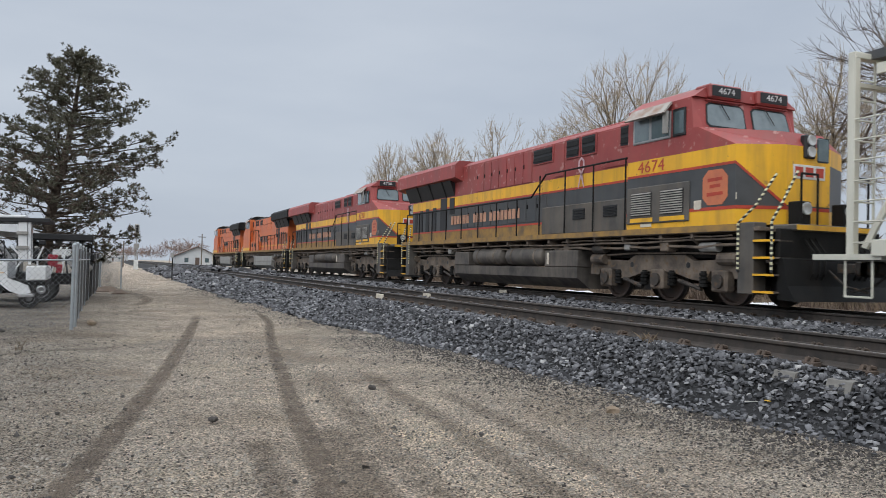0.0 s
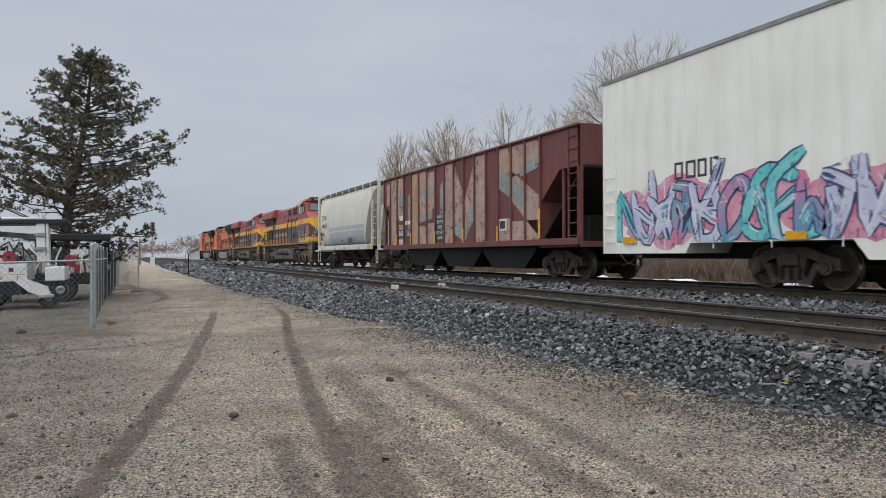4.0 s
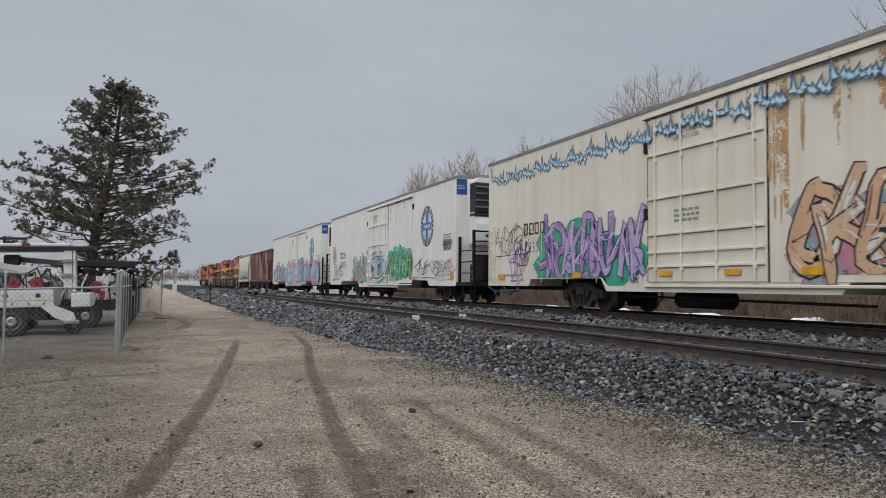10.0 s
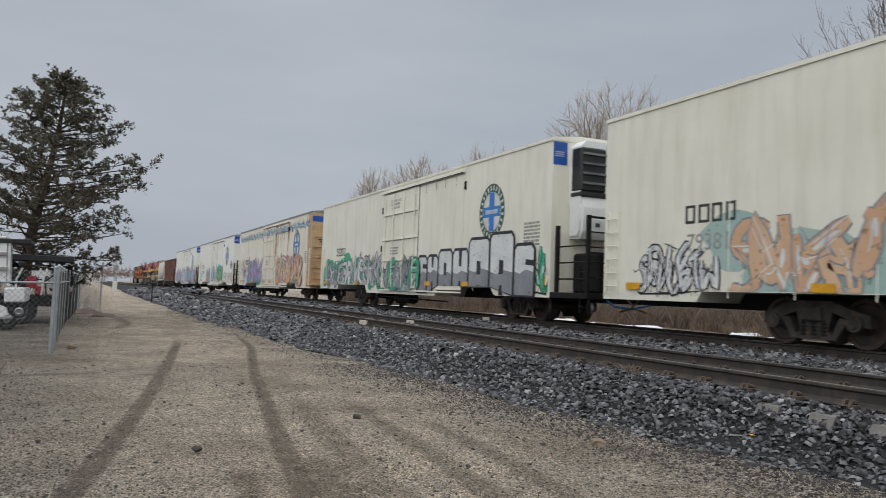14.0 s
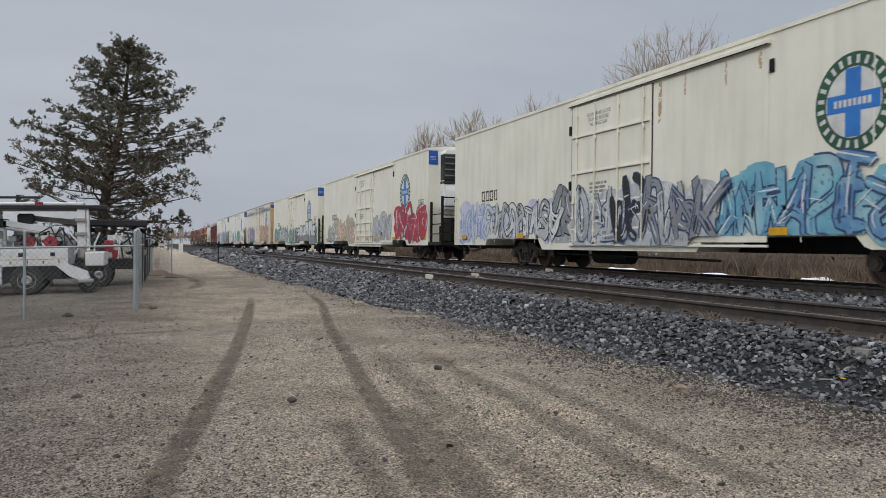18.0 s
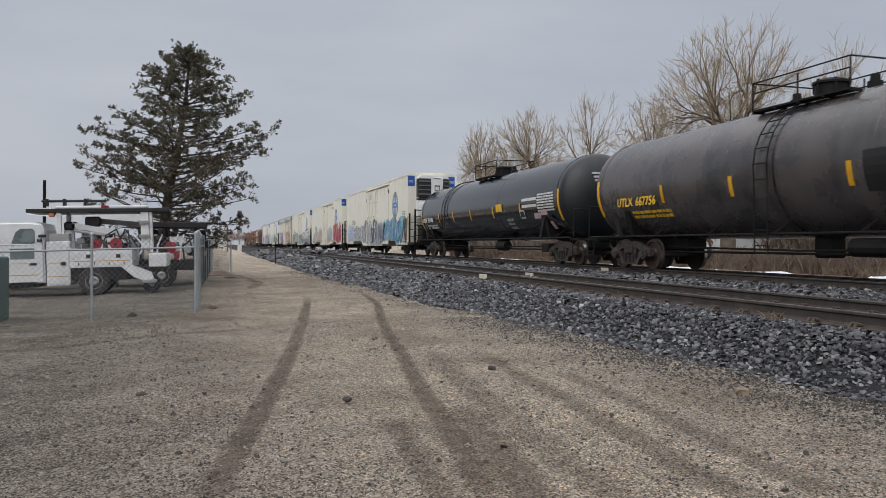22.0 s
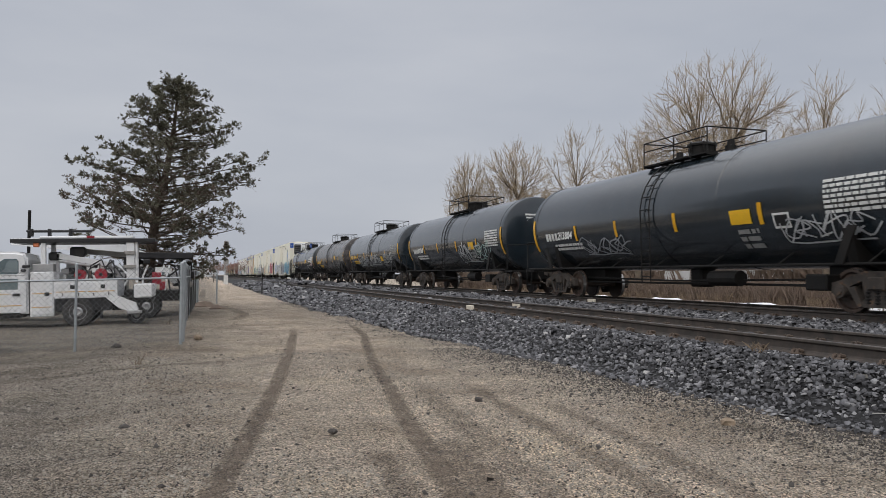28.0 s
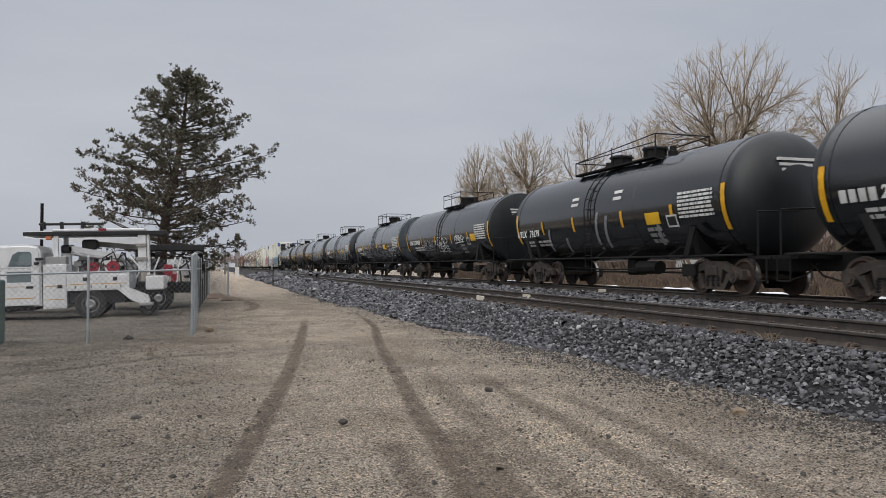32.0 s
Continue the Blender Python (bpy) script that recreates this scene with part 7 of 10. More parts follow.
def cooling_end(car, L, S, rng):
    """End platform with the refrigeration unit high on the wall, a fuel tank and black posts."""
    bm = bmesh.new()
    prism(bm, [(-1.03, 3.42), (-1.03, 5.05), (-0.85, 5.22), (0.85, 5.22), (1.03, 5.05), (1.03, 3.42)], "y", -L - 0.55, -L)
    unit = part("refrigeration_unit", bm, "unit_white", car, "white refrigeration unit with black grilles")
    for g0, g1 in ((-1.06, -0.16), (0.60, 1.06)):
        bm = bmesh.new()
        box(bm, g0, g1, -L - 0.60, -L - 0.10, 3.74, 5.04, 0.07)
        grille = part("grille", bm, "grille_black", unit)
        for k in range(4):
            bm = bmesh.new()
            z = 3.96 + k * 0.28
            prism(bm, [(-L - 0.66, z), (-L - 0.59, z + 0.09), (-L - 0.59, z - 0.02)], "x", g0 + 0.06, g1 - 0.06)
            part("slat", bm, "slat_grey", grille)
    part("lower_lip", box(bmesh.new(), -1.06, 1.06, -L - 0.62, -L - 0.08, 3.60, 3.76, 0.05), "grille_black", unit)
    bm = bmesh.new()
    box(bm, -0.18, 0.62, -L - 0.63, -L - 0.54, 3.70, 5.16, 0.06)
    panel = part("front_panel", bm, "unit_white", unit)
    part("panel_wording", box(bmesh.new(), 0.0, 0.46, -L - 0.634, -L - 0.63, 4.98, 5.03), "black_decal", panel)
    bm = bmesh.new()
    box(bm, 0.04, 0.40, -L - 0.636, -L - 0.63, 4.2, 4.58)
    part("badge", bm, "logo_green", panel)
    bm = bmesh.new()
    box(bm, 0.09, 0.35, -L - 0.640, -L - 0.636, 4.26, 4.5)
    part("badge_centre", bm, "white_decal", panel)
    bm = bmesh.new()
    prism(bm, [(-L, 2.42), (-L, 3.58), (-L - 0.56, 3.58), (-L - 0.64, 3.3), (-L - 0.66, 2.95), (-L - 0.62, 2.62), (-L - 0.5, 2.42)], "x", -1.05, 1.05)
    bmesh.ops.bevel(bm, geom=[e for e in bm.edges if abs(e.verts[0].co.x - e.verts[1].co.x) < 1e-4], offset=0.08, segments=3, affect="EDGES")
    part("lower_cowl", bm, "unit_white", unit)
    for a, b in ((-0.55, -0.4), (0.3, 0.75)):
        bm = bmesh.new()
        box(bm, a, b, -L - 0.656, -L - 0.60, 2.76, 2.87)
        part("cowl_mark", bm, "black_decal", unit)
    bm = bmesh.new()
    box(bm, -S, S, -L - 1.75, -L, 0.72, 0.88, 0.01)
    part("platform", bm, "dark_steel", car)
    bm = bmesh.new()
    box(bm, -0.95, 0.75, -L - 1.35, -L - 0.15, 0.88, 2.0, 0.06)
    tank = part("fuel_tank", bm, "dark_steel", car)
    bm = bmesh.new()
    for k in range(5):
        box(bm, -0.6 + rng.uniform(0, 0.1), 0.4 - rng.uniform(0, 0.2), -L - 1.356, -L - 1.35, 1.25 + k * 0.1, 1.30 + k * 0.1)
    part("tank_stencil", bm, "grey_decal", tank)
    for sx in (-1, 1):
        for y, z1 in ((-L - 0.25, 2.75), (-L - 1.7, 2.95)):
            bm = bmesh.new()
            box(bm, sx * (S - 0.12), sx * (S - 0.02), y - 0.05, y + 0.05, 0.88, z1)
            part("platform_post", bm, "dark_steel", car)
        for z in (1.25, 1.7, 2.15):
            bm = bmesh.new()
            rod(bm, (sx * (S - 0.06), -L - 0.25, z), (sx * (S - 0.06), -L - 1.7, z), 0.022)
            part("side_rung", bm, "dark_steel", car)
        bm = bmesh.new()
        pipe(bm, [(sx * (S - 0.06), -L - 1.7, 2.9), (sx * 0.3, -L - 1.7, 2.9), (sx * 0.3, -L - 1.7, 0.88)], 0.032)
        part("end_rail", bm, "dark_steel", car)
        for z in (1.3, 1.7, 2.1, 2.5):
            bm = bmesh.new()
            rod(bm, (sx * (S - 0.06), -L - 1.72, z), (sx * 0.95, -L - 1.72, z), 0.02)
            part("end_rung", bm, "dark_steel", car)
    bm = bmesh.new()
    rod(bm, (-S + 0.06, -L - 1.7, 1.95), (S - 0.06, -L - 1.7, 1.95), 0.028)
    part("cross_rail", bm, "dark_steel", car)
    bm = bmesh.new()
    pipe(bm, [(-0.9, -L - 1.72, 0.7), (-0.7, -L - 1.8, 0.55), (-0.2, -L - 1.85, 0.5), (0.6, -L - 1.8, 0.62)], 0.028)
    part("hose", bm, "hose_blue" if rng.random() < 0.5 else "dark_steel", car)
    ladder(car, -S + 0.1, -L - 1.35, -L - 1.72, 0.35, 1.6, 4, "dark_steel", name="step_ladder")
    bm = bmesh.new()
    for sx, z in ((0.45, 2.2), (0.7, 2.0)):
        box(bm, sx - 0.15, sx + 0.25, -L - 1.5, -L - 0.9, 1.2, z, 0.05)
    part("machinery_box", bm, "dark_steel", car)


def plain_end(car, L, S, rng):
    """End wall with ribs, a blue band, ladder and hand-brake wheel."""
    for k in range(5):
        bm = bmesh.new()
        box(bm, -S + 0.1, S - 0.1, -L - 0.06, -L - 0.012, 1.3 + k * 0.62, 1.36 + k * 0.62, 0.01)
        part("end_rib", bm, "tan_end", car)
    bm = bmesh.new()
    box(bm, -S, S, -L - 0.018, -L - 0.012, 4.70, 5.02)
    part("blue_band", bm, "blue_panel", car)
    bm = bmesh.new()
    for k in range(20):
        a, b = 2 * math.pi * k / 20, 2 * math.pi * (k + 1) / 20
        rod(bm, (0.7 + 0.3 * math.cos(a), -L - 0.25, 2.4 + 0.3 * math.sin(a)), (0.7 + 0.3 * math.cos(b), -L - 0.25, 2.4 + 0.3 * math.sin(b)), 0.025)
    for k in range(5):
        a = 2 * math.pi * k / 5
        rod(bm, (0.7, -L - 0.25, 2.4), (0.7 + 0.3 * math.cos(a), -L - 0.25, 2.4 + 0.3 * math.sin(a)), 0.015)
    rod(bm, (0.7, -L - 0.28, 2.4), (0.7, -L, 2.4), 0.05)
    part("brake_wheel", bm, "dark_steel", car)
    bm = bmesh.new()
    box(bm, -S, S, -L - 0.55, -L, 0.9, 0.98)
    part("end_step", bm, "tan_end", car)
    bm = bmesh.new()
    for k in range(4):
        bars(bm, 0, 0, 0.01, 0.01, 1, 0, rng)
        box(bm, -1.2 + 0.1 * k, -0.3, -L - 0.018, -L - 0.012, 3.6 - k * 0.12, 3.66 - k * 0.12)
    part("end_stencil", bm, "black_decal", car)
    bm = bmesh.new()
    for k in range(6):
        rod(bm, (-S + 0.1, -L - 0.07, 1.3 + k * 0.36), (-S + 0.6, -L - 0.07, 1.3 + k * 0.36), 0.014)
    part("end_ladder", bm, "tan_end", car)


# tags, colour by colour
spray("spray_cyan_pink", (0.10, 0.42, 0.50), (0.62, 0.16, 0.34), (0.12, 0.22, 0.45), 0.8)
spray("spray_pink", (0.62, 0.20, 0.33), (0.70, 0.42, 0.48), None, 1.2)
spray("spray_pale_lilac", (0.62, 0.62, 0.74), (0.42, 0.46, 0.66), None, 1.0)
spray("spray_navy", (0.03, 0.05, 0.12), (0.05, 0.10, 0.22))
spray("spray_black", (0.018, 0.018, 0.02), (0.03, 0.03, 0.035))
spray("spray_orange", (0.60, 0.24, 0.10), (0.68, 0.38, 0.22), (0.5, 0.08, 0.06), 1.0)
spray("spray_teal", (0.10, 0.50, 0.52), (0.25, 0.62, 0.62), None, 1.2)
spray("spray_green", (0.08, 0.40, 0.16), (0.30, 0.58, 0.26), (0.05, 0.22, 0.14), 1.2)
spray("spray_emerald", (0.04, 0.36, 0.20), (0.08, 0.45, 0.28), None, 1.0)
spray("spray_purple", (0.36, 0.20, 0.48), (0.55, 0.36, 0.60), (0.20, 0.10, 0.32), 1.0)
spray("spray_lilac", (0.58, 0.44, 0.64), (0.38, 0.26, 0.52), (0.24, 0.40, 0.62), 0.9)
spray("spray_silver", (0.45, 0.46, 0.47), (0.56, 0.57, 0.57), (0.24, 0.25, 0.27), 0.8)
spray("spray_white", (0.74, 0.75, 0.74), (0.60, 0.61, 0.62), None, 0.8)
spray("spray_grey", (0.22, 0.23, 0.25), (0.30, 0.31, 0.33), None, 0.8)
spray("spray_peach", (0.66, 0.42, 0.25), (0.60, 0.36, 0.22), (0.70, 0.50, 0.34), 0.8)
spray("spray_red", (0.55, 0.04, 0.05), (0.45, 0.03, 0.05), None, 1.0)
spray("spray_blue", (0.08, 0.20, 0.42), (0.15, 0.33, 0.50), (0.32, 0.50, 0.56), 1.0)
spray("spray_sky", (0.20, 0.48, 0.58), (0.10, 0.28, 0.45), (0.45, 0.60, 0.62), 0.9)
spray("spray_magenta", (0.60, 0.12, 0.33), (0.12, 0.45, 0.40), (0.65, 0.40, 0.10), 0.7)
spray("spray_mint", (0.33, 0.48, 0.44), (0.42, 0.52, 0.48), None, 0.6)
M["spray_rust"] = worn("thin_rust_stain", (0.48, 0.26, 0.10), (0.60, 0.40, 0.20), 0.46, 4.0)

ra = reefer(-23.9, "white refrigerated boxcar with pink and cyan graffiti", "reefer_white", "793771", 1)
graffiti(ra, -0.6, 8.6, 0.85, 1.75, 7, ["spray_cyan_pink", "spray_teal", "spray_pale_lilac"], "spray_navy", 21, "spray_pink")
graffiti(ra, -9.2, 14.0, 0.8, 2.0, 8, ["spray_pale_lilac", "spray_cyan_pink", "spray_teal"], "spray_navy", 22, "spray_pink", x=-SIDE - 0.09)
rb = reefer(-50.6, "white refrigerated boxcar with scattered graffiti pieces", "reefer_white", "793776", 2)
graffiti(rb, -6.4, 3.4, 0.85, 1.75, 3, ["spray_orange", "spray_teal"], "spray_red", 31, "spray_orange")
graffiti(rb, -14.0, 3.6, 0.8, 2.0, 3, ["spray_green"], "spray_black", 33, "spray_teal", x=-SIDE - 0.03)
scribble(rb, -14.5, 2.75, 1.0, 0.5, "spray_black", 34)
scribble(rb, -16.2, 2.9, 1.1, 0.5, "spray_black", 35)
scribble(rb, -18.4, 1.15, 2.9, 0.75, "spray_black", 36, 5, 0.025)
scribble(rb, -21.3, 1.05, 1.9, 0.85, "spray_red", 37, 4, 0.02)
scribble(rb, -21.0, 1.25, 2.2, 0.6, "spray_mint", 137, 4, 0.04)
scribble(rb, -22.1, 2.4, 0.9, 0.3, "spray_black", 138, 3, 0.04)
scribble(rb, -0.8, 2.2, 0.9, 1.2, "spray_pink", 38, 6)
scribble(rb, -1.2, 1.3, 2.4, 0.8, "spray_emerald", 39, 8)
rc = reefer(-77.35, "rust-streaked refrigerated boxcar with purple and orange graffiti", "reefer_rusty", "793509", 3, unit=False, end_paint="tan_end")
graffiti(rc, -4.0, 5.6, 0.78, 2.1, 6, ["spray_purple", "spray_lilac"], "spray_navy", 41, "spray_emerald", fat=0.3)
scribble(rc, -0.7, 1.9, 2.4, 1.0, "spray_black", 42, 5, 0.02)
graffiti(rc, -14.3, 7.2, 0.8, 2.1, 5, ["spray_peach"], "spray_black", 43, "spray_magenta", x=-SIDE - 0.03)
scribble(rc, -1.9, 1.0, 1.0, 1.3, "spray_purple", 44, 4, 0.05)
scribble(rc, -2.4, 1.5, 0.8, 0.7, "spray_black", 45, 3, 0.03)
def rust_run(car, y, top, length, width, x, seed):
    """A run of rust that spreads down from the door track and thins out."""
    rr = random.Random(seed)
    bm = bmesh.new()
    for j in range(max(1, int(width / 0.07))):
        off = rr.gauss(0, width * 0.32)
        ln = length * rr.uniform(0.35, 1.0)
        bm = bmesh.new()
        ribbon(bm, [(off + rr.uniform(-0.012, 0.012), -ln * k / 6) for k in range(7)], rr.uniform(0.04, 0.12), x - 0.0004 * j, y, top, 0)
        part("rust_run", bm, "spray_rust", car)


for k, (yy, ln, wd) in enumerate(((-14.15, 3.0, 0.5), (-14.7, 1.6, 0.22), (-15.6, 2.4, 0.34), (-16.5, 1.7, 0.2), (-17.75, 3.2, 0.42), (-13.4, 1.2, 0.12), (-12.3, 0.9, 0.12), (-18.6, 1.0, 0.14))):
    rust_run(rc, yy, 4.95, ln, wd, -SIDE - (0.056 if yy > -13.86 else 0.031 if yy > -17.86 else 0.004), k)
for k, (car_, yy, ln, wd) in enumerate(((ra, -14.2, 1.4, 0.10), (ra, -15.5, 0.9, 0.08), (rb, -14.3, 1.7, 0.14), (rb, -15.3, 1.1, 0.09), (rb, -16.6, 0.8, 0.08))):
    rust_run(car_, yy, 4.95, ln, wd, -SIDE - 0.031, 20 + k)
def almond(w, h, cx, cz, k=24):
    return [(cx + w * math.cos(a), cz + h * math.sin(a) * (1.0 - 0.25 * math.cos(a))) for a in [j * 2 * math.pi / k for j in range(k)]]


spray("spray_ice", (0.45, 0.66, 0.72), (0.62, 0.74, 0.77), None, 1.2)
spray("spray_fog", (0.66, 0.67, 0.66), (0.42, 0.44, 0.46), (0.20, 0.22, 0.25), 1.6)
eye_x = -SIDE - 0.115
bm = bmesh.new()
flat_shape(bm, almond(1.66, 0.76, 2.0, 0.84), eye_x, -10.35, 0.86, 0)
eye = part("graffiti", bm, ["spray_ice"], rb, "large sprayed blue eye")
for k, (w, h, cx, cz, m, nm) in enumerate(((2.0, 0.82, 2.35, 1.02, "spray_black", "lid_line"), (1.9, 0.74, 2.38, 1.02, "spray_fog", "eyeball"), (0.66, 0.68, 2.6, 1.12, "spray_navy", "iris_rim"), (0.6, 0.62, 2.6, 1.12, "spray_blue", "iris"),
                                            (0.42, 0.44, 2.6, 1.12, "spray_sky", "iris_glow"), (0.2, 0.21, 2.6, 1.12, "spray_black", "pupil"), (0.09, 0.07, 2.45, 1.3, "spray_white", "glint"), (0.26, 0.2, 0.9, 0.92, "spray_navy", "tear_mark"))):
    bm = bmesh.new()
    flat_shape(bm, almond(w * 0.72, h * 0.78, 0.34 + cx * 0.72, 0.06 + cz * 0.78), eye_x - 0.0015 * (k + 1), -10.35, 0.86, 0)
    part(nm, bm, m, eye)
rr_eye = random.Random(3)
for k in range(26):
    bm = bmesh.new()
    a, b = rr_eye.uniform(0.35, 3.0), rr_eye.choice((rr_eye.uniform(0.02, 0.42), rr_eye.uniform(1.3, 1.65)))
    ribbon(bm, [(a, b), (a + 0.35, b + rr_eye.uniform(-0.1, 0.12)), (a + 0.65, b + rr_eye.uniform(-0.12, 0.1))], rr_eye.uniform(0.02, 0.06), eye_x - 0.016, -10.35, 0.86, 0)
    part("lash_stroke", bm, rr_eye.choice(("spray_black", "spray_grey", "spray_white")), eye)
wave_rng = random.Random(5)
wave = None
crests = []
for i in range(190):
    yy = -0.35 - i * 0.1195 + wave_rng.uniform(-0.05, 0.05)
    lift = 0.22 * (1 - (i * 0.11) % 1.0) + wave_rng.uniform(-0.05, 0.05)
    crests.append((yy, 4.46 + lift, wave_rng.uniform(0.12, 0.30) if i % 8 else 0.45, wave_rng.uniform(0.05, 0.20), wave_rng.uniform(-0.12, 0.12)))
for m, size, out in (("spray_navy", 1.0, 0.0), ("spray_blue", 0.80, 0.003), ("spray_ice", 0.50, 0.006)):
    bm = bmesh.new()
    for i, (yy, zz, hh, dd, lean) in enumerate(crests):
        xx = -SIDE - (0.10 if -17.9 < yy < -9.7 else 0.012) - out - 0.0001 * (i % 7)
        bm.faces.new([bm.verts.new((xx, yy + a * size, zz + b * size)) for a, b in ((0.13, 0.02), (lean, hh), (-0.05, 0.06), (-0.14, -0.02), (-0.05, -0.05), (-lean * 0.6, -dd), (0.06, -0.05))])
    bmesh.ops.recalc_face_normals(bm, faces=bm.faces)
    if wave is None:
        wave = part("wave_line", bm, m, rc, "spiky sprayed blue wave line under the eaves")
    else:
        part("wave_colour", bm, m, wave)["kind"] = "stuff"
wave["kind"] = "stuff"
rd = reefer(-103.2, "cream refrigerated boxcar with grey and white block graffiti", "reefer_cream", "793540", 4)
graffiti(rd, -0.6, 3.2, 0.8, 1.5, 3, ["spray_silver", "spray_grey"], "spray_black", 51, "spray_emerald")
graffiti(rd, -3.9, 6.0, 0.75, 1.75, 5, ["spray_silver", "spray_white"], "spray_black", 52, "spray_emerald")
graffiti(rd, -10.2, 3.7, 0.7, 1.5, 3, ["spray_emerald", "spray_grey"], "spray_black", 53, "spray_mint", x=-SIDE - 0.095)
block_y = -13.95
for k, (wd, top, slot) in enumerate(((0.95, 1.45, 0), (1.0, 1.45, 2), (1.2, 1.62, 1), (1.25, 1.6, 2), (1.5, 1.92, 1), (1.55, 2.02, 1), (1.2, 1.6, 0))):
    bm = bmesh.new()
    xx = -SIDE - 0.03
    mid = 0.8 + 0.05 * math.sin(k * 2.0)
    flat_shape(bm, [(-0.05, 0), (wd + 0.05, 0), (wd + 0.07, top * 0.5), (wd + 0.04, top - 0.12), (wd - 0.14, top + 0.06), (0.16, top + 0.07), (-0.02, top - 0.1)], xx - 0.003 - 0.0003 * k, block_y, 0.68, 2)
    flat_shape(bm, [(0.06, 0.08), (wd - 0.06, 0.08), (wd - 0.05, mid), (wd * 0.6, mid + 0.08), (wd * 0.3, mid - 0.05), (0.06, mid + 0.03)], xx - 0.006 - 0.0003 * k, block_y, 0.68, 1)
    flat_shape(bm, [(0.06, mid + 0.03), (wd * 0.3, mid - 0.05), (wd * 0.6, mid + 0.08), (wd - 0.05, mid), (wd - 0.06, top - 0.16), (wd - 0.18, top - 0.04), (0.2, top - 0.03), (0.07, top - 0.14)], xx - 0.006 - 0.0003 * k, block_y, 0.68, 0)
    if slot == 1:
        flat_shape(bm, [(wd * 0.42, 0.72), (wd * 0.6, 0.72), (wd * 0.6, 1.15), (wd * 0.42, 1.18)], xx - 0.010 - 0.0003 * k, block_y, 0.68, 2)
        flat_shape(bm, [(wd * 0.42, 0.06), (wd * 0.58, 0.06), (wd * 0.55, 0.38), (wd * 0.45, 0.36)], xx - 0.010 - 0.0003 * k, block_y, 0.68, 2)
    elif slot == 2:
        flat_shape(bm, [(wd * 0.40, top + 0.02), (wd * 0.62, top + 0.02), (wd * 0.58, 1.0), (wd * 0.44, 1.02)], xx - 0.010 - 0.0003 * k, block_y, 0.68, 2)
        flat_shape(bm, [(wd * 0.42, 0.06), (wd * 0.6, 0.06), (wd * 0.56, 0.5), (wd * 0.46, 0.5)], xx - 0.010 - 0.0003 * k, block_y, 0.68, 2)
    else:
        flat_shape(bm, [(wd * 0.55, 1.0), (wd + 0.03, 0.95), (wd + 0.03, 1.12), (wd * 0.6, 1.16)], xx - 0.010 - 0.0003 * k, block_y, 0.68, 2)
    for v in bm.verts:
        v.co.z = max(v.co.z, 1.0 if v.co.y < -15.55 and v.co.y > -20.4 else 0.7)
    part("graffiti", bm, ["spray_white", "spray_grey", "spray_black"], rd, "block letter sprayed white over grey")
    block_y -= wd + 0.02
graffiti(rd, -22.3, 1.1, 0.75, 1.6, 1, ["spray_emerald"], "spray_black", 55)
re_ = reefer(-129.2, "cream refrigerated boxcar with peach and red graffiti", "reefer_cream", "793818", 5)
graffiti(re_, -1.3, 2.4, 0.85, 1.1, 4, ["spray_white"], "spray_black", 61)
graffiti(re_, -4.0, 5.4, 0.72, 1.85, 4, ["spray_peach"], "spray_grey", 62, "spray_mint")
graffiti(re_, -13.9, 3.6, 0.8, 1.7, 3, ["spray_silver"], "spray_grey", 63, "spray_silver", x=-SIDE - 0.03)
graffiti(re_, -18.3, 4.8, 0.8, 1.9, 4, ["spray_red"], "spray_navy", 64, "spray_red")
rf = reefer(-156.1, "cream refrigerated boxcar with blue and grey graffiti", "reefer_cream", "793817", 6)
graffiti(rf, -0.6, 2.8, 0.85, 1.6, 3, ["spray_pale_lilac"], "spray_blue", 71, "spray_pale_lilac")
graffiti(rf, -3.6, 5.2, 0.8, 1.6, 5, ["spray_white", "spray_silver"], "spray_black", 72, "spray_pale_lilac")
graffiti(rf, -8.4, 1.6, 0.85, 1.9, 1, ["spray_grey"], "spray_black", 73, "spray_fog")
graffiti(rf, -10.2, 6.0, 0.75, 1.85, 5, ["spray_grey", "spray_black", "spray_silver"], "spray_navy", 74, "spray_fog", x=-SIDE - 0.095)
graffiti(rf, -16.4, 5.6, 0.75, 1.9, 5, ["spray_sky", "spray_blue"], "spray_navy", 75, "spray_sky", x=-SIDE - 0.03)
scribble(rf, -22.2, 0.95, 1.2, 1.6, "spray_black", 76, 6, 0.05)
for k, (car_, yy, ln, wd) in enumerate(((rd, -14.6, 0.9, 0.10), (rd, -15.5, 0.7, 0.09), (rd, -16.3, 0.6, 0.12), (rd, -17.2, 0.9, 0.08), (re_, -14.3, 0.9, 0.08), (re_, -16.0, 0.6, 0.10), (rf, -14.2, 1.2, 0.14), (rf, -15.2, 0.8, 0.10), (rf, -16.6, 0.7, 0.12), (rf, -17.6, 1.0, 0.10))):
    rust_run(car_, yy, 4.95, ln, wd, -SIDE - 0.031, 40 + k)


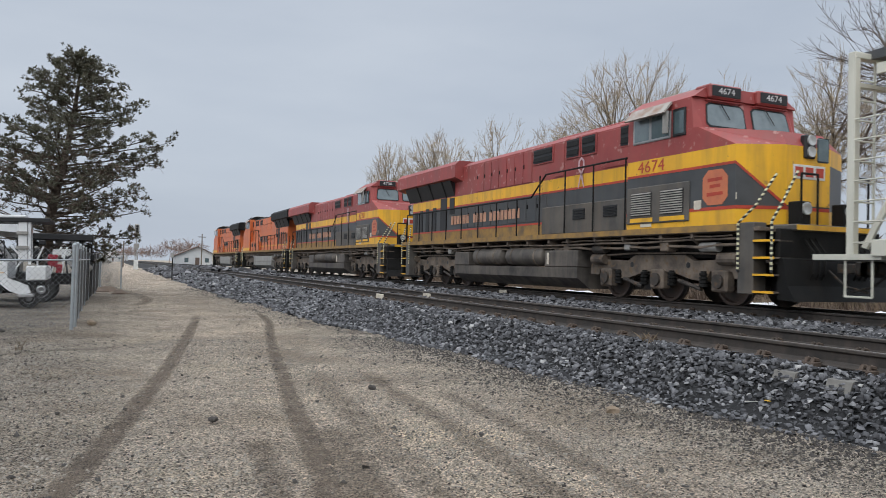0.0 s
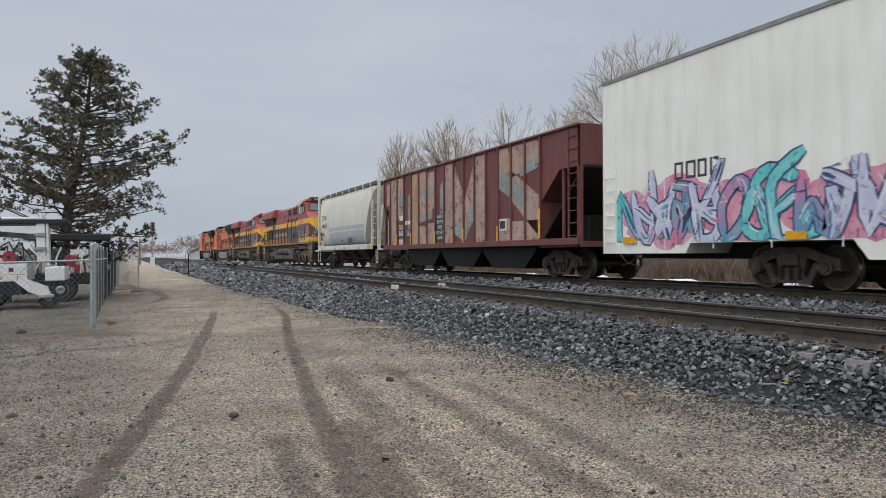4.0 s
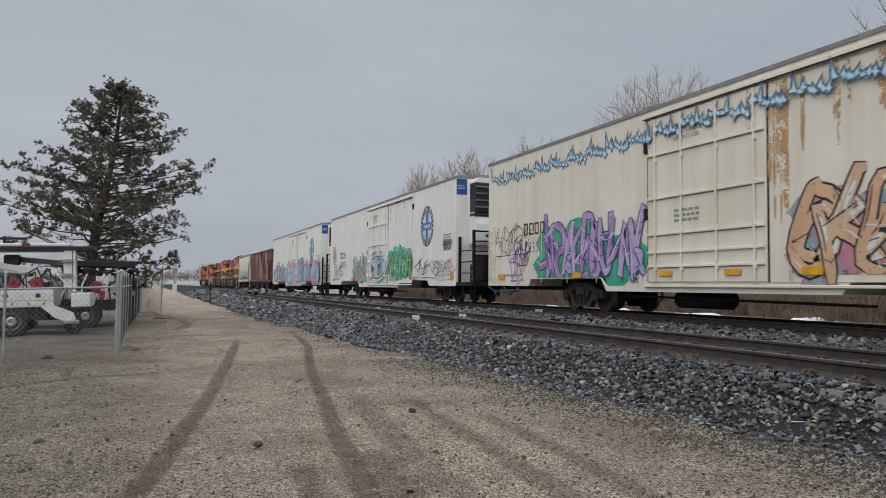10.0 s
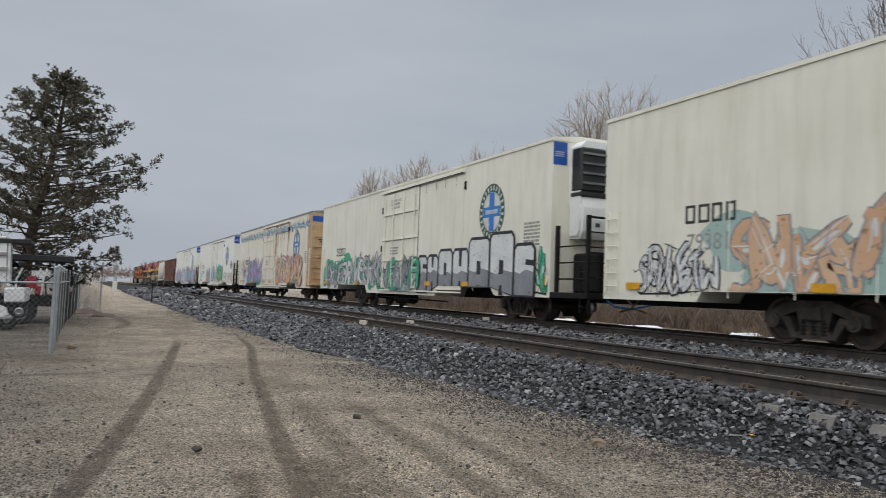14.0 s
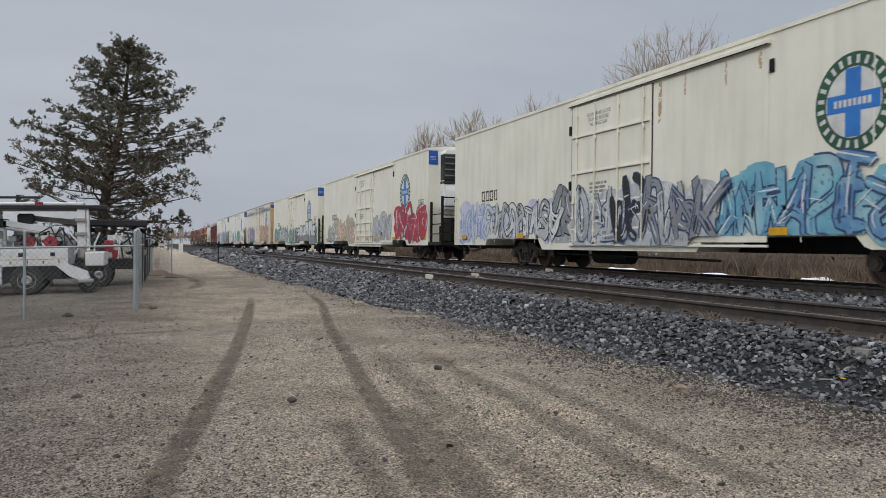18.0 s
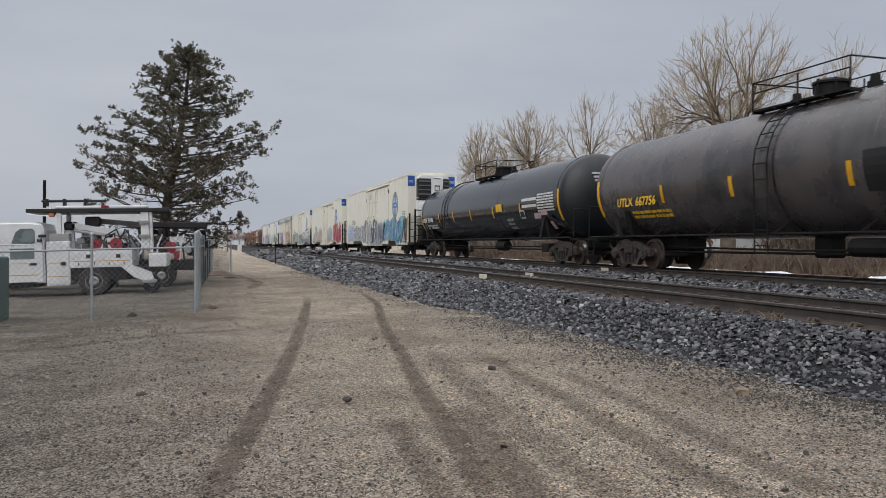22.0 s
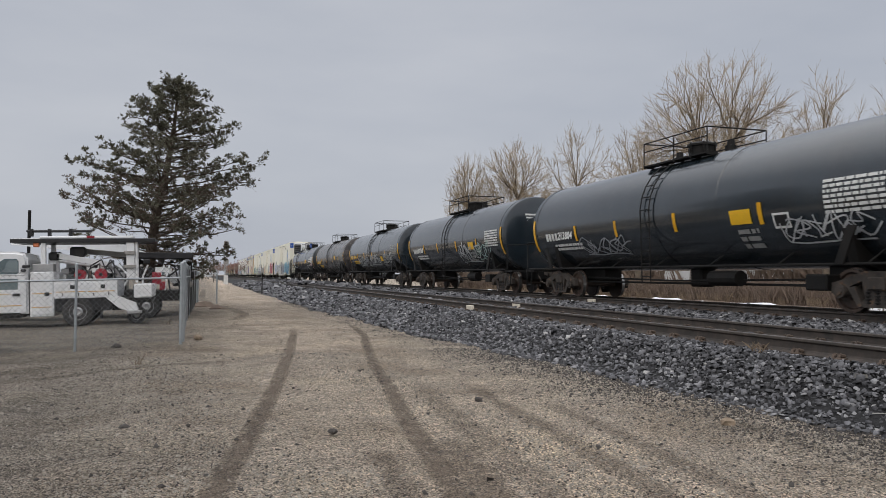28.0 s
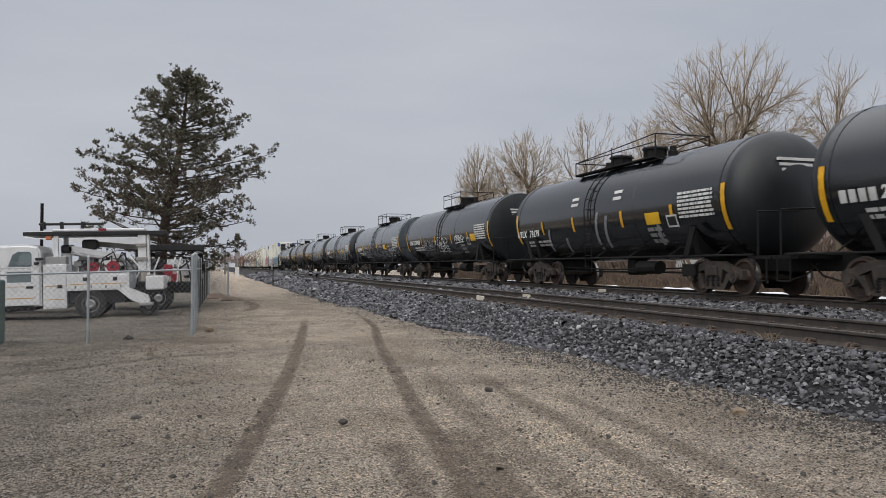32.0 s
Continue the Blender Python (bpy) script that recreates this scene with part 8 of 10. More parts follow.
# ---- tank cars ----
def tank_car(front, length, label, paint, number, seed, mark="white_decal", hatch=1, dome=0.75, code="", inset=1.1, strips=None, placard=None, text=(1.75, 2.9, 2.12), ends=None, climb=None):
    car = vehicle("tank_car", label, "tank car", front, "tank cars")
    R, Z = 1.60, 2.52
    L = length
    rng = random.Random(seed)
    bm = bmesh.new()
    edge = dome + (0.12 if dome > 0.6 else 0.06)      # where the end strips stand, from the heads' tips
    if dome > 0.6:
        head = [(-dome * (1 - math.sqrt(max(0, 1 - (r / R) ** 2))), r) for r in (0.02, 0.3, 0.6, 0.9, 1.15, 1.33, 1.46, 1.54, 1.585, R)]
    else:
        head = [(-dome * q, r) for r, q in ((0.02, 0.0), (0.5, 0.05), (0.9, 0.16), (1.2, 0.29), (1.4, 0.41), (1.52, 0.51), (1.575, 0.57), (R, 1.0))]
    head.append((-dome - 0.05, R))
    tail = [(-L - d, r) for d, r in head[::-1]]
    lathe(bm, [head[-1], (-L * 0.33, R), (-L * 0.33 - 0.01, R + 0.012), (-L * 0.66, R + 0.012), (-L * 0.66 - 0.01, R), tail[0]], (0, 0, Z), "y", 48)
    part("shell", bm, paint, car, smooth=True)
    for prof in (head, tail):
        bm = bmesh.new()
        lathe(bm, prof, (0, 0, Z), "y", 48)
        part("head", bm, ends or {"tank_black": "tank_head"}.get(paint, paint), car, smooth=True)
    for y in (-edge - 0.17, -L + edge + 0.17, -L * 0.5):
        bm = bmesh.new()
        lathe(bm, [(y - 0.03, R - 0.02), (y - 0.03, R + 0.012), (y + 0.03, R + 0.012), (y + 0.03, R - 0.02)], (0, 0, Z), "y", 48)
        part("weld_band", bm, paint, car)
    # centre platform, hatches and rails
    yc = -L * 0.5
    half = 1.5 if hatch == 1 else 2.6
    bm = bmesh.new()
    box(bm, -0.95, -0.62, yc - half, yc + half, Z + R - 0.10, Z + R - 0.06)
    walk_part = part("walkway", bm, "dark_steel", car)
    bm = bmesh.new()
    box(bm, 0.62, 0.95, yc - half, yc + half, Z + R - 0.10, Z + R - 0.06)
    part("walkway", bm, "dark_steel", car)
    for k in range(5):
        y = yc - half + k * half / 2
        bm = bmesh.new()
        box(bm, -0.95, 0.95, y - 0.03, y + 0.03, Z + R - 0.14, Z + R - 0.103)
        part("cross_bar", bm, "dark_steel", walk_part)
    spots = (yc,) if hatch == 1 else (yc + 1.0, yc - 1.1)
    for y in spots:
        bm = bmesh.new()
        lathe(bm, [(Z + R - 0.1, 0.36), (Z + R + 0.34, 0.36), (Z + R + 0.35, 0.42), (Z + R + 0.40, 0.42), (Z + R + 0.46, 0.3)], (0, y, 0), "z", 16)
        hatch_part = part("hatch", bm, "dark_steel", car)
        for k in range(6):
            a = math.pi * k / 3
            bm = bmesh.new()
            rod(bm, (0.38 * math.cos(a), y + 0.38 * math.sin(a), Z + R + 0.15), (0.38 * math.cos(a), y + 0.38 * math.sin(a), Z + R + 0.45), 0.03)
            part("hatch_bolt", bm, "dark_steel", hatch_part)
    bm = bmesh.new()
    for dy in (-half * 0.75, half * 0.8):
        lathe(bm, [(Z + R - 0.05, 0.16), (Z + R + 0.2, 0.16), (Z + R + 0.21, 0.11), (Z + R + 0.36, 0.1)], (0.1, yc + dy, 0), "z", 10)
    part("valve", bm, "dark_steel", car)
    bm = bmesh.new()
    zt = Z + R + 0.60
    for sx in (-0.95, 0.95):
        pts = [(sx, yc + half, Z + R - 0.1), (sx, yc + half, zt - 0.25 if hatch == 2 else zt), (sx, yc - half, zt), (sx, yc - half, Z + R - 0.1)]
        pipe(bm, pts, 0.018)
        rod(bm, (sx, yc + half, Z + R + 0.35), (sx, yc - half, Z + R + 0.35), 0.018)
        rod(bm, (sx, yc, Z + R - 0.1), (sx, yc, zt - 0.05), 0.02)
    for y in (yc + half, yc - half):
        rod(bm, (-0.95, y, zt - (0.25 if hatch == 2 and y > yc else 0)), (0.95, y, zt - (0.25 if hatch == 2 and y > yc else 0)), 0.02)
    part("safety_rail", bm, "dark_steel", car)
    # curved side ladder
    yl = -climb if climb else yc + 0.35
    bm = bmesh.new()
    for dy in (-0.22, 0.22):
        pts = []
        for k in range(9):
            a = math.pi * (0.5 + 0.55 * k / 8)
            pts.append(((R + 0.09) * math.cos(a), yl + dy, Z + (R + 0.09) * math.sin(a)))
        pts.append((-R - 0.02, yl + dy, 0.55))
        pipe(bm, pts, 0.02)
    ladder = part("ladder", bm, "dark_steel", car)
    for k in range(13):
        if k < 9:
            a = math.pi * (0.5 + 0.55 * k / 8)
            x, z = (R + 0.09) * math.cos(a), Z + (R + 0.09) * math.sin(a)
        else:
            x, z = -R - 0.03, Z - 0.35 - (k - 8) * 0.36
        bm = bmesh.new()
        rod(bm, (x, yl - 0.22, z), (x, yl + 0.22, z), 0.016)
        part("rung", bm, "dark_steel", ladder)
    # saddles, stub sills, running rails
    for y in (-edge - 1.5, -L + edge + 1.5):
        bm = bmesh.new()
        prism(bm, [(-1.25, 1.05), (-1.05, 1.0), (-0.4, 0.8), (0.4, 0.8), (1.05, 1.0), (1.25, 1.05), (1.45, 1.8), (1.2, 1.6), (0.6, 1.25), (-0.6, 1.25), (-1.2, 1.6), (-1.45, 1.8)], "y", y - 0.12, y + 0.12)
        part("saddle", bm, "dark_steel", car)
        bm = bmesh.new()
        prism(bm, [(y - 0.1, 1.0), (y + 0.12, 1.0), (y + (0.55 if y > -4 else -0.2), 1.75), (y + (0.35 if y > -4 else -0.42), 1.75)], "x", -R - 0.03, -R + 0.02)
        part("brace", bm, "dark_steel", car)
    bm = bmesh.new()
    box(bm, -0.32, 0.32, -3.4, 0.75, 0.62, 1.0)
    box(bm, -1.5, 1.5, -0.1, 0.7, 0.90, 0.98)
    part("stub_sill", bm, "dark_steel", car)
    bm = bmesh.new()
    box(bm, -0.32, 0.32, -L - 0.75, -L + 3.4, 0.62, 1.0)
    box(bm, -1.5, 1.5, -L - 0.7, -L + 0.1, 0.90, 0.98)
    part("stub_sill", bm, "dark_steel", car)
    bm = bmesh.new()
    for x in (-R + 0.02, R - 0.02):
        rod(bm, (x, 0.2, 1.0), (x, -L - 0.2, 1.0), 0.028)
        for k in range(7):
            y = -1.2 - k * (L - 2.4) / 6
            rod(bm, (x, y, 1.0), (x * 0.72, y, 1.28), 0.022)
    for sx in (-1, 1):
        for y in (0.35, -L - 0.35):
            pipe(bm, [(sx * (R - 0.03), y, 0.98), (sx * (R - 0.03), y, 2.0), (sx * 0.35, y, 2.05)], 0.022)
    pipe(bm, [(-R + 0.1, 0.55, 0.95), (-R + 0.1, 0.55, 0.4), (-R + 0.1, 0.15, 0.4), (-R + 0.1, 0.15, 0.95)], 0.02)
    pipe(bm, [(-R + 0.1, -L - 0.55, 0.95), (-R + 0.1, -L - 0.55, 0.4), (-R + 0.1, -L - 0.15, 0.4), (-R + 0.1, -L - 0.15, 0.95)], 0.02)
    part("running_rail", bm, "dark_steel", car)
    bm = bmesh.new()
    rod(bm, (-0.8, yc - 1.5, 0.7), (-0.8, yc - 2.6, 0.7), 0.2, 12)
    box(bm, -0.25, 0.25, yc - 0.25, yc + 0.25, 0.45, 1.0, 0.05)
    pipe(bm, [(-0.6, -2.5, 0.55), (-0.6, -L + 2.5, 0.55)], 0.03)
    pipe(bm, [(-0.5, -2.5, 0.7), (-0.9, yc, 0.62), (-0.5, -L + 2.5, 0.7)], 0.025)
    box(bm, -1.2, -0.7, -L + 2.6, -L + 3.2, 0.45, 0.8, 0.03)
    part("brake_gear", bm, "dark_steel", car)
    bogie(car, -edge - inset)
    bogie(car, -L + edge + inset)
    coupler(car, 0.6, 1)
    coupler(car, -L - 0.6, -1)

    # marks wrap round the shell
    def curved(name, y, z, w, h, material, off=0.006, slant=0.0):
        bm = bmesh.new()
        n = 5
        rows = []
        for k in range(n + 1):
            zz = z - h / 2 + h * k / n
            x = -math.sqrt(max((R + off + 0.013) ** 2 - (zz - Z) ** 2, 0.01))
            s = slant * (k / n - 0.5)
            rows.append((bm.verts.new((x, y + w / 2 + s, zz)), bm.verts.new((x, y - w / 2 + s, zz))))
        for a, b in zip(rows, rows[1:]):
            bm.faces.new((a[0], a[1], b[1], b[0]))
        bmesh.ops.recalc_face_normals(bm, faces=bm.faces)
        for f in bm.faces:
            if f.normal.x > 0:
                f.normal_flip()
        return part(name, bm, material, car)

    strips = strips or (L * 0.225, L * 0.39, L * 0.59, L * 0.78)
    for y in (-edge, -L + edge):
        curved("reflector", y, 2.22, 0.16, 1.15, "yellow_reflector")
    for y in strips:
        curved("reflector", -y, 2.18, 0.14, 0.5, "yellow_reflector")
    y, z = placard or (strips[3] - 0.75, 2.14)
    curved("placard", -y, z, 0.72, 0.34, "placard_yellow", 0.01)
    def writing(name, y, z, w, h, rows, material, block=False):
        bm = bmesh.new()
        bars(bm, y, z, w, h, rows, 0, rng)
        for v in bm.verts:
            v.co.x += -math.sqrt(max((R + 0.018) ** 2 - (v.co.z - Z) ** 2, 0.01))
        return part(name, bm, material, car)
    writing("stencil", -text[0] - 0.1, text[2] - 0.26, 1.3, 0.26, 2, mark)
    writing("stencil", -text[1] - 0.3, text[2] - 0.26, 0.7, 0.26, 2, mark)
    writing("stencil", -L * 0.70, 1.85, 0.7, 0.5, 3, "grey_decal")
    bm = bmesh.new()
    for r in range(7):
        bars(bm, -L + edge + 1.9, 2.72 - r * 0.105, 1.5, 0.1, 1, 0, rng)
    for v in bm.verts:
        v.co.x += -math.sqrt(max((R + 0.018) ** 2 - (v.co.z - Z) ** 2, 0.01))
    part("stencil", bm, "grey_decal" if mark != "white_decal" else "white_decal", car)
    curved("data_plate", -L * 0.79, 1.98, 0.5, 0.34, "white_decal", 0.010)
    curved("data_plate_centre", -L * 0.79, 1.98, 0.4, 0.24, "tank_patch", 0.014)
    letters("car_number", number, 0.36, mark, car, on_side(-R - 0.03, -text[1], text[2]), squeeze=1.0, bold=0.009)
    if code:
        letters("reporting_mark", code, 0.36, mark, car, on_side(-R - 0.03, -text[0], text[2]), bold=0.009)
    for k in range(0 if code else 4):
        curved("reporting_mark", -text[0] + 0.36 - k * 0.24, text[2], 0.18, 0.26, mark, 0.008)
    bm = bmesh.new()
    for k in range(4):
        box(bm, -0.6 + 0.05 * k, 0.5 - 0.1 * k, -L + dome * (0.16 if dome < 0.6 else 0.12) - 0.012, -L + dome * 0.2, 3.30 - k * 0.13, 3.37 - k * 0.13)
    part("end_stencil", bm, mark, car)
    return car, curved, writing


def wrapped(ob):
    """Bends flat paint round the tank's shell."""
    for o in [ob] + list(ob.children):
        for v in o.data.vertices:
            v.co.x += SIDE - math.sqrt(max(1.612 ** 2 - (v.co.z - 2.52) ** 2, 0.2))
    return ob


t1, c1, w1 = tank_car(-182.27, 20.85, "long glossy black tank car with white lettering", "tank_black", "710996", 81, inset=0.72, code="UTLX", strips=(4.49, 7.13, 9.95, 13.12, 16.32), placard=(13.94, 2.35), climb=5.62)
c1("pink_placard", -17.92, 1.88, 0.62, 0.22, "pink_placard", 0.012, -0.1)
c1("pink_placard", -18.59, 1.98, 0.62, 0.2, "pink_placard", 0.012, -0.1)
c1("pink_placard", -18.93, 1.49, 0.3, 0.3, "pink_placard", 0.012)
for z in (2.55, 2.29):
    c1("white_bar", -17.28, z, 1.45, 0.11, "white_decal", 0.010)
t2, c2, w2 = tank_car(-204.99, 16.95, "dusty brown-grey tank car with yellow lettering", "tank_brown", "667756", 82, mark="placard_yellow", dome=0.28, code="UTLX", strips=(3.98, 6.97, 10.61, 13.59), placard=(12.1, 2.36), text=(2.05, 3.2, 2.02))
for y, w, h, z in ((-11.6, 1.3, 0.8, 2.2), (-14.8, 0.9, 0.7, 1.6)):
    c2("paint_patch", y, z, w, h, "tank_patch", 0.002)
t3, c3, w3 = tank_car(-224.43, 17.1, "dusty black tank car with silver graffiti scrawl", "tank_grey", "643844", 83, mark="placard_yellow", dome=0.28, code="UTLX", strips=(3.62, 6.16, 8.93, 13.1), placard=(11.81, 1.9), text=(1.7, 2.85, 2.14))
wrapped(scribble(t3, -3.9, 1.5, 3.6, 0.62, "spray_silver", 84, 9, 0.04, x=-SIDE - 0.02))
wrapped(scribble(t3, -8.3, 1.6, 3.1, 0.62, "spray_silver", 85, 8, 0.04, x=-SIDE - 0.02))
wrapped(scribble(t3, -12.5, 1.7, 2.3, 0.6, "spray_silver", 185, 6, 0.04, x=-SIDE - 0.02))
t4, c4, w4 = tank_car(-243.71, 15.43, "grey-black tank car with silver and teal overspray", "tank_grey", "287168", 86, dome=0.28)
wrapped(scribble(t4, -9.4, 1.45, 2.6, 0.75, "spray_silver", 87, 9, 0.035, x=-SIDE - 0.02))
wrapped(scribble(t4, -11.9, 1.55, 1.6, 0.7, "spray_mint", 187, 5, 0.03, x=-SIDE - 0.02))
t5, c5, w5 = tank_car(-261.9, 16.64, "blue-grey worn tank car with yellow strips", "tank_grey", "213804", 88, dome=0.28, strips=(3.59, 6.19, 9.24, 12.52), placard=(11.85, 2.14), ends="tank_worn_blue")
wrapped(scribble(t5, -4.0, 1.5, 2.6, 0.5, "spray_grey", 89, 6, 0.035, x=-SIDE - 0.02))
wrapped(scribble(t5, -13.2, 1.55, 2.2, 0.5, "spray_silver", 90, 6, 0.035, x=-SIDE - 0.02))
t6, c6, w6 = tank_car(-280.31, 15.68, "glossy black tank car with white and grey tags", "tank_black", "230068", 91, dome=0.28, code="DBUX", strips=(3.8, 6.62, 9.64, 12.4), placard=(13.15, 2.14), text=(1.85, 3.05, 2.15))
wrapped(scribble(t6, -4.2, 1.75, 2.2, 0.5, "spray_grey", 92, 6, 0.035, x=-SIDE - 0.02))
wrapped(scribble(t6, -6.9, 1.6, 2.0, 0.75, "spray_white", 93, 6, 0.035, x=-SIDE - 0.02))
wrapped(scribble(t6, -10.3, 2.0, 1.4, 0.35, "spray_white", 193, 4, 0.05, x=-SIDE - 0.02))
t7, c7, w7 = tank_car(-298.33, 14.91, "black tank car with two hatches and patched paint", "tank_black", "71679", 94, hatch=2, code="UTLX", strips=(3.29, 5.85, 9.13, 11.81), placard=(10.85, 2.1), text=(1.45, 2.65, 1.98))
for y, h, z, sl in ((-3.6, 0.8, 1.7, -0.5), (-4.9, 0.5, 1.5, -0.3), (-7.4, 1.2, 1.9, -0.5), (-8.0, 1.0, 1.85, -0.45), (-11.0, 0.9, 1.8, -0.3)):
    c7("paint_patch", y, z, 0.16, h, "spray_grey", 0.004, sl)
for y in (-6.0, -8.9):
    c7("white_bar", y, 2.85, 0.5, 0.1, "white_decal", 0.01)
    c7("white_bar", y, 3.05, 0.5, 0.1, "white_decal", 0.01)
t8, c8, w8 = tank_car(-314.68, 16.9, "black tank car with white lettering and yellow strips", "tank_black", "290351", 95)


# ---- chain-link fence ----
def chain_link(parent, a, b, z0, z1, fall=(0.0, 0.0), pitch=0.105, r=0.0042):
    """Woven wire between two posts: crossing slanted strands, each a thin three-sided wire."""
    a, b = Vector((a[0], a[1], 0)), Vector((b[0], b[1], 0))
    d = b - a
    n, h = d.length, z1 - z0
    u = d.normalized()
    side = Vector((-u.y, u.x, 0))
    vs, fs = [], []
    count = int((n + h) / pitch)
    for sgn in (1, -1):
        for k in range(count):
            s0 = -h + k * pitch
            lo, hi = max(0, -s0 / 1.0), min(h, n - s0)
            if hi <= lo + 0.01:
                continue
            p = [(s0 + lo, lo), (s0 + hi, hi)]
            if sgn < 0:
                p = [(n - q, w) for q, w in p]
            base = len(vs)
            for q, w in p:
                c = a + u * q + Vector((0, 0, z0 + w + fall[0] + (fall[1] - fall[0]) * q / n))
                for k3 in range(3):
                    t = 2 * math.pi * k3 / 3
                    vs.append(tuple(c + side * (r * math.cos(t) + 0.003 * sgn) + u * (r * math.sin(t))))
            for k3 in range(3):
                j = (k3 + 1) % 3
                fs.append((base + k3, base + j, base + 3 + j, base + 3 + k3))
    ob = mesh_from("wire_mesh", vs, fs, "wire", parent)
    ob["kind"] = "stuff"
    return ob


def fence(posts, label, top=1.62, rail=1.34, mesh_top=1.58, close=True):
    f = thing("chain_link_fence", label, "fence")
    low = [yard_fall(x, y) for x, y in posts]
    for i, (x, y) in enumerate(posts):
        bm = bmesh.new()
        r = 0.034 if i == 0 or i == len(posts) - 1 else 0.024
        z = top + low[i]
        rod(bm, (x, y, low[i] - 0.15), (x, y, z), r, 12)
        lathe(bm, [(z, r + 0.006), (z + 0.02, r + 0.006), (z + 0.05, r * 0.5)], (x, y, 0), "z", 12)
        post = part("post", bm, "fence_steel", f)
        for h in (0.25, 0.8, rail - 0.02):
            bm = bmesh.new()
            lathe(bm, [(low[i] + h, r + 0.005), (low[i] + h + 0.025, r + 0.005)], (x, y, 0), "z", 10)
            part("tie_band", bm, "fence_steel", post)
    for i, (a, b) in enumerate(zip(posts, posts[1:])):
        bm = bmesh.new()
        rod(bm, (*a, rail + low[i]), (*b, rail + low[i + 1]), 0.019, 8)
        part("top_rail", bm, "fence_steel", f)
        chain_link(f, a, b, 0.05, mesh_top, (low[i], low[i + 1]))
    return f


CORNER = (-0.62, 16.6)
fence([CORNER, (-2.5, 15.95), (-5.4, 14.95), (-8.3, 13.95)], "galvanised chain-link fence along the yard's near side")
fence([(-0.59, 17.3), (-0.6, 19.3), (-0.62, 22.0), (-0.63, 24.8), (-0.6, 27.6), (-0.55, 30.4), (-0.5, 33.2), (-0.42, 36.0)], "galvanised chain-link fence running beside the road", top=1.66)
fence([(-0.35, 36.1), (0.5, 37.6)], "short chain-link gate standing open across the verge", top=1.5, rail=1.45, mesh_top=1.42)


# ---- service truck with crane, side on behind the fence (nose towards -x) ----
def road_wheel(parent, x, y, r, w, facing=-1):
    bm = bmesh.new()
    lathe(bm, [(y - w / 2, r * 0.55), (y - w / 2, r * 0.9), (y - w / 2 + 0.04, r), (y + w / 2 - 0.04, r), (y + w / 2, r * 0.9), (y + w / 2, r * 0.55)], (x, 0, r), "y", 28)
    wheel = part("wheel", bm, "tyre", parent)
    bm = bmesh.new()
    lathe(bm, [(y - w / 2 - 0.005, r * 0.12), (y - w / 2 - 0.03, r * 0.2), (y - w / 2 + 0.03, r * 0.45), (y - w / 2 - 0.01, r * 0.57), (y - w / 2 + 0.06, r * 0.58)], (x, 0, r), "y", 20)
    part("rim", bm, "aluminium", wheel)
    return wheel


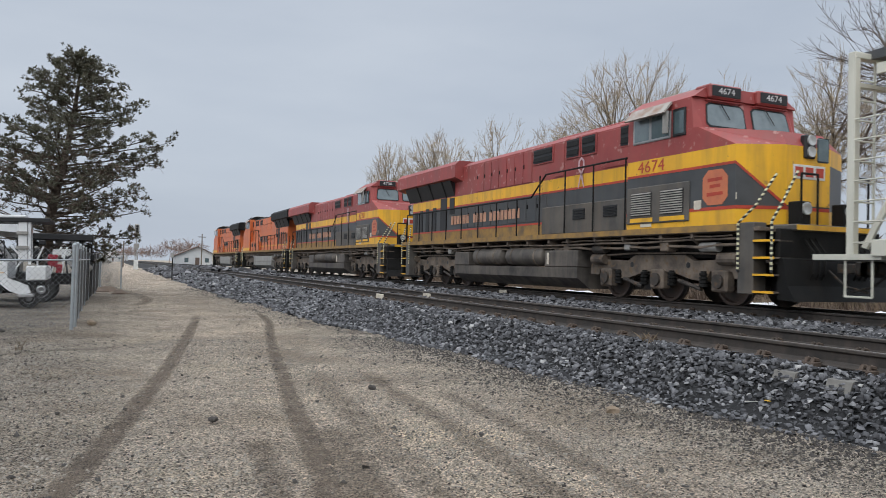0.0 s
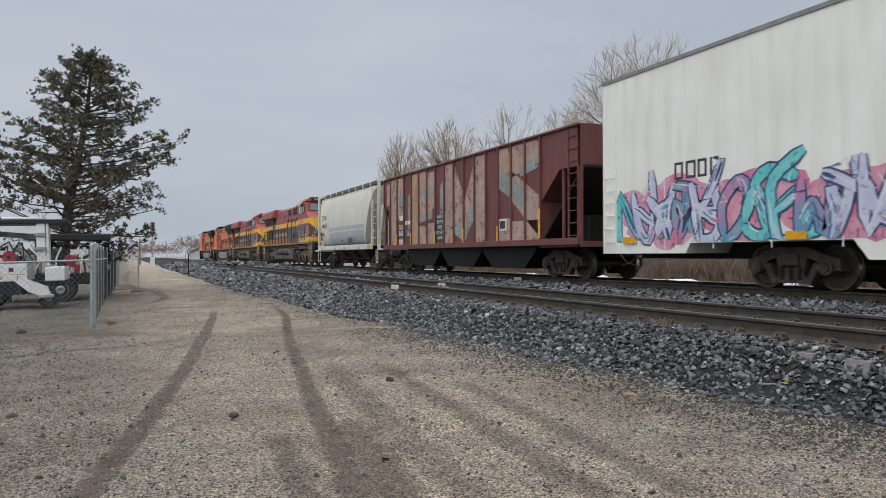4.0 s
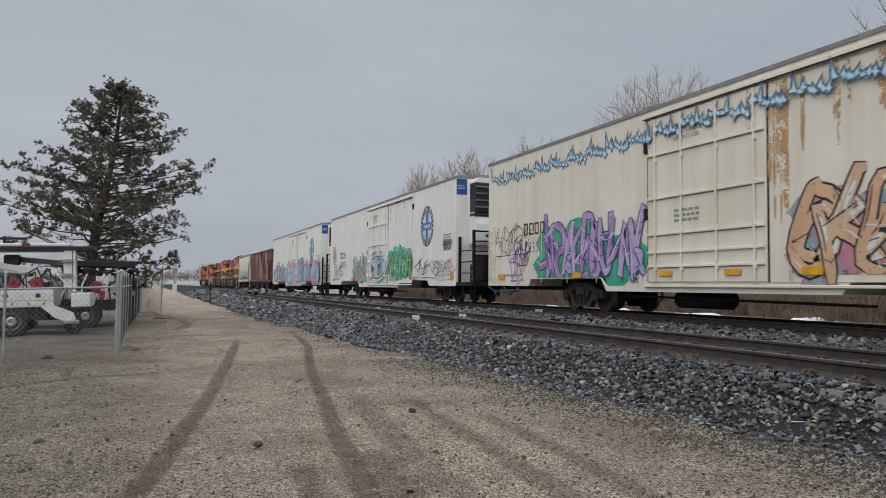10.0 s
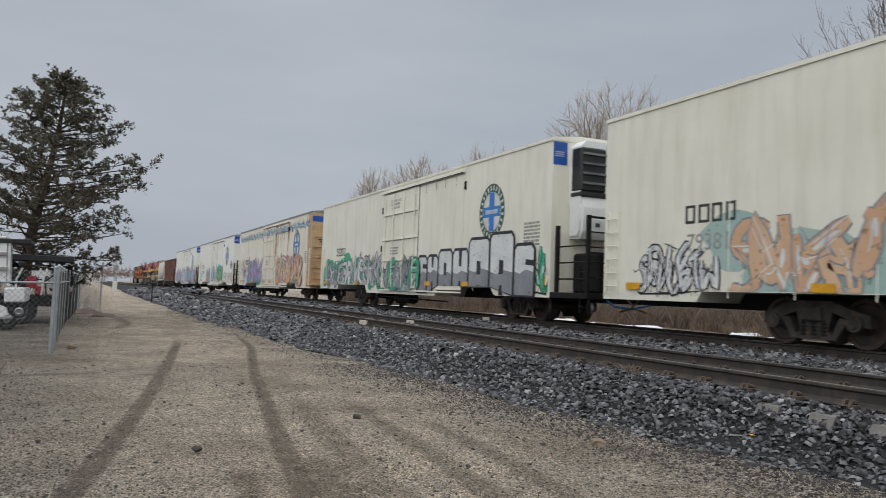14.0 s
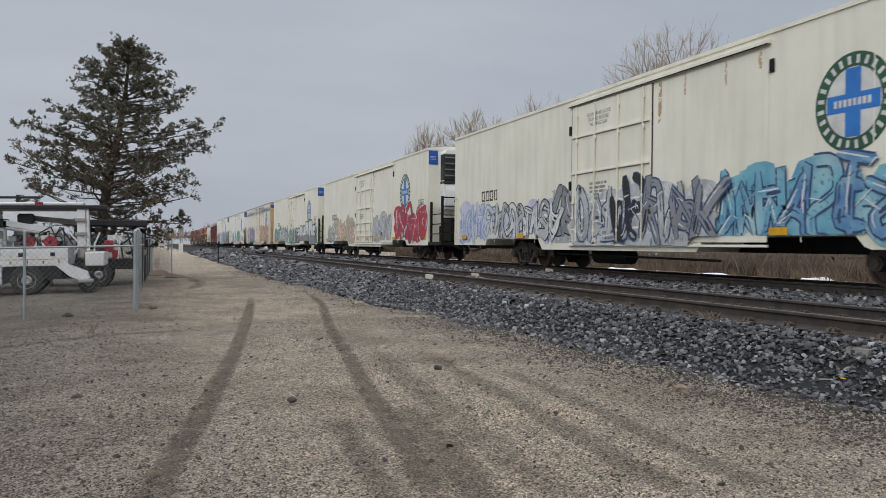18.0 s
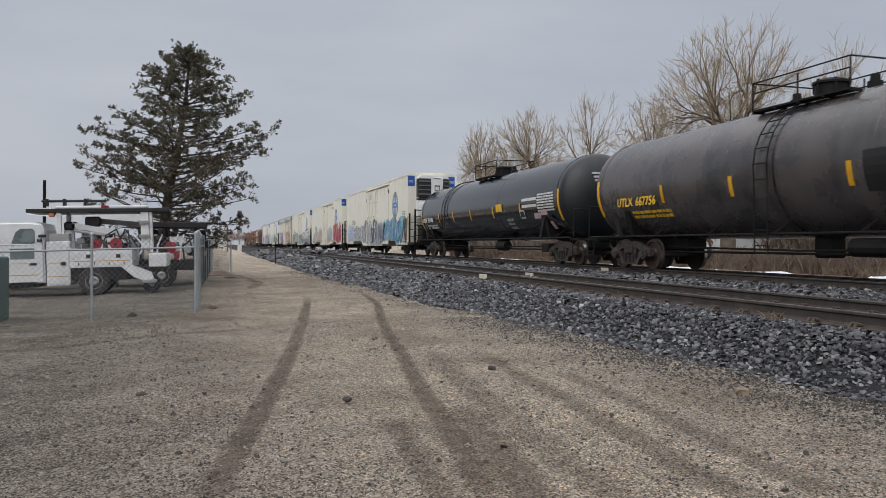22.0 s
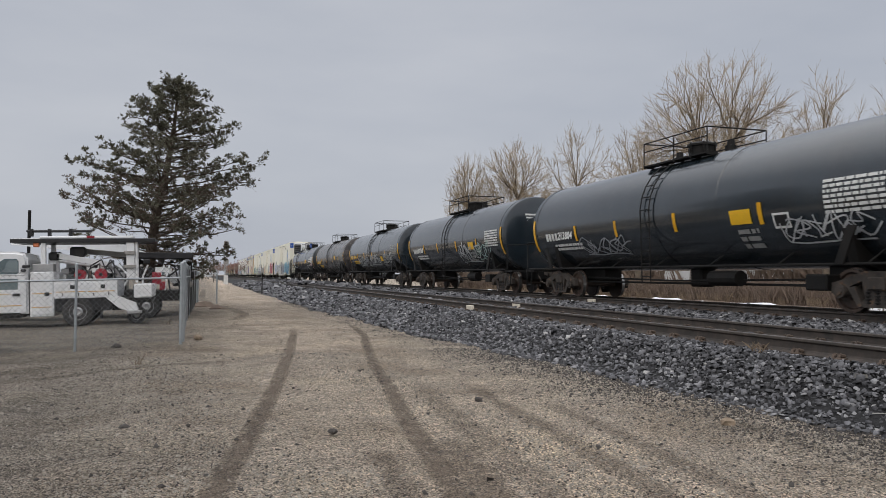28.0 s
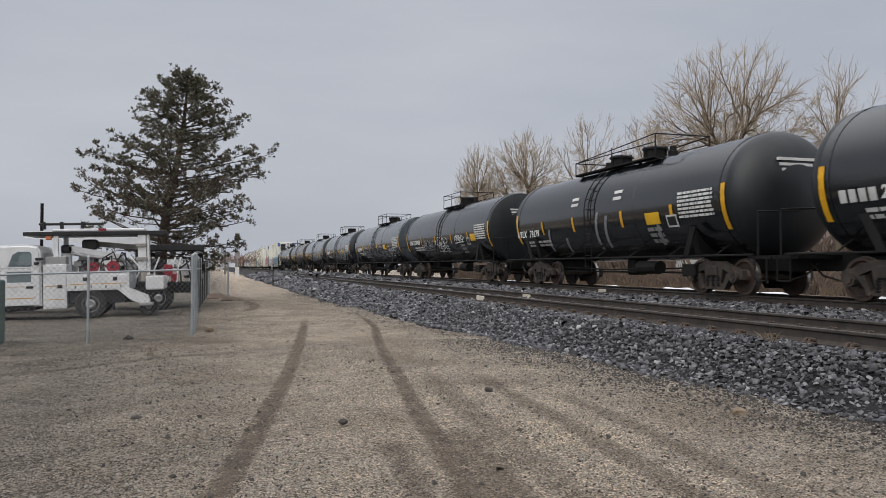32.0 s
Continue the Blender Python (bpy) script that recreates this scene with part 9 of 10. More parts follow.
def service_truck(at, turn):
    t = thing("service_truck", "white crew-cab service truck with crane and side lockers", "truck", at=at, turn=turn)
    W = 1.0

    def blk(name, m, x0, x1, y0, y1, z0, z1, bevel=0.012, parent=None, label=""):
        bm = bmesh.new()
        box(bm, x0, x1, y0, y1, z0, z1, bevel)
        return part(name, bm, m, parent or t, label)

    # cab, nose towards -x
    cab = [(-3.9, 0.42), (-3.9, 1.10), (-3.75, 1.22), (-2.70, 1.34), (-2.15, 2.02), (-1.95, 2.12), (-0.35, 2.14), (-0.08, 2.08), (0.0, 1.9), (0.02, 0.40), (-0.9, 0.36), (-2.6, 0.36)]
    bm = bmesh.new()
    prism(bm, cab, "y", -W, W)
    bmesh.ops.bevel(bm, geom=[e for e in bm.edges if abs(e.verts[0].co.y - e.verts[1].co.y) < 1e-4], offset=0.07, segments=3, affect="EDGES")
    part("cab", bm, "truck_white", t)
    for pts in ([(-0.88, 1.52), (-0.76, 1.84), (-0.62, 1.93), (-0.30, 1.93), (-0.24, 1.86), (-0.24, 1.54), (-0.3, 1.51)], [(-1.92, 1.51), (-1.72, 1.90), (-1.25, 1.92), (-1.2, 1.86), (-1.2, 1.52)]):
        bm = bmesh.new()
        prism(bm, pts, "y", -W - 0.012, -W + 0.01)
        seal = part("window", bm, "glass_dark", t)
        cx, cz = sum(p[0] for p in pts) / len(pts), sum(p[1] for p in pts) / len(pts)
        bm = bmesh.new()
        prism(bm, [(cx + (x - cx) * 0.6 + 0.08, cz + (z - cz) * 0.8) for x, z in pts], "y", -W - 0.015, -W - 0.012)
        part("pane", bm, "windshield_glass", seal)
    for x0, x1 in ((-2.0, -1.14), (-1.10, -0.04)):
        door = blk("door", "truck_white", x0, x1, -W - 0.010, -W, 0.44, 1.47)
        blk("door_glass", "windshield_glass", x0 + 0.18, x1 - 0.22, -W - 0.014, -W - 0.010, 1.08, 1.38, 0.0, door)
        blk("handle", "grille_black", x1 - 0.36, x1 - 0.16, -W - 0.035, -W - 0.010, 0.90, 0.97, 0.005, door)
        blk("pinstripe", "gold_line", x0 + 0.05, x1 - 0.12, -W - 0.013, -W - 0.010, 0.62, 0.645, 0.0, door)
        blk("pinstripe", "gold_line", x0 + 0.15, x1 - 0.4, -W - 0.013, -W - 0.010, 0.95, 0.965, 0.0, door)
    blk("rain_ledge", "truck_white", -2.1, 0.0, -W - 0.02, -W, 1.47, 1.50)
    blk("side_lamp", "grille_black", -0.14, 0.08, -W - 0.06, -W + 0.02, 1.68, 1.76, 0.02)
    blk("side_lamp", "grille_black", -0.18, -0.04, -W - 0.06, -W + 0.02, 1.56, 1.64, 0.02)
    blk("chassis", "dark_steel", -3.9, 3.0, -0.45, 0.45, 0.40, 0.62)
    blk("running_board", "dark_steel", -3.0, -0.2, -W + 0.03, W - 0.03, 0.28, 0.42)
    # lockers
    front = blk("front_locker", "truck_white", 0.06, 0.72, -W, W, 0.30, 1.56, 0.02)
    d = blk("locker_door", "truck_white", 0.10, 0.68, -W - 0.014, -W, 0.36, 1.50, 0.008, front)
    for z in (0.56, 0.94):
        blk("pinstripe", "gold_line", 0.12, 0.66, -W - 0.017, -W - 0.014, z, z + 0.02, 0.0, front)
    blk("latch", "grille_black", 0.46, 0.60, -W - 0.032, -W - 0.014, 0.88, 0.98, 0.01, front)
    blk("tool_box", "aluminium", 0.12, 0.70, -W + 0.05, -0.3, 1.56, 1.78, 0.015)
    bm = bmesh.new()
    prism(bm, [(0.72, 0.80), (0.72, 1.28), (2.5, 1.28), (2.5, 0.80)], "y", -W, W)
    bed = part("bed_locker", bm, "truck_white", t)
    for x0, x1 in ((0.78, 1.60), (1.66, 2.44)):
        blk("locker_door", "truck_white", x0, x1, -W - 0.014, -W, 0.84, 1.23, 0.008, bed)
        blk("pinstripe", "gold_line", x0, x1, -W - 0.017, -W - 0.014, 0.97, 0.99, 0.0, bed)
        blk("latch", "grille_black", (x0 + x1) / 2 - 0.02, (x0 + x1) / 2 + 0.11, -W - 0.032, -W - 0.014, 1.06, 1.17, 0.012, bed)
        for q in (0.2, 0.75):
            blk("hinge", "grille_black", x0 + q * (x1 - x0), x0 + q * (x1 - x0) + 0.03, -W - 0.022, -W - 0.014, 0.86, 0.94, 0.0, bed)
    blk("wheel_arch", "grille_black", 0.74, 2.3, -W + 0.12, W - 0.1, 0.42, 0.80)
    blk("mud_flap", "grille_black", 2.0, 2.04, -W + 0.05, -W + 0.4, 0.2, 0.8, 0.0)
    # slanting outrigger leg and rear box
    bm = bmesh.new()
    prism(bm, [(2.1, 0.86), (2.45, 0.86), (3.05, 0.62), (3.12, 0.42), (2.85, 0.38), (2.55, 0.48)], "y", -W - 0.03, -W + 0.2)
    part("outrigger_leg", bm, "truck_white", t)
    blk("outrigger_foot", "aluminium", 2.78, 3.2, -W - 0.05, -W + 0.25, 0.30, 0.40, 0.02)
    blk("rear_box", "truck_white", 2.98, 3.52, -W + 0.03, W - 0.05, 0.76, 1.16, 0.03)
    blk("rear_deck", "dark_steel", 2.4, 3.5, -W + 0.1, W - 0.1, 0.62, 0.76)
    for x in (-3.1, 1.38):
        road_wheel(t, x, -W + 0.12, 0.41, 0.26)
        road_wheel(t, x, W - 0.12, 0.41, 0.26)
    road_wheel(t, 3.05, -W + 0.3, 0.26, 0.16)
    # rack over the bed
    for x, w in ((0.40, 0.07), (2.88, 0.12)):
        for y in (-0.78, 0.78):
            blk("rack_post", "truck_white", x - w, x + w, y - 0.06, y + 0.06, 1.28, 2.38)
    blk("rack_brace", "truck_white", 3.02, 3.10, -0.82, -0.74, 1.2, 2.38)
    blk("post_bracket", "fuel_grey", 2.70, 3.04, -0.90, -0.84, 1.62, 1.72)
    blk("post_bracket", "fuel_grey", 2.72, 3.02, -0.90, -0.84, 2.02, 2.12)
    blk("rack_roof", "grille_black", -0.50, 3.62, -0.88, 0.88, 2.38, 2.49, 0.012, None, "dark overhead rack panel")
    blk("rack_top", "truck_white", 0.3, 2.96, -0.82, 0.82, 2.49, 2.57, 0.02)
    blk("marker_lamp", "red_paint", 1.62, 1.84, -0.845, -0.82, 2.50, 2.57, 0.0)
    blk("amber_lamp", "orange_patch", 0.12, 0.28, -0.86, -0.7, 2.26, 2.38, 0.02)
    blk("boom_sheath", "grille_black", -0.1, 1.75, -0.7, -0.55, 2.68, 2.75, 0.02)
    for x in (0.0, 0.5, 1.1):
        blk("sheath_bracket", "grille_black", x, x + 0.08, -0.72, -0.5, 2.57, 2.78)
    # crane and gear
    bm = bmesh.new()
    rod(bm, (0.62, -0.4, 1.28), (0.62, -0.4, 2.1), 0.15, 12)
    part("crane_post", bm, "truck_white", t)
    blk("crane_knuckle", "grille_black", 0.50, 0.86, -0.62, -0.25, 1.88, 2.12, 0.05)
    bm = bmesh.new()
    prism(bm, [(0.72, 1.94), (0.74, 2.10), (2.3, 1.80), (2.3, 1.66)], "y", -0.62, -0.42)
    part("crane_boom", bm, "truck_white", t)
    bm = bmesh.new()
    prism(bm, [(1.3, 2.08), (1.3, 2.24), (2.7, 2.10), (2.7, 1.96)], "y", 0.0, 0.25)
    part("crane_boom", bm, "fuel_grey", t)
    for a, b, r in (((0.8, -0.68, 1.86), (1.8, -0.68, 1.70), 0.045), ((2.2, -0.6, 1.72), (2.6, -0.6, 1.42), 0.05)):
        bm = bmesh.new()
        rod(bm, a, b, r, 10)
        part("hydraulic_ram", bm, "aluminium", t)
    blk("winch", "grille_black", 1.08, 1.52, -0.5, -0.1, 1.98, 2.27, 0.05)
    bm = bmesh.new()
    rod(bm, (1.38, -0.56, 2.12), (1.38, -0.5, 2.12), 0.13, 14)
    part("winch_drum", bm, "tyre", t)
    for x, r in ((1.42, 0.15), (2.02, 0.17)):
        bm = bmesh.new()
        lathe(bm, [(-0.86, r * 0.35), (-0.86, r), (-0.82, r), (-0.81, r * 0.8), (-0.66, r * 0.8), (-0.65, r), (-0.61, r)], (x, 0, 1.46), "y", 18)
        reel = part("hose_reel", bm, "red_paint", t)
        bm = bmesh.new()
        rod(bm, (x, -0.9, 1.46), (x, -0.86, 1.46), r * 0.3, 10)
        part("reel_hub", bm, "grille_black", reel)
    rr = random.Random(9)
    for k in range(16):
        x, z, s = rr.uniform(0.85, 2.65), rr.uniform(1.33, 1.75), rr.uniform(0.05, 0.15)
        y = rr.uniform(-0.55, 0.5)
        blk("machinery", rr.choice(("grille_black", "grille_black", "aluminium", "truck_white", "fuel_grey")), x - s, x + s, y - s, y + s, z - s * 0.7, z + s * 0.7, 0.02)
    for k in range(6):
        x = rr.uniform(0.8, 2.3)
        bm = bmesh.new()
        pipe(bm, [(x, -0.75, 1.3), (x + rr.uniform(-0.1, 0.2), -0.72, 1.55 + rr.uniform(0, 0.2)), (x + rr.uniform(0.1, 0.4), -0.7, 1.6 + rr.uniform(0, 0.3)), (x + rr.uniform(0.3, 0.6), -0.7, 1.35)], 0.018)
        part("hydraulic_hose", bm, "grille_black", t)
    blk("canopy_box", "truck_white", 0.86, 1.3, 0.2, 0.9, 1.28, 2.0, 0.03)
    # a short wheelbase: round parts keep their shape, the rest closes up
    for ob in t.children_recursive:
        if ob.name.split(".")[0] in ("wheel", "rim", "hose_reel", "reel_hub", "winch_drum", "crane_post"):
            mid = sum(v.co.x for v in ob.data.vertices) / len(ob.data.vertices)
            ob.data.transform(Matrix.Translation((-0.08 * mid, 0, 0)))
        else:
            ob.data.transform(Matrix.Diagonal((0.92, 1, 1, 1)))
    t.matrix_world = pose(*at, 0, -1.55, turn)
    return t


service_truck((-4.8, 24.75, yard_fall(-4.8, 24.75)), 0)


def boom_truck(at, turn):
    """A second work truck parked behind the first: its boom, deck and gear show above and beside it."""
    t = thing("boom_truck", "white work truck with a folded boom and dark gear", "truck", at=at, turn=turn)

    def blk(name, m, x0, x1, y0, y1, z0, z1, bevel=0.02):
        bm = bmesh.new()
        box(bm, x0, x1, y0, y1, z0, z1, bevel)
        return part(name, bm, m, t)

    blk("deck", "dark_steel", -1.8, 2.9, -1.0, 1.0, 0.6, 0.95)
    blk("body", "truck_white", -1.8, 0.9, -1.0, 1.0, 0.95, 1.3)
    blk("cab", "truck_white", -3.6, -1.9, -1.0, 1.0, 0.5, 2.0, 0.12)
    bm = bmesh.new()
    prism(bm, [(-2.6, 2.42), (-2.6, 2.62), (0.4, 2.75), (0.5, 2.6), (1.6, 2.2), (1.6, 2.05)], "y", -0.3, 0.0)
    part("boom", bm, "truck_white", t)
    blk("rack_roof", "grille_black", 0.7, 3.05, -0.85, 0.85, 2.02, 2.22)
    for x in (0.9, 2.7):
        blk("rack_post", "grille_black", x - 0.05, x + 0.05, -0.75, -0.65, 0.95, 2.02)
    rr = random.Random(4)
    for k in range(34):
        x, z, s = rr.uniform(0.75, 2.95), rr.uniform(0.95, 1.95), rr.uniform(0.05, 0.2)
        y = rr.uniform(-0.95, 0.3)
        m = rr.choice(("grille_black", "grille_black", "tyre", "dark_steel", "aluminium", "fuel_grey", "truck_white"))
        bm = bmesh.new()
        if k % 3:
            box(bm, x - s, x + s, y - s, y + s, z - s * 0.8, z + s * 0.8, 0.03)
        else:
            rod(bm, (x, y - s, z), (x, y + s, z), s, 10)
        part("machinery", bm, m, t)
    for x, z, s in ((1.9, 1.35, 0.2), (2.1, 1.1, 0.14)):
        blk("red_case", "red_paint", x - s * 0.7, x + s * 0.7, -1.02, -0.7, z - s, z + s, 0.02)
    for k in range(7):
        x = rr.uniform(0.8, 2.8)
        bm = bmesh.new()
        pipe(bm, [(x, -1.0, 0.95), (x + rr.uniform(-0.2, 0.3), -0.98, 1.4), (x + rr.uniform(-0.2, 0.5), -0.95, 1.8)], 0.03)
        part("hose", bm, rr.choice(("grille_black", "truck_white")), t)
    for x in (-2.8, 1.6):
        road_wheel(t, x, -0.86, 0.42, 0.28)
        road_wheel(t, x, 0.86, 0.42, 0.28)
    return t


boom_truck((-3.55, 28.2, yard_fall(-3.55, 28.2)), 0)

# dark pole behind the trucks
pole = thing("utility_pole", "thin dark pole beyond the trucks", "pole", at=(-6.8, 34.0, yard_fall(-6.8, 34.0)))
bm = bmesh.new()
rod(bm, (0, 0, -0.2), (0, 0, 4.1), 0.07, 8, 0.06)
part("shaft", bm, "dark_steel", pole)

# green box by the fence
gb = thing("utility_cabinet", "dark green metal cabinet standing by the fence", "cabinet", at=(-4.55, 16.4, yard_fall(-4.55, 16.4)))
bm = bmesh.new()
box(bm, -0.45, 0.45, -0.4, 0.4, 0, 1.25, 0.03)
part("body", bm, "green_box", gb)
bm = bmesh.new()
box(bm, -0.42, 0.42, -0.42, -0.4, 0.08, 1.15, 0.01)
part("door", bm, "green_box", gb)


# ---- trees ----
def tube_mesh(segs, sides=5):
    """Tapered limbs from (start, end, r0, r1)."""
    vs, fs = [], []
    for a, b, r0, r1 in segs:
        d = (b - a)
        if d.length < 1e-5:
            continue
        d.normalize()
        u = d.orthogonal().normalized()
        w = d.cross(u)
        n = sides if r0 > 0.03 else 3
        base = len(vs)
        for c, r in ((a, r0), (b, r1)):
            for k in range(n):
                t = 2 * math.pi * k / n
                vs.append(tuple(c + u * (r * math.cos(t)) + w * (r * math.sin(t))))
        for k in range(n):
            j = (k + 1) % n
            fs.append((base + k, base + j, base + n + j, base + n + k))
    return vs, fs


def bare_tree_parts(seed, height, reach, tips=420, fork=0.16, droop=0.0):
    """Limbs that part again and again on their way to tips spread through one rounded crown, each tip ending in a spray of twigs."""
    rng = random.Random(seed)
    big, small = [], []
    low = height * 0.28
    ends = []
    while len(ends) < tips:
        a, u, v = rng.uniform(0, 6.283), rng.random(), rng.random()
        q = u ** 0.42
        polar = math.acos(1 - 1.55 * v)
        lobe = 0.90 + 0.06 * math.sin(3 * a + seed) + 0.05 * math.sin(5 * a + 2.3 * polar + seed * 1.7)
        e = Vector((math.cos(a) * math.sin(polar) * reach, math.sin(a) * math.sin(polar) * reach, math.cos(polar) * (height - low) * 0.62)) * (q * lobe)
        e.z = e.z + low + (height - low) * 0.38
        if e.z > low * 0.8:
            ends.append(e)

    def limb(p, e, r0, r1, along):
        """One gently bent length of wood."""
        n = 3 if (e - p).length > 0.9 else 2
        sag = Vector((rng.gauss(0, 0.035), rng.gauss(0, 0.035), -0.05)) * (e - p).length
        q = p
        for k in range(1, n + 1):
            t = k / n
            w = p.lerp(e, t) + sag * (4 * t * (1 - t)) * (0.5 if along else 0.9)
            a, b = r0 + (r1 - r0) * (k - 1) / n, r0 + (r1 - r0) * t
            (big if a > 0.028 else small).append((q, w, a, b))
            q = w
        return e

    def spray_of_twigs(p, d, ln):
        for _ in range(rng.choice((4, 5, 6, 7))):
            o = (d + Vector((rng.gauss(0, 0.42), rng.gauss(0, 0.42), rng.gauss(0.05, 0.3)))).normalized()
            back = p - d * rng.uniform(0.1, 1.6) * ln
            m = back + o * ln * rng.uniform(0.45, 0.7)
            e = m + (o + Vector((0, 0, 0.12 - droop))).normalized() * ln * rng.uniform(0.35, 0.6)
            small.append((back, m, 0.0095, 0.008))
            small.append((m, e, 0.008, 0.005))

    def grow(p, group, r, d):
        if len(group) == 1:
            e = group[0]
            limb(p, e, r, 0.0095, True)
            spray_of_twigs(e, (e - p).normalized(), 0.35 + 0.025 * height)
            return
        c = sum(group, Vector()) / len(group)
        near = min((g - p).length for g in group)
        step = min((c - p).length * rng.uniform(0.26, 0.40), near * 0.9 + 0.1)
        q = p + ((c - p).normalized() * 0.75 + d * 0.45).normalized() * step
        r1 = max(0.011, 0.0135 * len(group) ** 0.48 * height / 17)
        limb(p, q, r, r1, True)
        d = (q - p).normalized()
        # part the tips by the direction in which they lie from the fork, so that limbs run on straight and fan out
        def lie(g):
            v = g - root
            return v.normalized() + v * (1.6 / height)
        keys = [(lie(g), g) for g in group]
        b = rng.choice(keys)[0]
        a = max(keys, key=lambda g: (g[0] - b).length)[0]
        b = max(keys, key=lambda g: (g[0] - a).length)[0]
        one = [g for w, g in keys if (w - a).length <= (w - b).length]
        two = [g for w, g in keys if (w - a).length > (w - b).length]
        for part_of in (one, two):
            if part_of:
                grow(q, part_of, min(r1, max(0.011, 0.0135 * len(part_of) ** 0.5 * height / 17)) if len(part_of) < len(group) else r1, d)

    r = 0.0135 * tips ** 0.5 * height / 17
    top = limb(Vector((0, 0, -0.2)), Vector((rng.uniform(-0.2, 0.2), rng.uniform(-0.2, 0.2), height * fork)), r * 1.25, r, False)
    root = Vector((0, 0, height * 0.40))
    grow(top, ends, r, Vector((0, 0, 1)))
    return big, small


def bare_tree(name, seed, height, reach, at, label, tips=420, group="bare trees", twig="twig", fork=0.26):
    t = thing(name, label, "tree", group=group, at=at)
    big, small = bare_tree_parts(seed, height, reach, tips, fork)
    far = 0.5 + 0.5 * math.hypot(at[0], at[1]) / 60
    small = [(a, b, r0 * far, r1 * far) for a, b, r0, r1 in small]
    v, f = tube_mesh(big)
    mesh_from("trunk", v, f, "limb" if twig == "twig" else twig, t, smooth=True)
    v, f = tube_mesh(small)
    ob = mesh_from("crown", v, f, twig, t)
    ob["kind"] = "stuff"
    return t


M["limb"] = mat("grey_tan_bare_limb", (0.17, 0.135, 0.10), (0.10, 0.08, 0.062), 0.85, scale=2.0, bump=0.4)
bare_tree("bare_tree", 1, 17.9, 5.5, (33.9, 80.0, 0), "leafless spreading tree with fine tan twigs", 760)
bare_tree("bare_tree", 2, 16.0, 3.4, (28.2, 80.0, 0), "leafless rounded tree with fine tan twigs", 560)
bare_tree("bare_tree", 3, 17.0, 4.8, (34.2, 66.0, 0), "leafless tall tree with sparse brown twigs", 260, fork=0.3)
bare_tree("bare_tree", 4, 18.5, 7.2, (35.6, 47.0, 0), "large leafless tree with wide tan crown", 1150, fork=0.28)
bare_tree("bare_tree", 5, 13.6, 3.6, (31.6, 50.6, 0), "leafless tree with brown crown beside a larger one", 520)
bare_tree("bare_tree", 6, 16.6, 3.4, (41.3, 42.5, 0), "leafless tree with upright grey limbs", 320, fork=0.25)
bare_tree("bare_tree", 7, 17.6, 4.6, (45.0, 37.0, 0), "leafless tree with tangled thin branches", 700)
bare_tree("bare_tree", 8, 18.8, 6.8, (34.8, 22.2, 0), "tall leafless tree with long thin dark branches", 700, twig="dark_twig", fork=0.2)
bare_tree("bare_tree", 9, 16.5, 4.2, (46.0, 27.0, 0), "leafless tree beyond the train", 500)
# far scrub beside the line
M["far_brush"] = mat("hazy_red_brown_scrub", (0.26, 0.17, 0.13), (0.20, 0.14, 0.115), 0.9, scale=0.4)
for k, (x, y, h) in enumerate(((13.8, 205, 7.2), (10.0, 220, 5.5), (18.0, 210, 8.0), (8.0, 260, 6.0), (22.0, 230, 7.5), (5.5, 330, 7.0), (-62.0, 150, 9.0), (-70.0, 165, 8.5))):
    bare_tree("bare_shrub_tree", 20 + k, h, h * 0.75, (x, y, 0), "hazy leafless tree in the far distance", 150, "far bare trees", "far_brush")


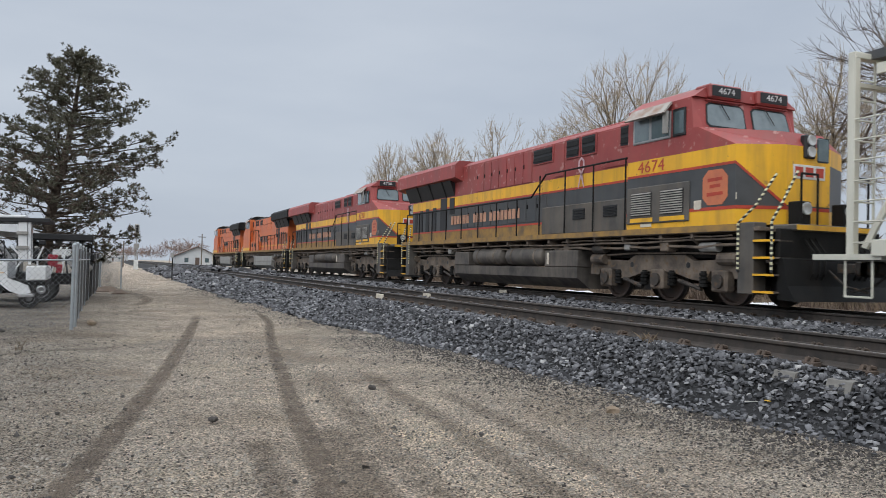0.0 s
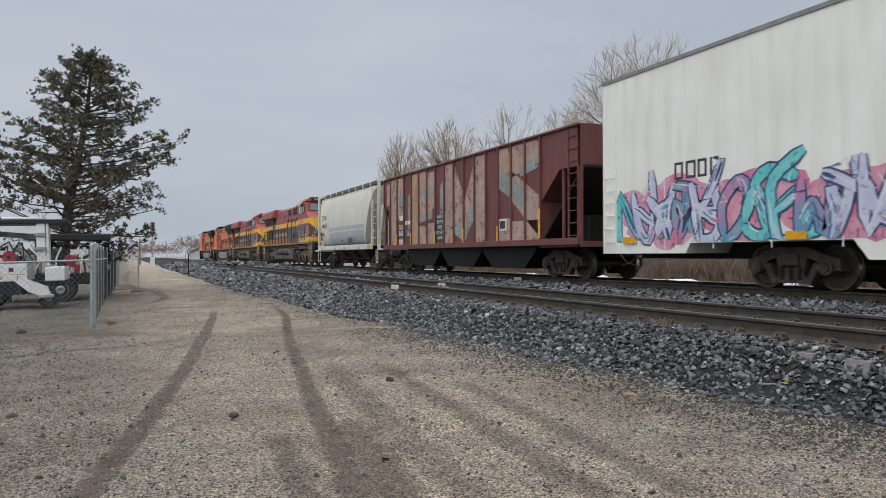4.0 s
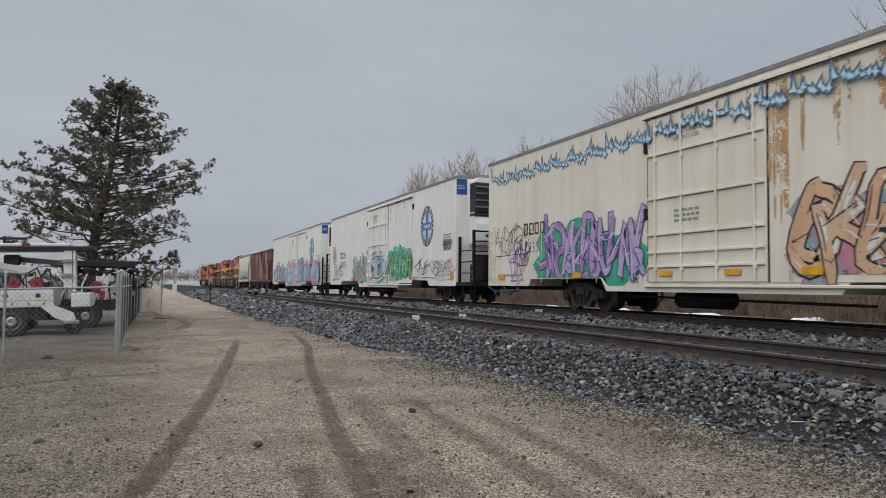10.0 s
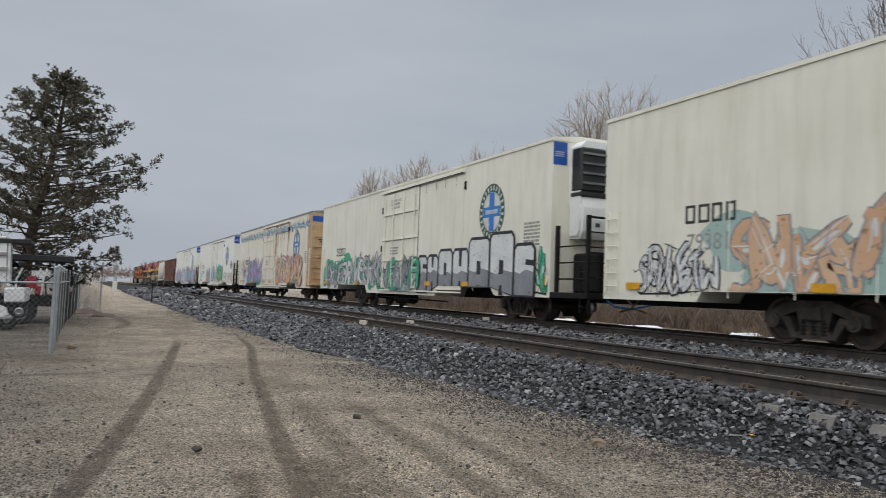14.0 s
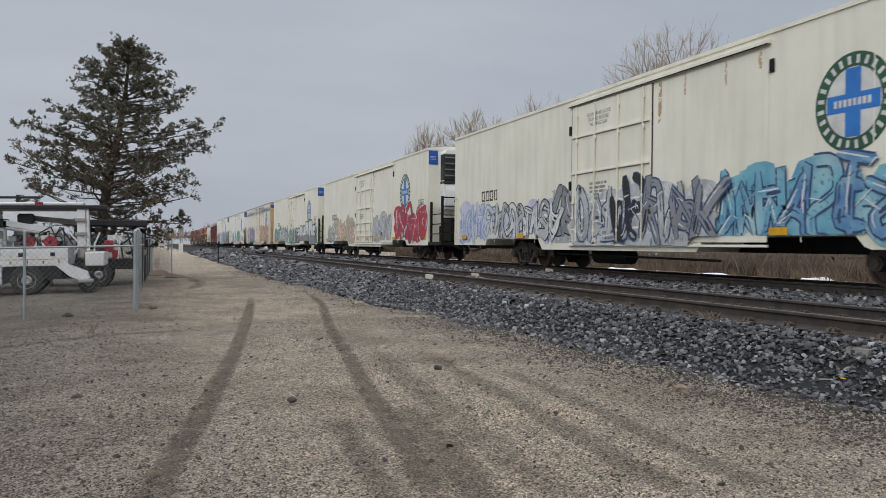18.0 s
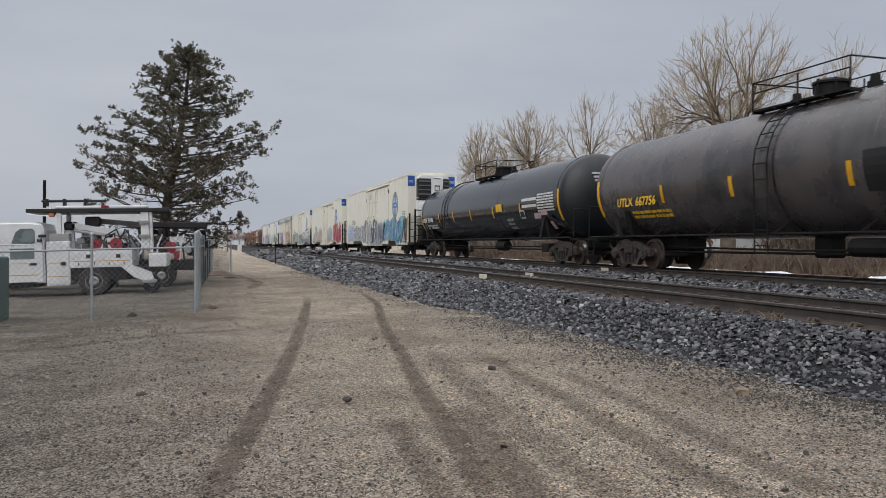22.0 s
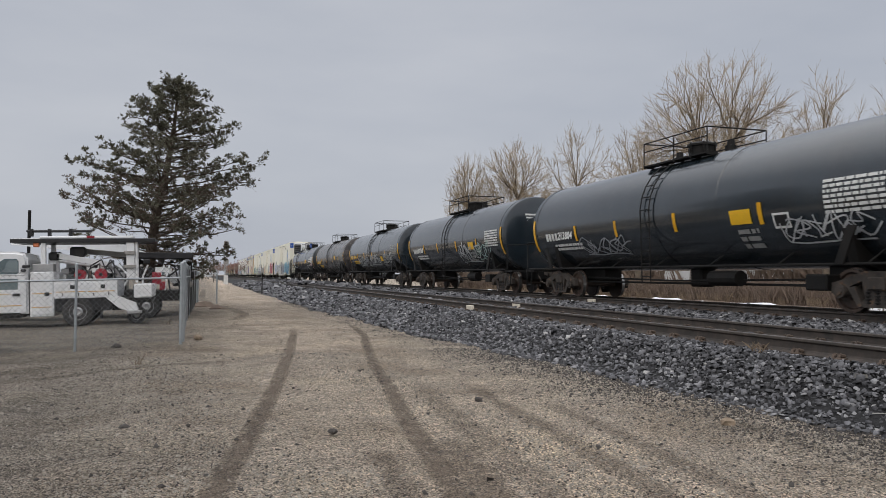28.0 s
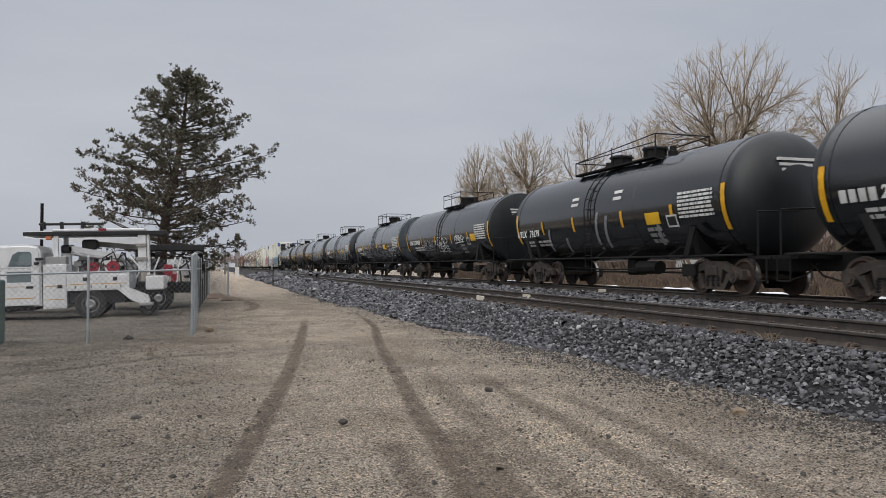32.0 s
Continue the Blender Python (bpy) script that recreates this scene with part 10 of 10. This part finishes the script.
def conifer(at, height, seed):
    """A rough juniper-like conifer: a leaning trunk, rising boughs of uneven length, sprays of foliage in clumps with gaps between."""
    rng = random.Random(seed)
    t = thing("conifer_tree", "rough dark green conifer with an uneven open crown", "tree", at=at)

    def stem(z):
        u = max(z, 0) / height
        return Vector((-0.05 + 0.85 * u ** 1.3 - 0.12 * math.sin(u * 6.0), 0.1 * math.sin(u * 5), z))

    segs = []
    n = 16
    for k in range(n):
        z0, z1 = -0.2 + (height + 0.15) * k / n, -0.2 + (height + 0.15) * (k + 1) / n
        segs.append((stem(z0), stem(z1), 0.23 * (1 - k / n) ** 0.85 + 0.018, 0.23 * (1 - (k + 1) / n) ** 0.85 + 0.018))
    v, f = tube_mesh(segs, 9)
    mesh_from("trunk", v, f, "conifer_bark", t, smooth=True)
    limbs, green, brown = [], [], []
    # height of the tips, reach to the yard side, reach to the road side
    shape = ((1.3, 0.4, 1.8), (1.95, 1.9, 2.7), (2.65, 2.3, 3.0), (3.3, 2.6, 3.0), (4.0, 3.0, 2.8), (4.7, 3.4, 2.9), (5.2, 3.3, 3.2), (5.6, 2.6, 3.2), (6.0, 2.0, 2.3), (6.4, 1.8, 1.7), (6.9, 1.2, 2.0), (7.4, 1.35, 1.3), (7.9, 1.1, 0.9), (8.3, 0.5, 0.4), (8.5, 0.15, 0.15))

    def reach(z, c):
        for (z0, l0, r0), (z1, l1, r1) in zip(shape, shape[1:]):
            if z <= z1:
                u = min(max((z - z0) / (z1 - z0), 0), 1)
                left, right = l0 + (l1 - l0) * u, r0 + (r1 - r0) * u
                return (right if c > 0 else left) * abs(c) ** 1.0 + 0.5 * (left + right) * (1 - abs(c))
        return 0.15

    def clump(p, o, size, num):
        for _ in range(num):
            off = Vector((rng.gauss(0, 0.42), rng.gauss(0, 0.42), rng.gauss(0, 0.26))) * size
            (brown if p.z < 5.0 and rng.random() < 0.34 else green).append((p + off, (o + Vector((0, 0, 0.3)) + off * 0.9 / size).normalized(), rng.uniform(0.10, 0.19)))

    count = 175
    for k in range(count):
        q = k / (count - 1)
        z = 1.35 + (height - 1.4) * q ** 0.92 + rng.uniform(-0.12, 0.12)
        a = k * 2.39996 + rng.uniform(-0.35, 0.35)
        c = math.cos(a)
        ln = reach(z, c) * rng.choice((0.5, 0.72, 0.85, 0.95, 1.0, 1.08))
        if ln < 0.12:
            continue
        sparse = z < 3.2 and c < -0.1
        # a bough leaves the trunk lower than its tip stands
        rise = min(0.34 * ln, 1.0) * rng.uniform(0.3, 1.15) if z > 2.2 else -0.1 * ln
        root = stem(max(z - rise, 0.9))
        tip = stem(z) + Vector((math.cos(a) * ln, math.sin(a) * ln, rng.uniform(-0.15, 0.15)))
        steps = max(3, int(ln / 0.36))
        r, p = 0.012 + 0.013 * ln, root
        wob = Vector((rng.gauss(0, 0.1), rng.gauss(0, 0.1), -0.18 * rng.random())) * ln * 0.6
        for sgm in range(1, steps + 1):
            u = sgm / steps
            e = root.lerp(tip, u) + wob * (4 * u * (1 - u)) * 0.5 + Vector((rng.gauss(0, 0.03), rng.gauss(0, 0.03), rng.gauss(0, 0.03)))
            limbs.append((p, e, r, r * 0.85))
            r = max(r * 0.85, 0.006)
            o = (e - p).normalized()
            p = e
            if u < (0.6 if z < 3.4 else 0.3) and ln > 0.8:
                if rng.random() < 0.7:
                    limbs.append((e, e + Vector((rng.gauss(0, 0.2), rng.gauss(0, 0.2), rng.gauss(0, 0.18))), 0.007, 0.004))
                continue
            for _ in range(2):
                side = Vector((-o.y, o.x, 0)).normalized() * rng.choice((-1, 1))
                d = (o * rng.uniform(0.2, 0.9) + side * rng.uniform(0.2, 1.0) + Vector((0, 0, rng.gauss(0.22, 0.25)))).normalized()
                far = e + d * rng.uniform(0.18, 0.5) * (0.7 + 0.15 * ln)
                limbs.append((e, far, 0.008, 0.004))
                if sparse and rng.random() < 0.72:
                    for _ in range(3):
                        limbs.append((far, far + Vector((rng.gauss(0, 0.15), rng.gauss(0, 0.15), rng.gauss(-0.05, 0.13))), 0.006, 0.003))
                    continue
                if rng.random() < 0.74:
                    clump(far, d, rng.uniform(0.12, 0.22), 7)
                    clump(e.lerp(far, 0.5), d, 0.12, 2)
        if not sparse:
            clump(p, o, 0.16, 5)
    v, f = tube_mesh(limbs, 4)
    ob = mesh_from("branchwork", v, f, "conifer_bark", t)
    ob["kind"] = "stuff"
    # each tuft: a spray of thin pointed blades
    for name, tufts, material in (("foliage", green, "needles"), ("dry_foliage", brown, "dry_needles")):
        nv, nf = [], []
        for c, o, s in tufts:
            for _ in range(10):
                d = (o + Vector((rng.gauss(0, 0.6), rng.gauss(0, 0.6), rng.gauss(0, 0.5)))).normalized()
                side = d.orthogonal().normalized()
                side.rotate(Matrix.Rotation(rng.uniform(0, 6.28), 3, d))
                l, w = s * rng.uniform(0.5, 1.05), s * rng.uniform(0.07, 0.12)
                b = len(nv)
                nv += [tuple(c), tuple(c + d * l * 0.5 + side * w), tuple(c + d * l), tuple(c + d * l * 0.5 - side * w)]
                nf.append((b, b + 1, b + 2, b + 3))
        ob = mesh_from(name, nv, nf, material, t)
        ob["kind"] = "stuff"
    return t


M["dry_needles"] = mat("brown_dry_needles", (0.155, 0.115, 0.088), (0.11, 0.085, 0.066), 0.85, scale=2.0)
conifer((-1.99, 30.0, yard_fall(-1.99, 30.0)), 8.6, 4)


# ---- signal mast, posts and distance ----
sig = thing("railway_signal", "grey signal mast with a dark hooded head", "signal", at=(3.2, 112.0, 0))
bm = bmesh.new()
rod(bm, (0, 0, -0.1), (0, 0, 5.2), 0.07, 8)
part("mast", bm, "fuel_grey", sig)
bm = bmesh.new()
box(bm, -0.32, 0.32, -0.12, 0.12, 4.85, 6.2, 0.12)
head = part("signal_head", bm, "fuel_grey", sig)
for z in (5.2, 5.55, 5.9):
    bm = bmesh.new()
    rod(bm, (0, -0.5, z), (0, -0.12, z), 0.15, 12)
    part("hood", bm, "grille_black", head)
bm = bmesh.new()
box(bm, -0.35, 0.35, -0.2, 0.2, 2.9, 3.5, 0.03)
part("number_plate_board", bm, "fuel_grey", sig)
bm = bmesh.new()
box(bm, -0.28, 0.28, -0.3, 0.3, 0.0, 1.3, 0.03)
part("base_cabinet", bm, "white_decal", sig)
bm = bmesh.new()
for k in range(10):
    rod(bm, (-0.2, -0.15, 1.4 + k * 0.36), (0.2, -0.15, 1.4 + k * 0.36), 0.02)
for x in (-0.2, 0.2):
    rod(bm, (x, -0.15, 1.3), (x, -0.15, 5.0), 0.025)
part("ladder", bm, "fuel_grey", sig)

post = thing("track_marker_post", "thin dark marker post on the ballast edge", "post", at=(3.9, 55.0, 0))
bm = bmesh.new()
rod(bm, (0, 0, -0.1), (0, 0, 1.75), 0.04, 6)
part("shaft", bm, "dark_steel", post)
bm = bmesh.new()
box(bm, -0.1, 0.1, -0.04, 0.0, 1.55, 1.9, 0.01)
part("plate", bm, "fuel_grey", post)

for x, y, h in ((17.3, 165.0, 7.0), (2.0, 140.0, 4.4)):
    p = thing("utility_pole", "weathered wooden utility pole in the distance", "pole", group="utility poles", at=(x, y, 0))
    bm = bmesh.new()
    rod(bm, (0, 0, -0.2), (0, 0, h), 0.13, 8, 0.1)
    part("shaft", bm, "old_wood", p)
    bm = bmesh.new()
    box(bm, -0.8, 0.8, -0.06, 0.06, h - 0.7, h - 0.55)
    part("crossarm", bm, "old_wood", p)


def house(at, w, d, h, label, turn=0.0):
    ho = thing("house", label, "house", at=at, turn=turn)
    bm = bmesh.new()
    prism(bm, [(-w / 2, 0), (w / 2, 0), (w / 2, h), (0, h + w * 0.22), (-w / 2, h)], "y", -d / 2, d / 2)
    part("wall", bm, "house_white", ho)
    for s in (-1, 1):
        bm = bmesh.new()
        prism(bm, [(s * (w / 2 + 0.4), h - 0.18), (s * (w / 2 + 0.4), h - 0.02), (0, h + w * 0.22 + 0.16), (0, h + w * 0.22)], "y", -d / 2 - 0.4, d / 2 + 0.4)
        part("roof", bm, "shingle", ho)
    for x in (-w * 0.25, w * 0.22):
        bm = bmesh.new()
        box(bm, x - 0.5, x + 0.5, -d / 2 - 0.03, -d / 2, 1.0, 2.1)
        win = part("window", bm, "white_decal", ho)
        bm = bmesh.new()
        box(bm, x - 0.42, x + 0.42, -d / 2 - 0.04, -d / 2 - 0.03, 1.08, 2.02)
        part("pane", bm, "glass_dark", win)
    bm = bmesh.new()
    box(bm, -0.45, 0.45, -d / 2 - 0.03, -d / 2, 0.1, 2.1)
    part("door", bm, "shingle", ho)
    return ho


house((17.2, 176.0, 0), 9.0, 8.0, 2.4, "low white house with a brown gable roof")
house((-14.0, 260.0, 0), 12.0, 9.0, 2.8, "pale low building on the far skyline")
house((-30.0, 240.0, 0), 10.0, 8.0, 2.6, "pale house far down the road")
house((1.0, 420.0, 0), 14.0, 8.0, 3.0, "small pale building at the road's end")

# ---- the strip behind the far track: dry weeds, snow, fences, cabinets ----
def tufts_of_grass(name, places, material, label, seed, blades=16, height=(0.25, 0.6), lean=0.5):
    rng = random.Random(seed)
    vs, fs = [], []
    for x, y, z, s in places:
        for _ in range(blades):
            h = rng.uniform(*height) * s
            a = rng.uniform(0, 6.28)
            d = Vector((math.cos(a) * lean * rng.random(), math.sin(a) * lean * rng.random(), 1)) * h
            b = Vector((x + rng.gauss(0, 0.12 * s), y + rng.gauss(0, 0.12 * s), z))
            w = 0.008 * s + 0.003
            u = Vector((math.cos(a + 1.57), math.sin(a + 1.57), 0)) * w
            k = len(vs)
            vs += [tuple(b - u), tuple(b + u), tuple(b + d * 0.6 + u * 0.6), tuple(b + d + Vector((d.x, d.y, -0.1 * h)) * 0.3), tuple(b + d * 0.6 - u * 0.6)]
            fs.append((k, k + 1, k + 2, k + 3, k + 4))
    ob = mesh_from(name, vs, fs, material)
    return tagged(ob, label, "weeds", kind="stuff")


rng2 = random.Random(77)
places = [(rng2.uniform(26.5, 36.0), rng2.uniform(4, 75), 0.08, rng2.uniform(0.5, 1.2)) for _ in range(1500)]
tufts_of_grass("dry_weeds", places, "dry_grass", "dry straw-coloured weeds behind the far track", 1)
places = [(rng2.uniform(27.5, 33.0), rng2.uniform(12, 90), 0.05, rng2.uniform(0.9, 1.9)) for _ in range(1300)]
tufts_of_grass("brush_thicket", places, "brush", "thicket of bare reddish brush stems", 2, 20, (0.4, 0.85), 0.6)
places = []
places += [(rng2.uniform(-8, -0.7), rng2.uniform(12, 40), 0.0, rng2.uniform(0.25, 0.6)) for _ in range(14)]
places += [(6.22 + rng2.uniform(-0.1, 0.1), yy, BALLAST_TOP, 0.35) for yy in (7.6, 7.75, 11.5)]
tufts_of_grass("road_weeds", places, "dry_grass", "small dry weed tufts on the verge", 3, 9, (0.15, 0.5), 0.9)

places = [(rng2.uniform(46.0, 62.0), rng2.uniform(8, 170), 0.0, rng2.uniform(3.6, 6.5)) for _ in range(2200)]
tufts_of_grass("far_thicket", places, "brush", "low thicket of bare brown brush beyond the trees", 4, 16, (0.4, 0.85), 0.7)

M["earth"] = mat("reddish_bare_earth", (0.17, 0.125, 0.095), (0.115, 0.085, 0.065), 0.95, scale=1.2, bump=0.6, bscale=12)
bm = bmesh.new()
bmesh.ops.create_grid(bm, x_segments=16, y_segments=80, size=0.5, matrix=Matrix.Translation((24.5, 40, 0.06)) @ Matrix.Diagonal((16.0, 110.0, 1, 1)))
for v in bm.verts:
    v.co.z += 0.14 * noise.noise(v.co * 0.35) + 0.04 * noise.noise(v.co * 1.7)
tagged(finish("earth_strip", bm, "earth", smooth=True), "bare reddish-brown earth beyond the tracks", "ground", kind="structure")


def snow_patch(x, y, w, d, seed):
    rng3 = random.Random(seed)
    bm = bmesh.new()
    n = 18
    ring = [bm.verts.new((w * 0.5 * math.cos(a) * rng3.uniform(0.7, 1.1), d * 0.5 * math.sin(a) * rng3.uniform(0.7, 1.1), 0.0)) for a in [2 * math.pi * k / n for k in range(n)]]
    inner = [bm.verts.new((v.co.x * 0.7, v.co.y * 0.8, rng3.uniform(0.06, 0.16))) for v in ring]
    for k in range(n):
        bm.faces.new((ring[k], ring[(k + 1) % n], inner[(k + 1) % n], inner[k]))
    bm.faces.new(inner)
    bmesh.ops.recalc_face_normals(bm, faces=bm.faces)
    ob = finish("snow_patch", bm, "snow", smooth=True)
    ob.location = (x, y, 0.07)
    return tagged(ob, "dirty white patch of old snow on the ground", "snow", group="snow patches")


for k, (x, y, w, d) in enumerate(((24.9, 30.6, 3.4, 1.7), (23.9, 33.2, 1.4, 0.9), (26.0, 39.0, 2.2, 1.5), (24.0, 44.4, 3.2, 1.6), (22.8, 53.0, 3.0, 2.6), (24.4, 64.0, 4.0, 4.0), (23.4, 21.5, 1.8, 1.0), (25.5, 18.5, 2.2, 1.0), (26.6, 25.2, 2.0, 0.8), (23.0, 75.0, 4.0, 6.0), (20.0, 36.0, 1.0, 1.6), (19.6, 47, 1.2, 2.5), (19.4, 62, 1.4, 3.0), (20.0, 84, 2, 8))):
    snow_patch(x, y, w, d, 60 + k)

# post-and-wire and board fence behind the track
bf_ = thing("board_fence", "weathered low timber fence with leaning posts", "fence", at=(36.0, 0, 0))
for k in range(26):
    y = 6.0 + k * 2.3
    bm = bmesh.new()
    box(bm, -0.07, 0.07, y - 0.07, y + 0.07, -0.1, 1.25 + 0.15 * math.sin(k * 2.1), 0.01)
    part("post", bm, "old_wood", bf_)
for k in range(25):
    for z in (0.35, 0.7, 1.02):
        bm = bmesh.new()
        y = 6.0 + k * 2.3
        box(bm, -0.1, -0.06, y + 0.03, y + 2.27, z, z + 0.14)
        part("board", bm, "old_wood", bf_)

for x, y, h, w in ((26.2, 23.8, 1.2, 0.75), (26.2, 23.0, 1.2, 0.75), (28.6, 25.6, 1.35, 0.7)):
    c = thing("equipment_cabinet", "pale green steel equipment cabinet by the line", "cabinet", group="equipment cabinets", at=(x + 5.0, y, 0.05))
    bm = bmesh.new()
    box(bm, -0.35, 0.35, -w / 2, w / 2, 0, h, 0.02)
    part("body", bm, "cabinet_green" if h < 1.4 else "old_wood", c)
    bm = bmesh.new()
    box(bm, -0.37, -0.35, -w / 2 + 0.05, w / 2 - 0.05, 0.1, h - 0.08, 0.005)
    part("door", bm, "cabinet_green" if h < 1.4 else "old_wood", c)
for k in range(5):
    b = thing("concrete_block", "stained grey concrete block lying beside the line", "block", group="concrete blocks", at=(32.4 + 0.1 * (k % 2), 28.0 + k * 1.25, 0.05))
    bm = bmesh.new()
    box(bm, -0.3, 0.3, -0.55, 0.55, 0, 0.62 + 0.05 * (k % 3), 0.03)
    part("body", bm, "concrete", b)

# stack of old ties seen under the passing cars
stack = thing("tie_stack", "stack of old concrete ties beside the far track", "ties", at=(33.5, 74.0, 0.0))
for lv in range(3):
    for k in range(12):
        bm = bmesh.new()
        box(bm, -1.2, 1.2, k * 0.42 - 0.13, k * 0.42 + 0.13, 0.05 + lv * 0.24, 0.25 + lv * 0.24, 0.015)
        part("tie", bm, "concrete", stack)

# low buildings and a parked truck glimpsed beyond the trees
house((52.0, 62.0, 0), 12.0, 14.0, 3.0, "pale low house beyond the bare trees", 80)
house((60.0, 30.0, 0), 12.0, 16.0, 3.2, "pale low house beyond the fence", 80)

# ---- small things on the near ballast and road ----
for x, y in ((6.52, 18.62), (8.15, 19.4), (12.6, 23.3)):
    mk = thing("rail_marker", "cream-painted plate fixed across the rail's foot", "marker", group="rail markers", at=(x, y, RAIL_Z - 0.2))
    bm = bmesh.new()
    box(bm, -0.13, -0.09, -0.26, 0.26, -0.02, 0.16, 0.01)
    part("plate", bm, "marker_cream", mk)
    bm = bmesh.new()
    for dy in (-0.12, 0.12):
        box(bm, -0.16, -0.13, dy - 0.05, dy + 0.05, 0.0, 0.05)
    part("bracket", bm, "clip", mk)

M["rock_tan"] = mat("tan_rock", (0.27, 0.205, 0.145), (0.19, 0.145, 0.10), 0.9, scale=14, bump=0.5)


def rock(x, y, s, label, material, seed, z=0.0):
    bm = bmesh.new()
    bmesh.ops.create_icosphere(bm, subdivisions=2, radius=s)
    rr = random.Random(seed)
    off = Vector((rr.uniform(0, 9), rr.uniform(0, 9), 0))
    for v in bm.verts:
        v.co *= 1 + 0.45 * noise.noise(v.co / s * 1.1 + off)
        v.co.z *= 0.62
    ob = finish("rock", bm, material)
    ob.location = (x, y, z + s * 0.25)
    return tagged(ob, label, "rock", group="loose rocks")


rock(4.62, 6.25, 0.075, "tan rock lying at the foot of the ballast", "rock_tan", 1)
rock(0.9, 6.9, 0.045, "dark clod lying on the dirt road", "pebble_dark", 2)
rock(2.78, 8.2, 0.05, "dark stone lying on the dirt road", "pebble_dark", 3)
rock(-0.28, 17.6, 0.11, "brown rock by the fence corner", "rock_tan", 4)
rock(-1.8, 16.2, 0.09, "dark clod of earth before the fence", "pebble_dark", 5, -0.03)
rock(-0.9, 7.6, 0.05, "dark clod lying on the dirt road", "pebble_dark", 6)
rock(-0.1, 35.0, 0.5, "low heap of brown earth by the gate", "earth", 7, -0.24)
rock(0.45, 33.0, 0.42, "low heap of brown earth by the gate", "earth", 8, -0.21)

for x, y, z, a, m, label in ((5.28, 4.95, 0.26, 30, "placard_yellow", "scrap of yellow tape on the ballast"), (5.2, 5.05, 0.24, 110, "white_decal", "scrap of white paper on the ballast"),
                             (5.62, 3.1, 0.4, 80, "spray_mint", "strip of pale green plastic on the ballast"), (5.9, 3.5, 0.46, 20, "spray_mint", "strip of pale green plastic on the ballast")):
    bm = bmesh.new()
    box(bm, -0.055, 0.055, -0.016, 0.016, 0.0, 0.005)
    for v in bm.verts:
        v.co.z += 0.5 * v.co.x ** 2 + 0.01
    ob = finish("litter_scrap", bm, m)
    ob.matrix_world = pose(x, y, z + 0.03, 12, 8, a)
    tagged(ob, label, "litter", group="scraps of litter")

# two cars far down the road
for x, y, m in ((-3.5, 150.0, "tyre"), (-1.2, 210.0, "fuel_grey")):
    c = thing("parked_car", "small parked car far down the road", "car", group="far parked cars", at=(x, y, 0))
    bm = bmesh.new()
    prism(bm, [(-0.9, 0.3), (-0.9, 0.95), (-0.7, 1.0), (-0.6, 1.5), (0.6, 1.5), (0.7, 1.0), (0.9, 0.95), (0.9, 0.3)], "y", -2.1, 2.1)
    part("body", bm, m, c)
    for wx in (-0.8, 0.8):
        for wy in (-1.3, 1.3):
            bm = bmesh.new()
            rod(bm, (wx - 0.1, wy, 0.32), (wx + 0.1, wy, 0.32), 0.32, 12)
            part("wheel", bm, "tyre", c)


# ---- motion ----
def motions():
    for car, front, turn in TRAIN:
        walk(car, [(t, pose(FAR_X, front + s, RAIL_Z, 0, 0, turn)) for t, s in RUN])
    # wheels roll with the train
    ts, ss = [t for t, _ in RUN], [s for _, s in RUN]
    beats = [k / 15 for k in range(481)]
    gone = np.interp(beats, ts, ss)
    for wheel, y, r in WHEELS:
        walk(wheel, [(t, pose(0, wheel.location.y, r, -math.degrees(s / r) % 360)) for t, s in zip(beats, gone)])


motions()
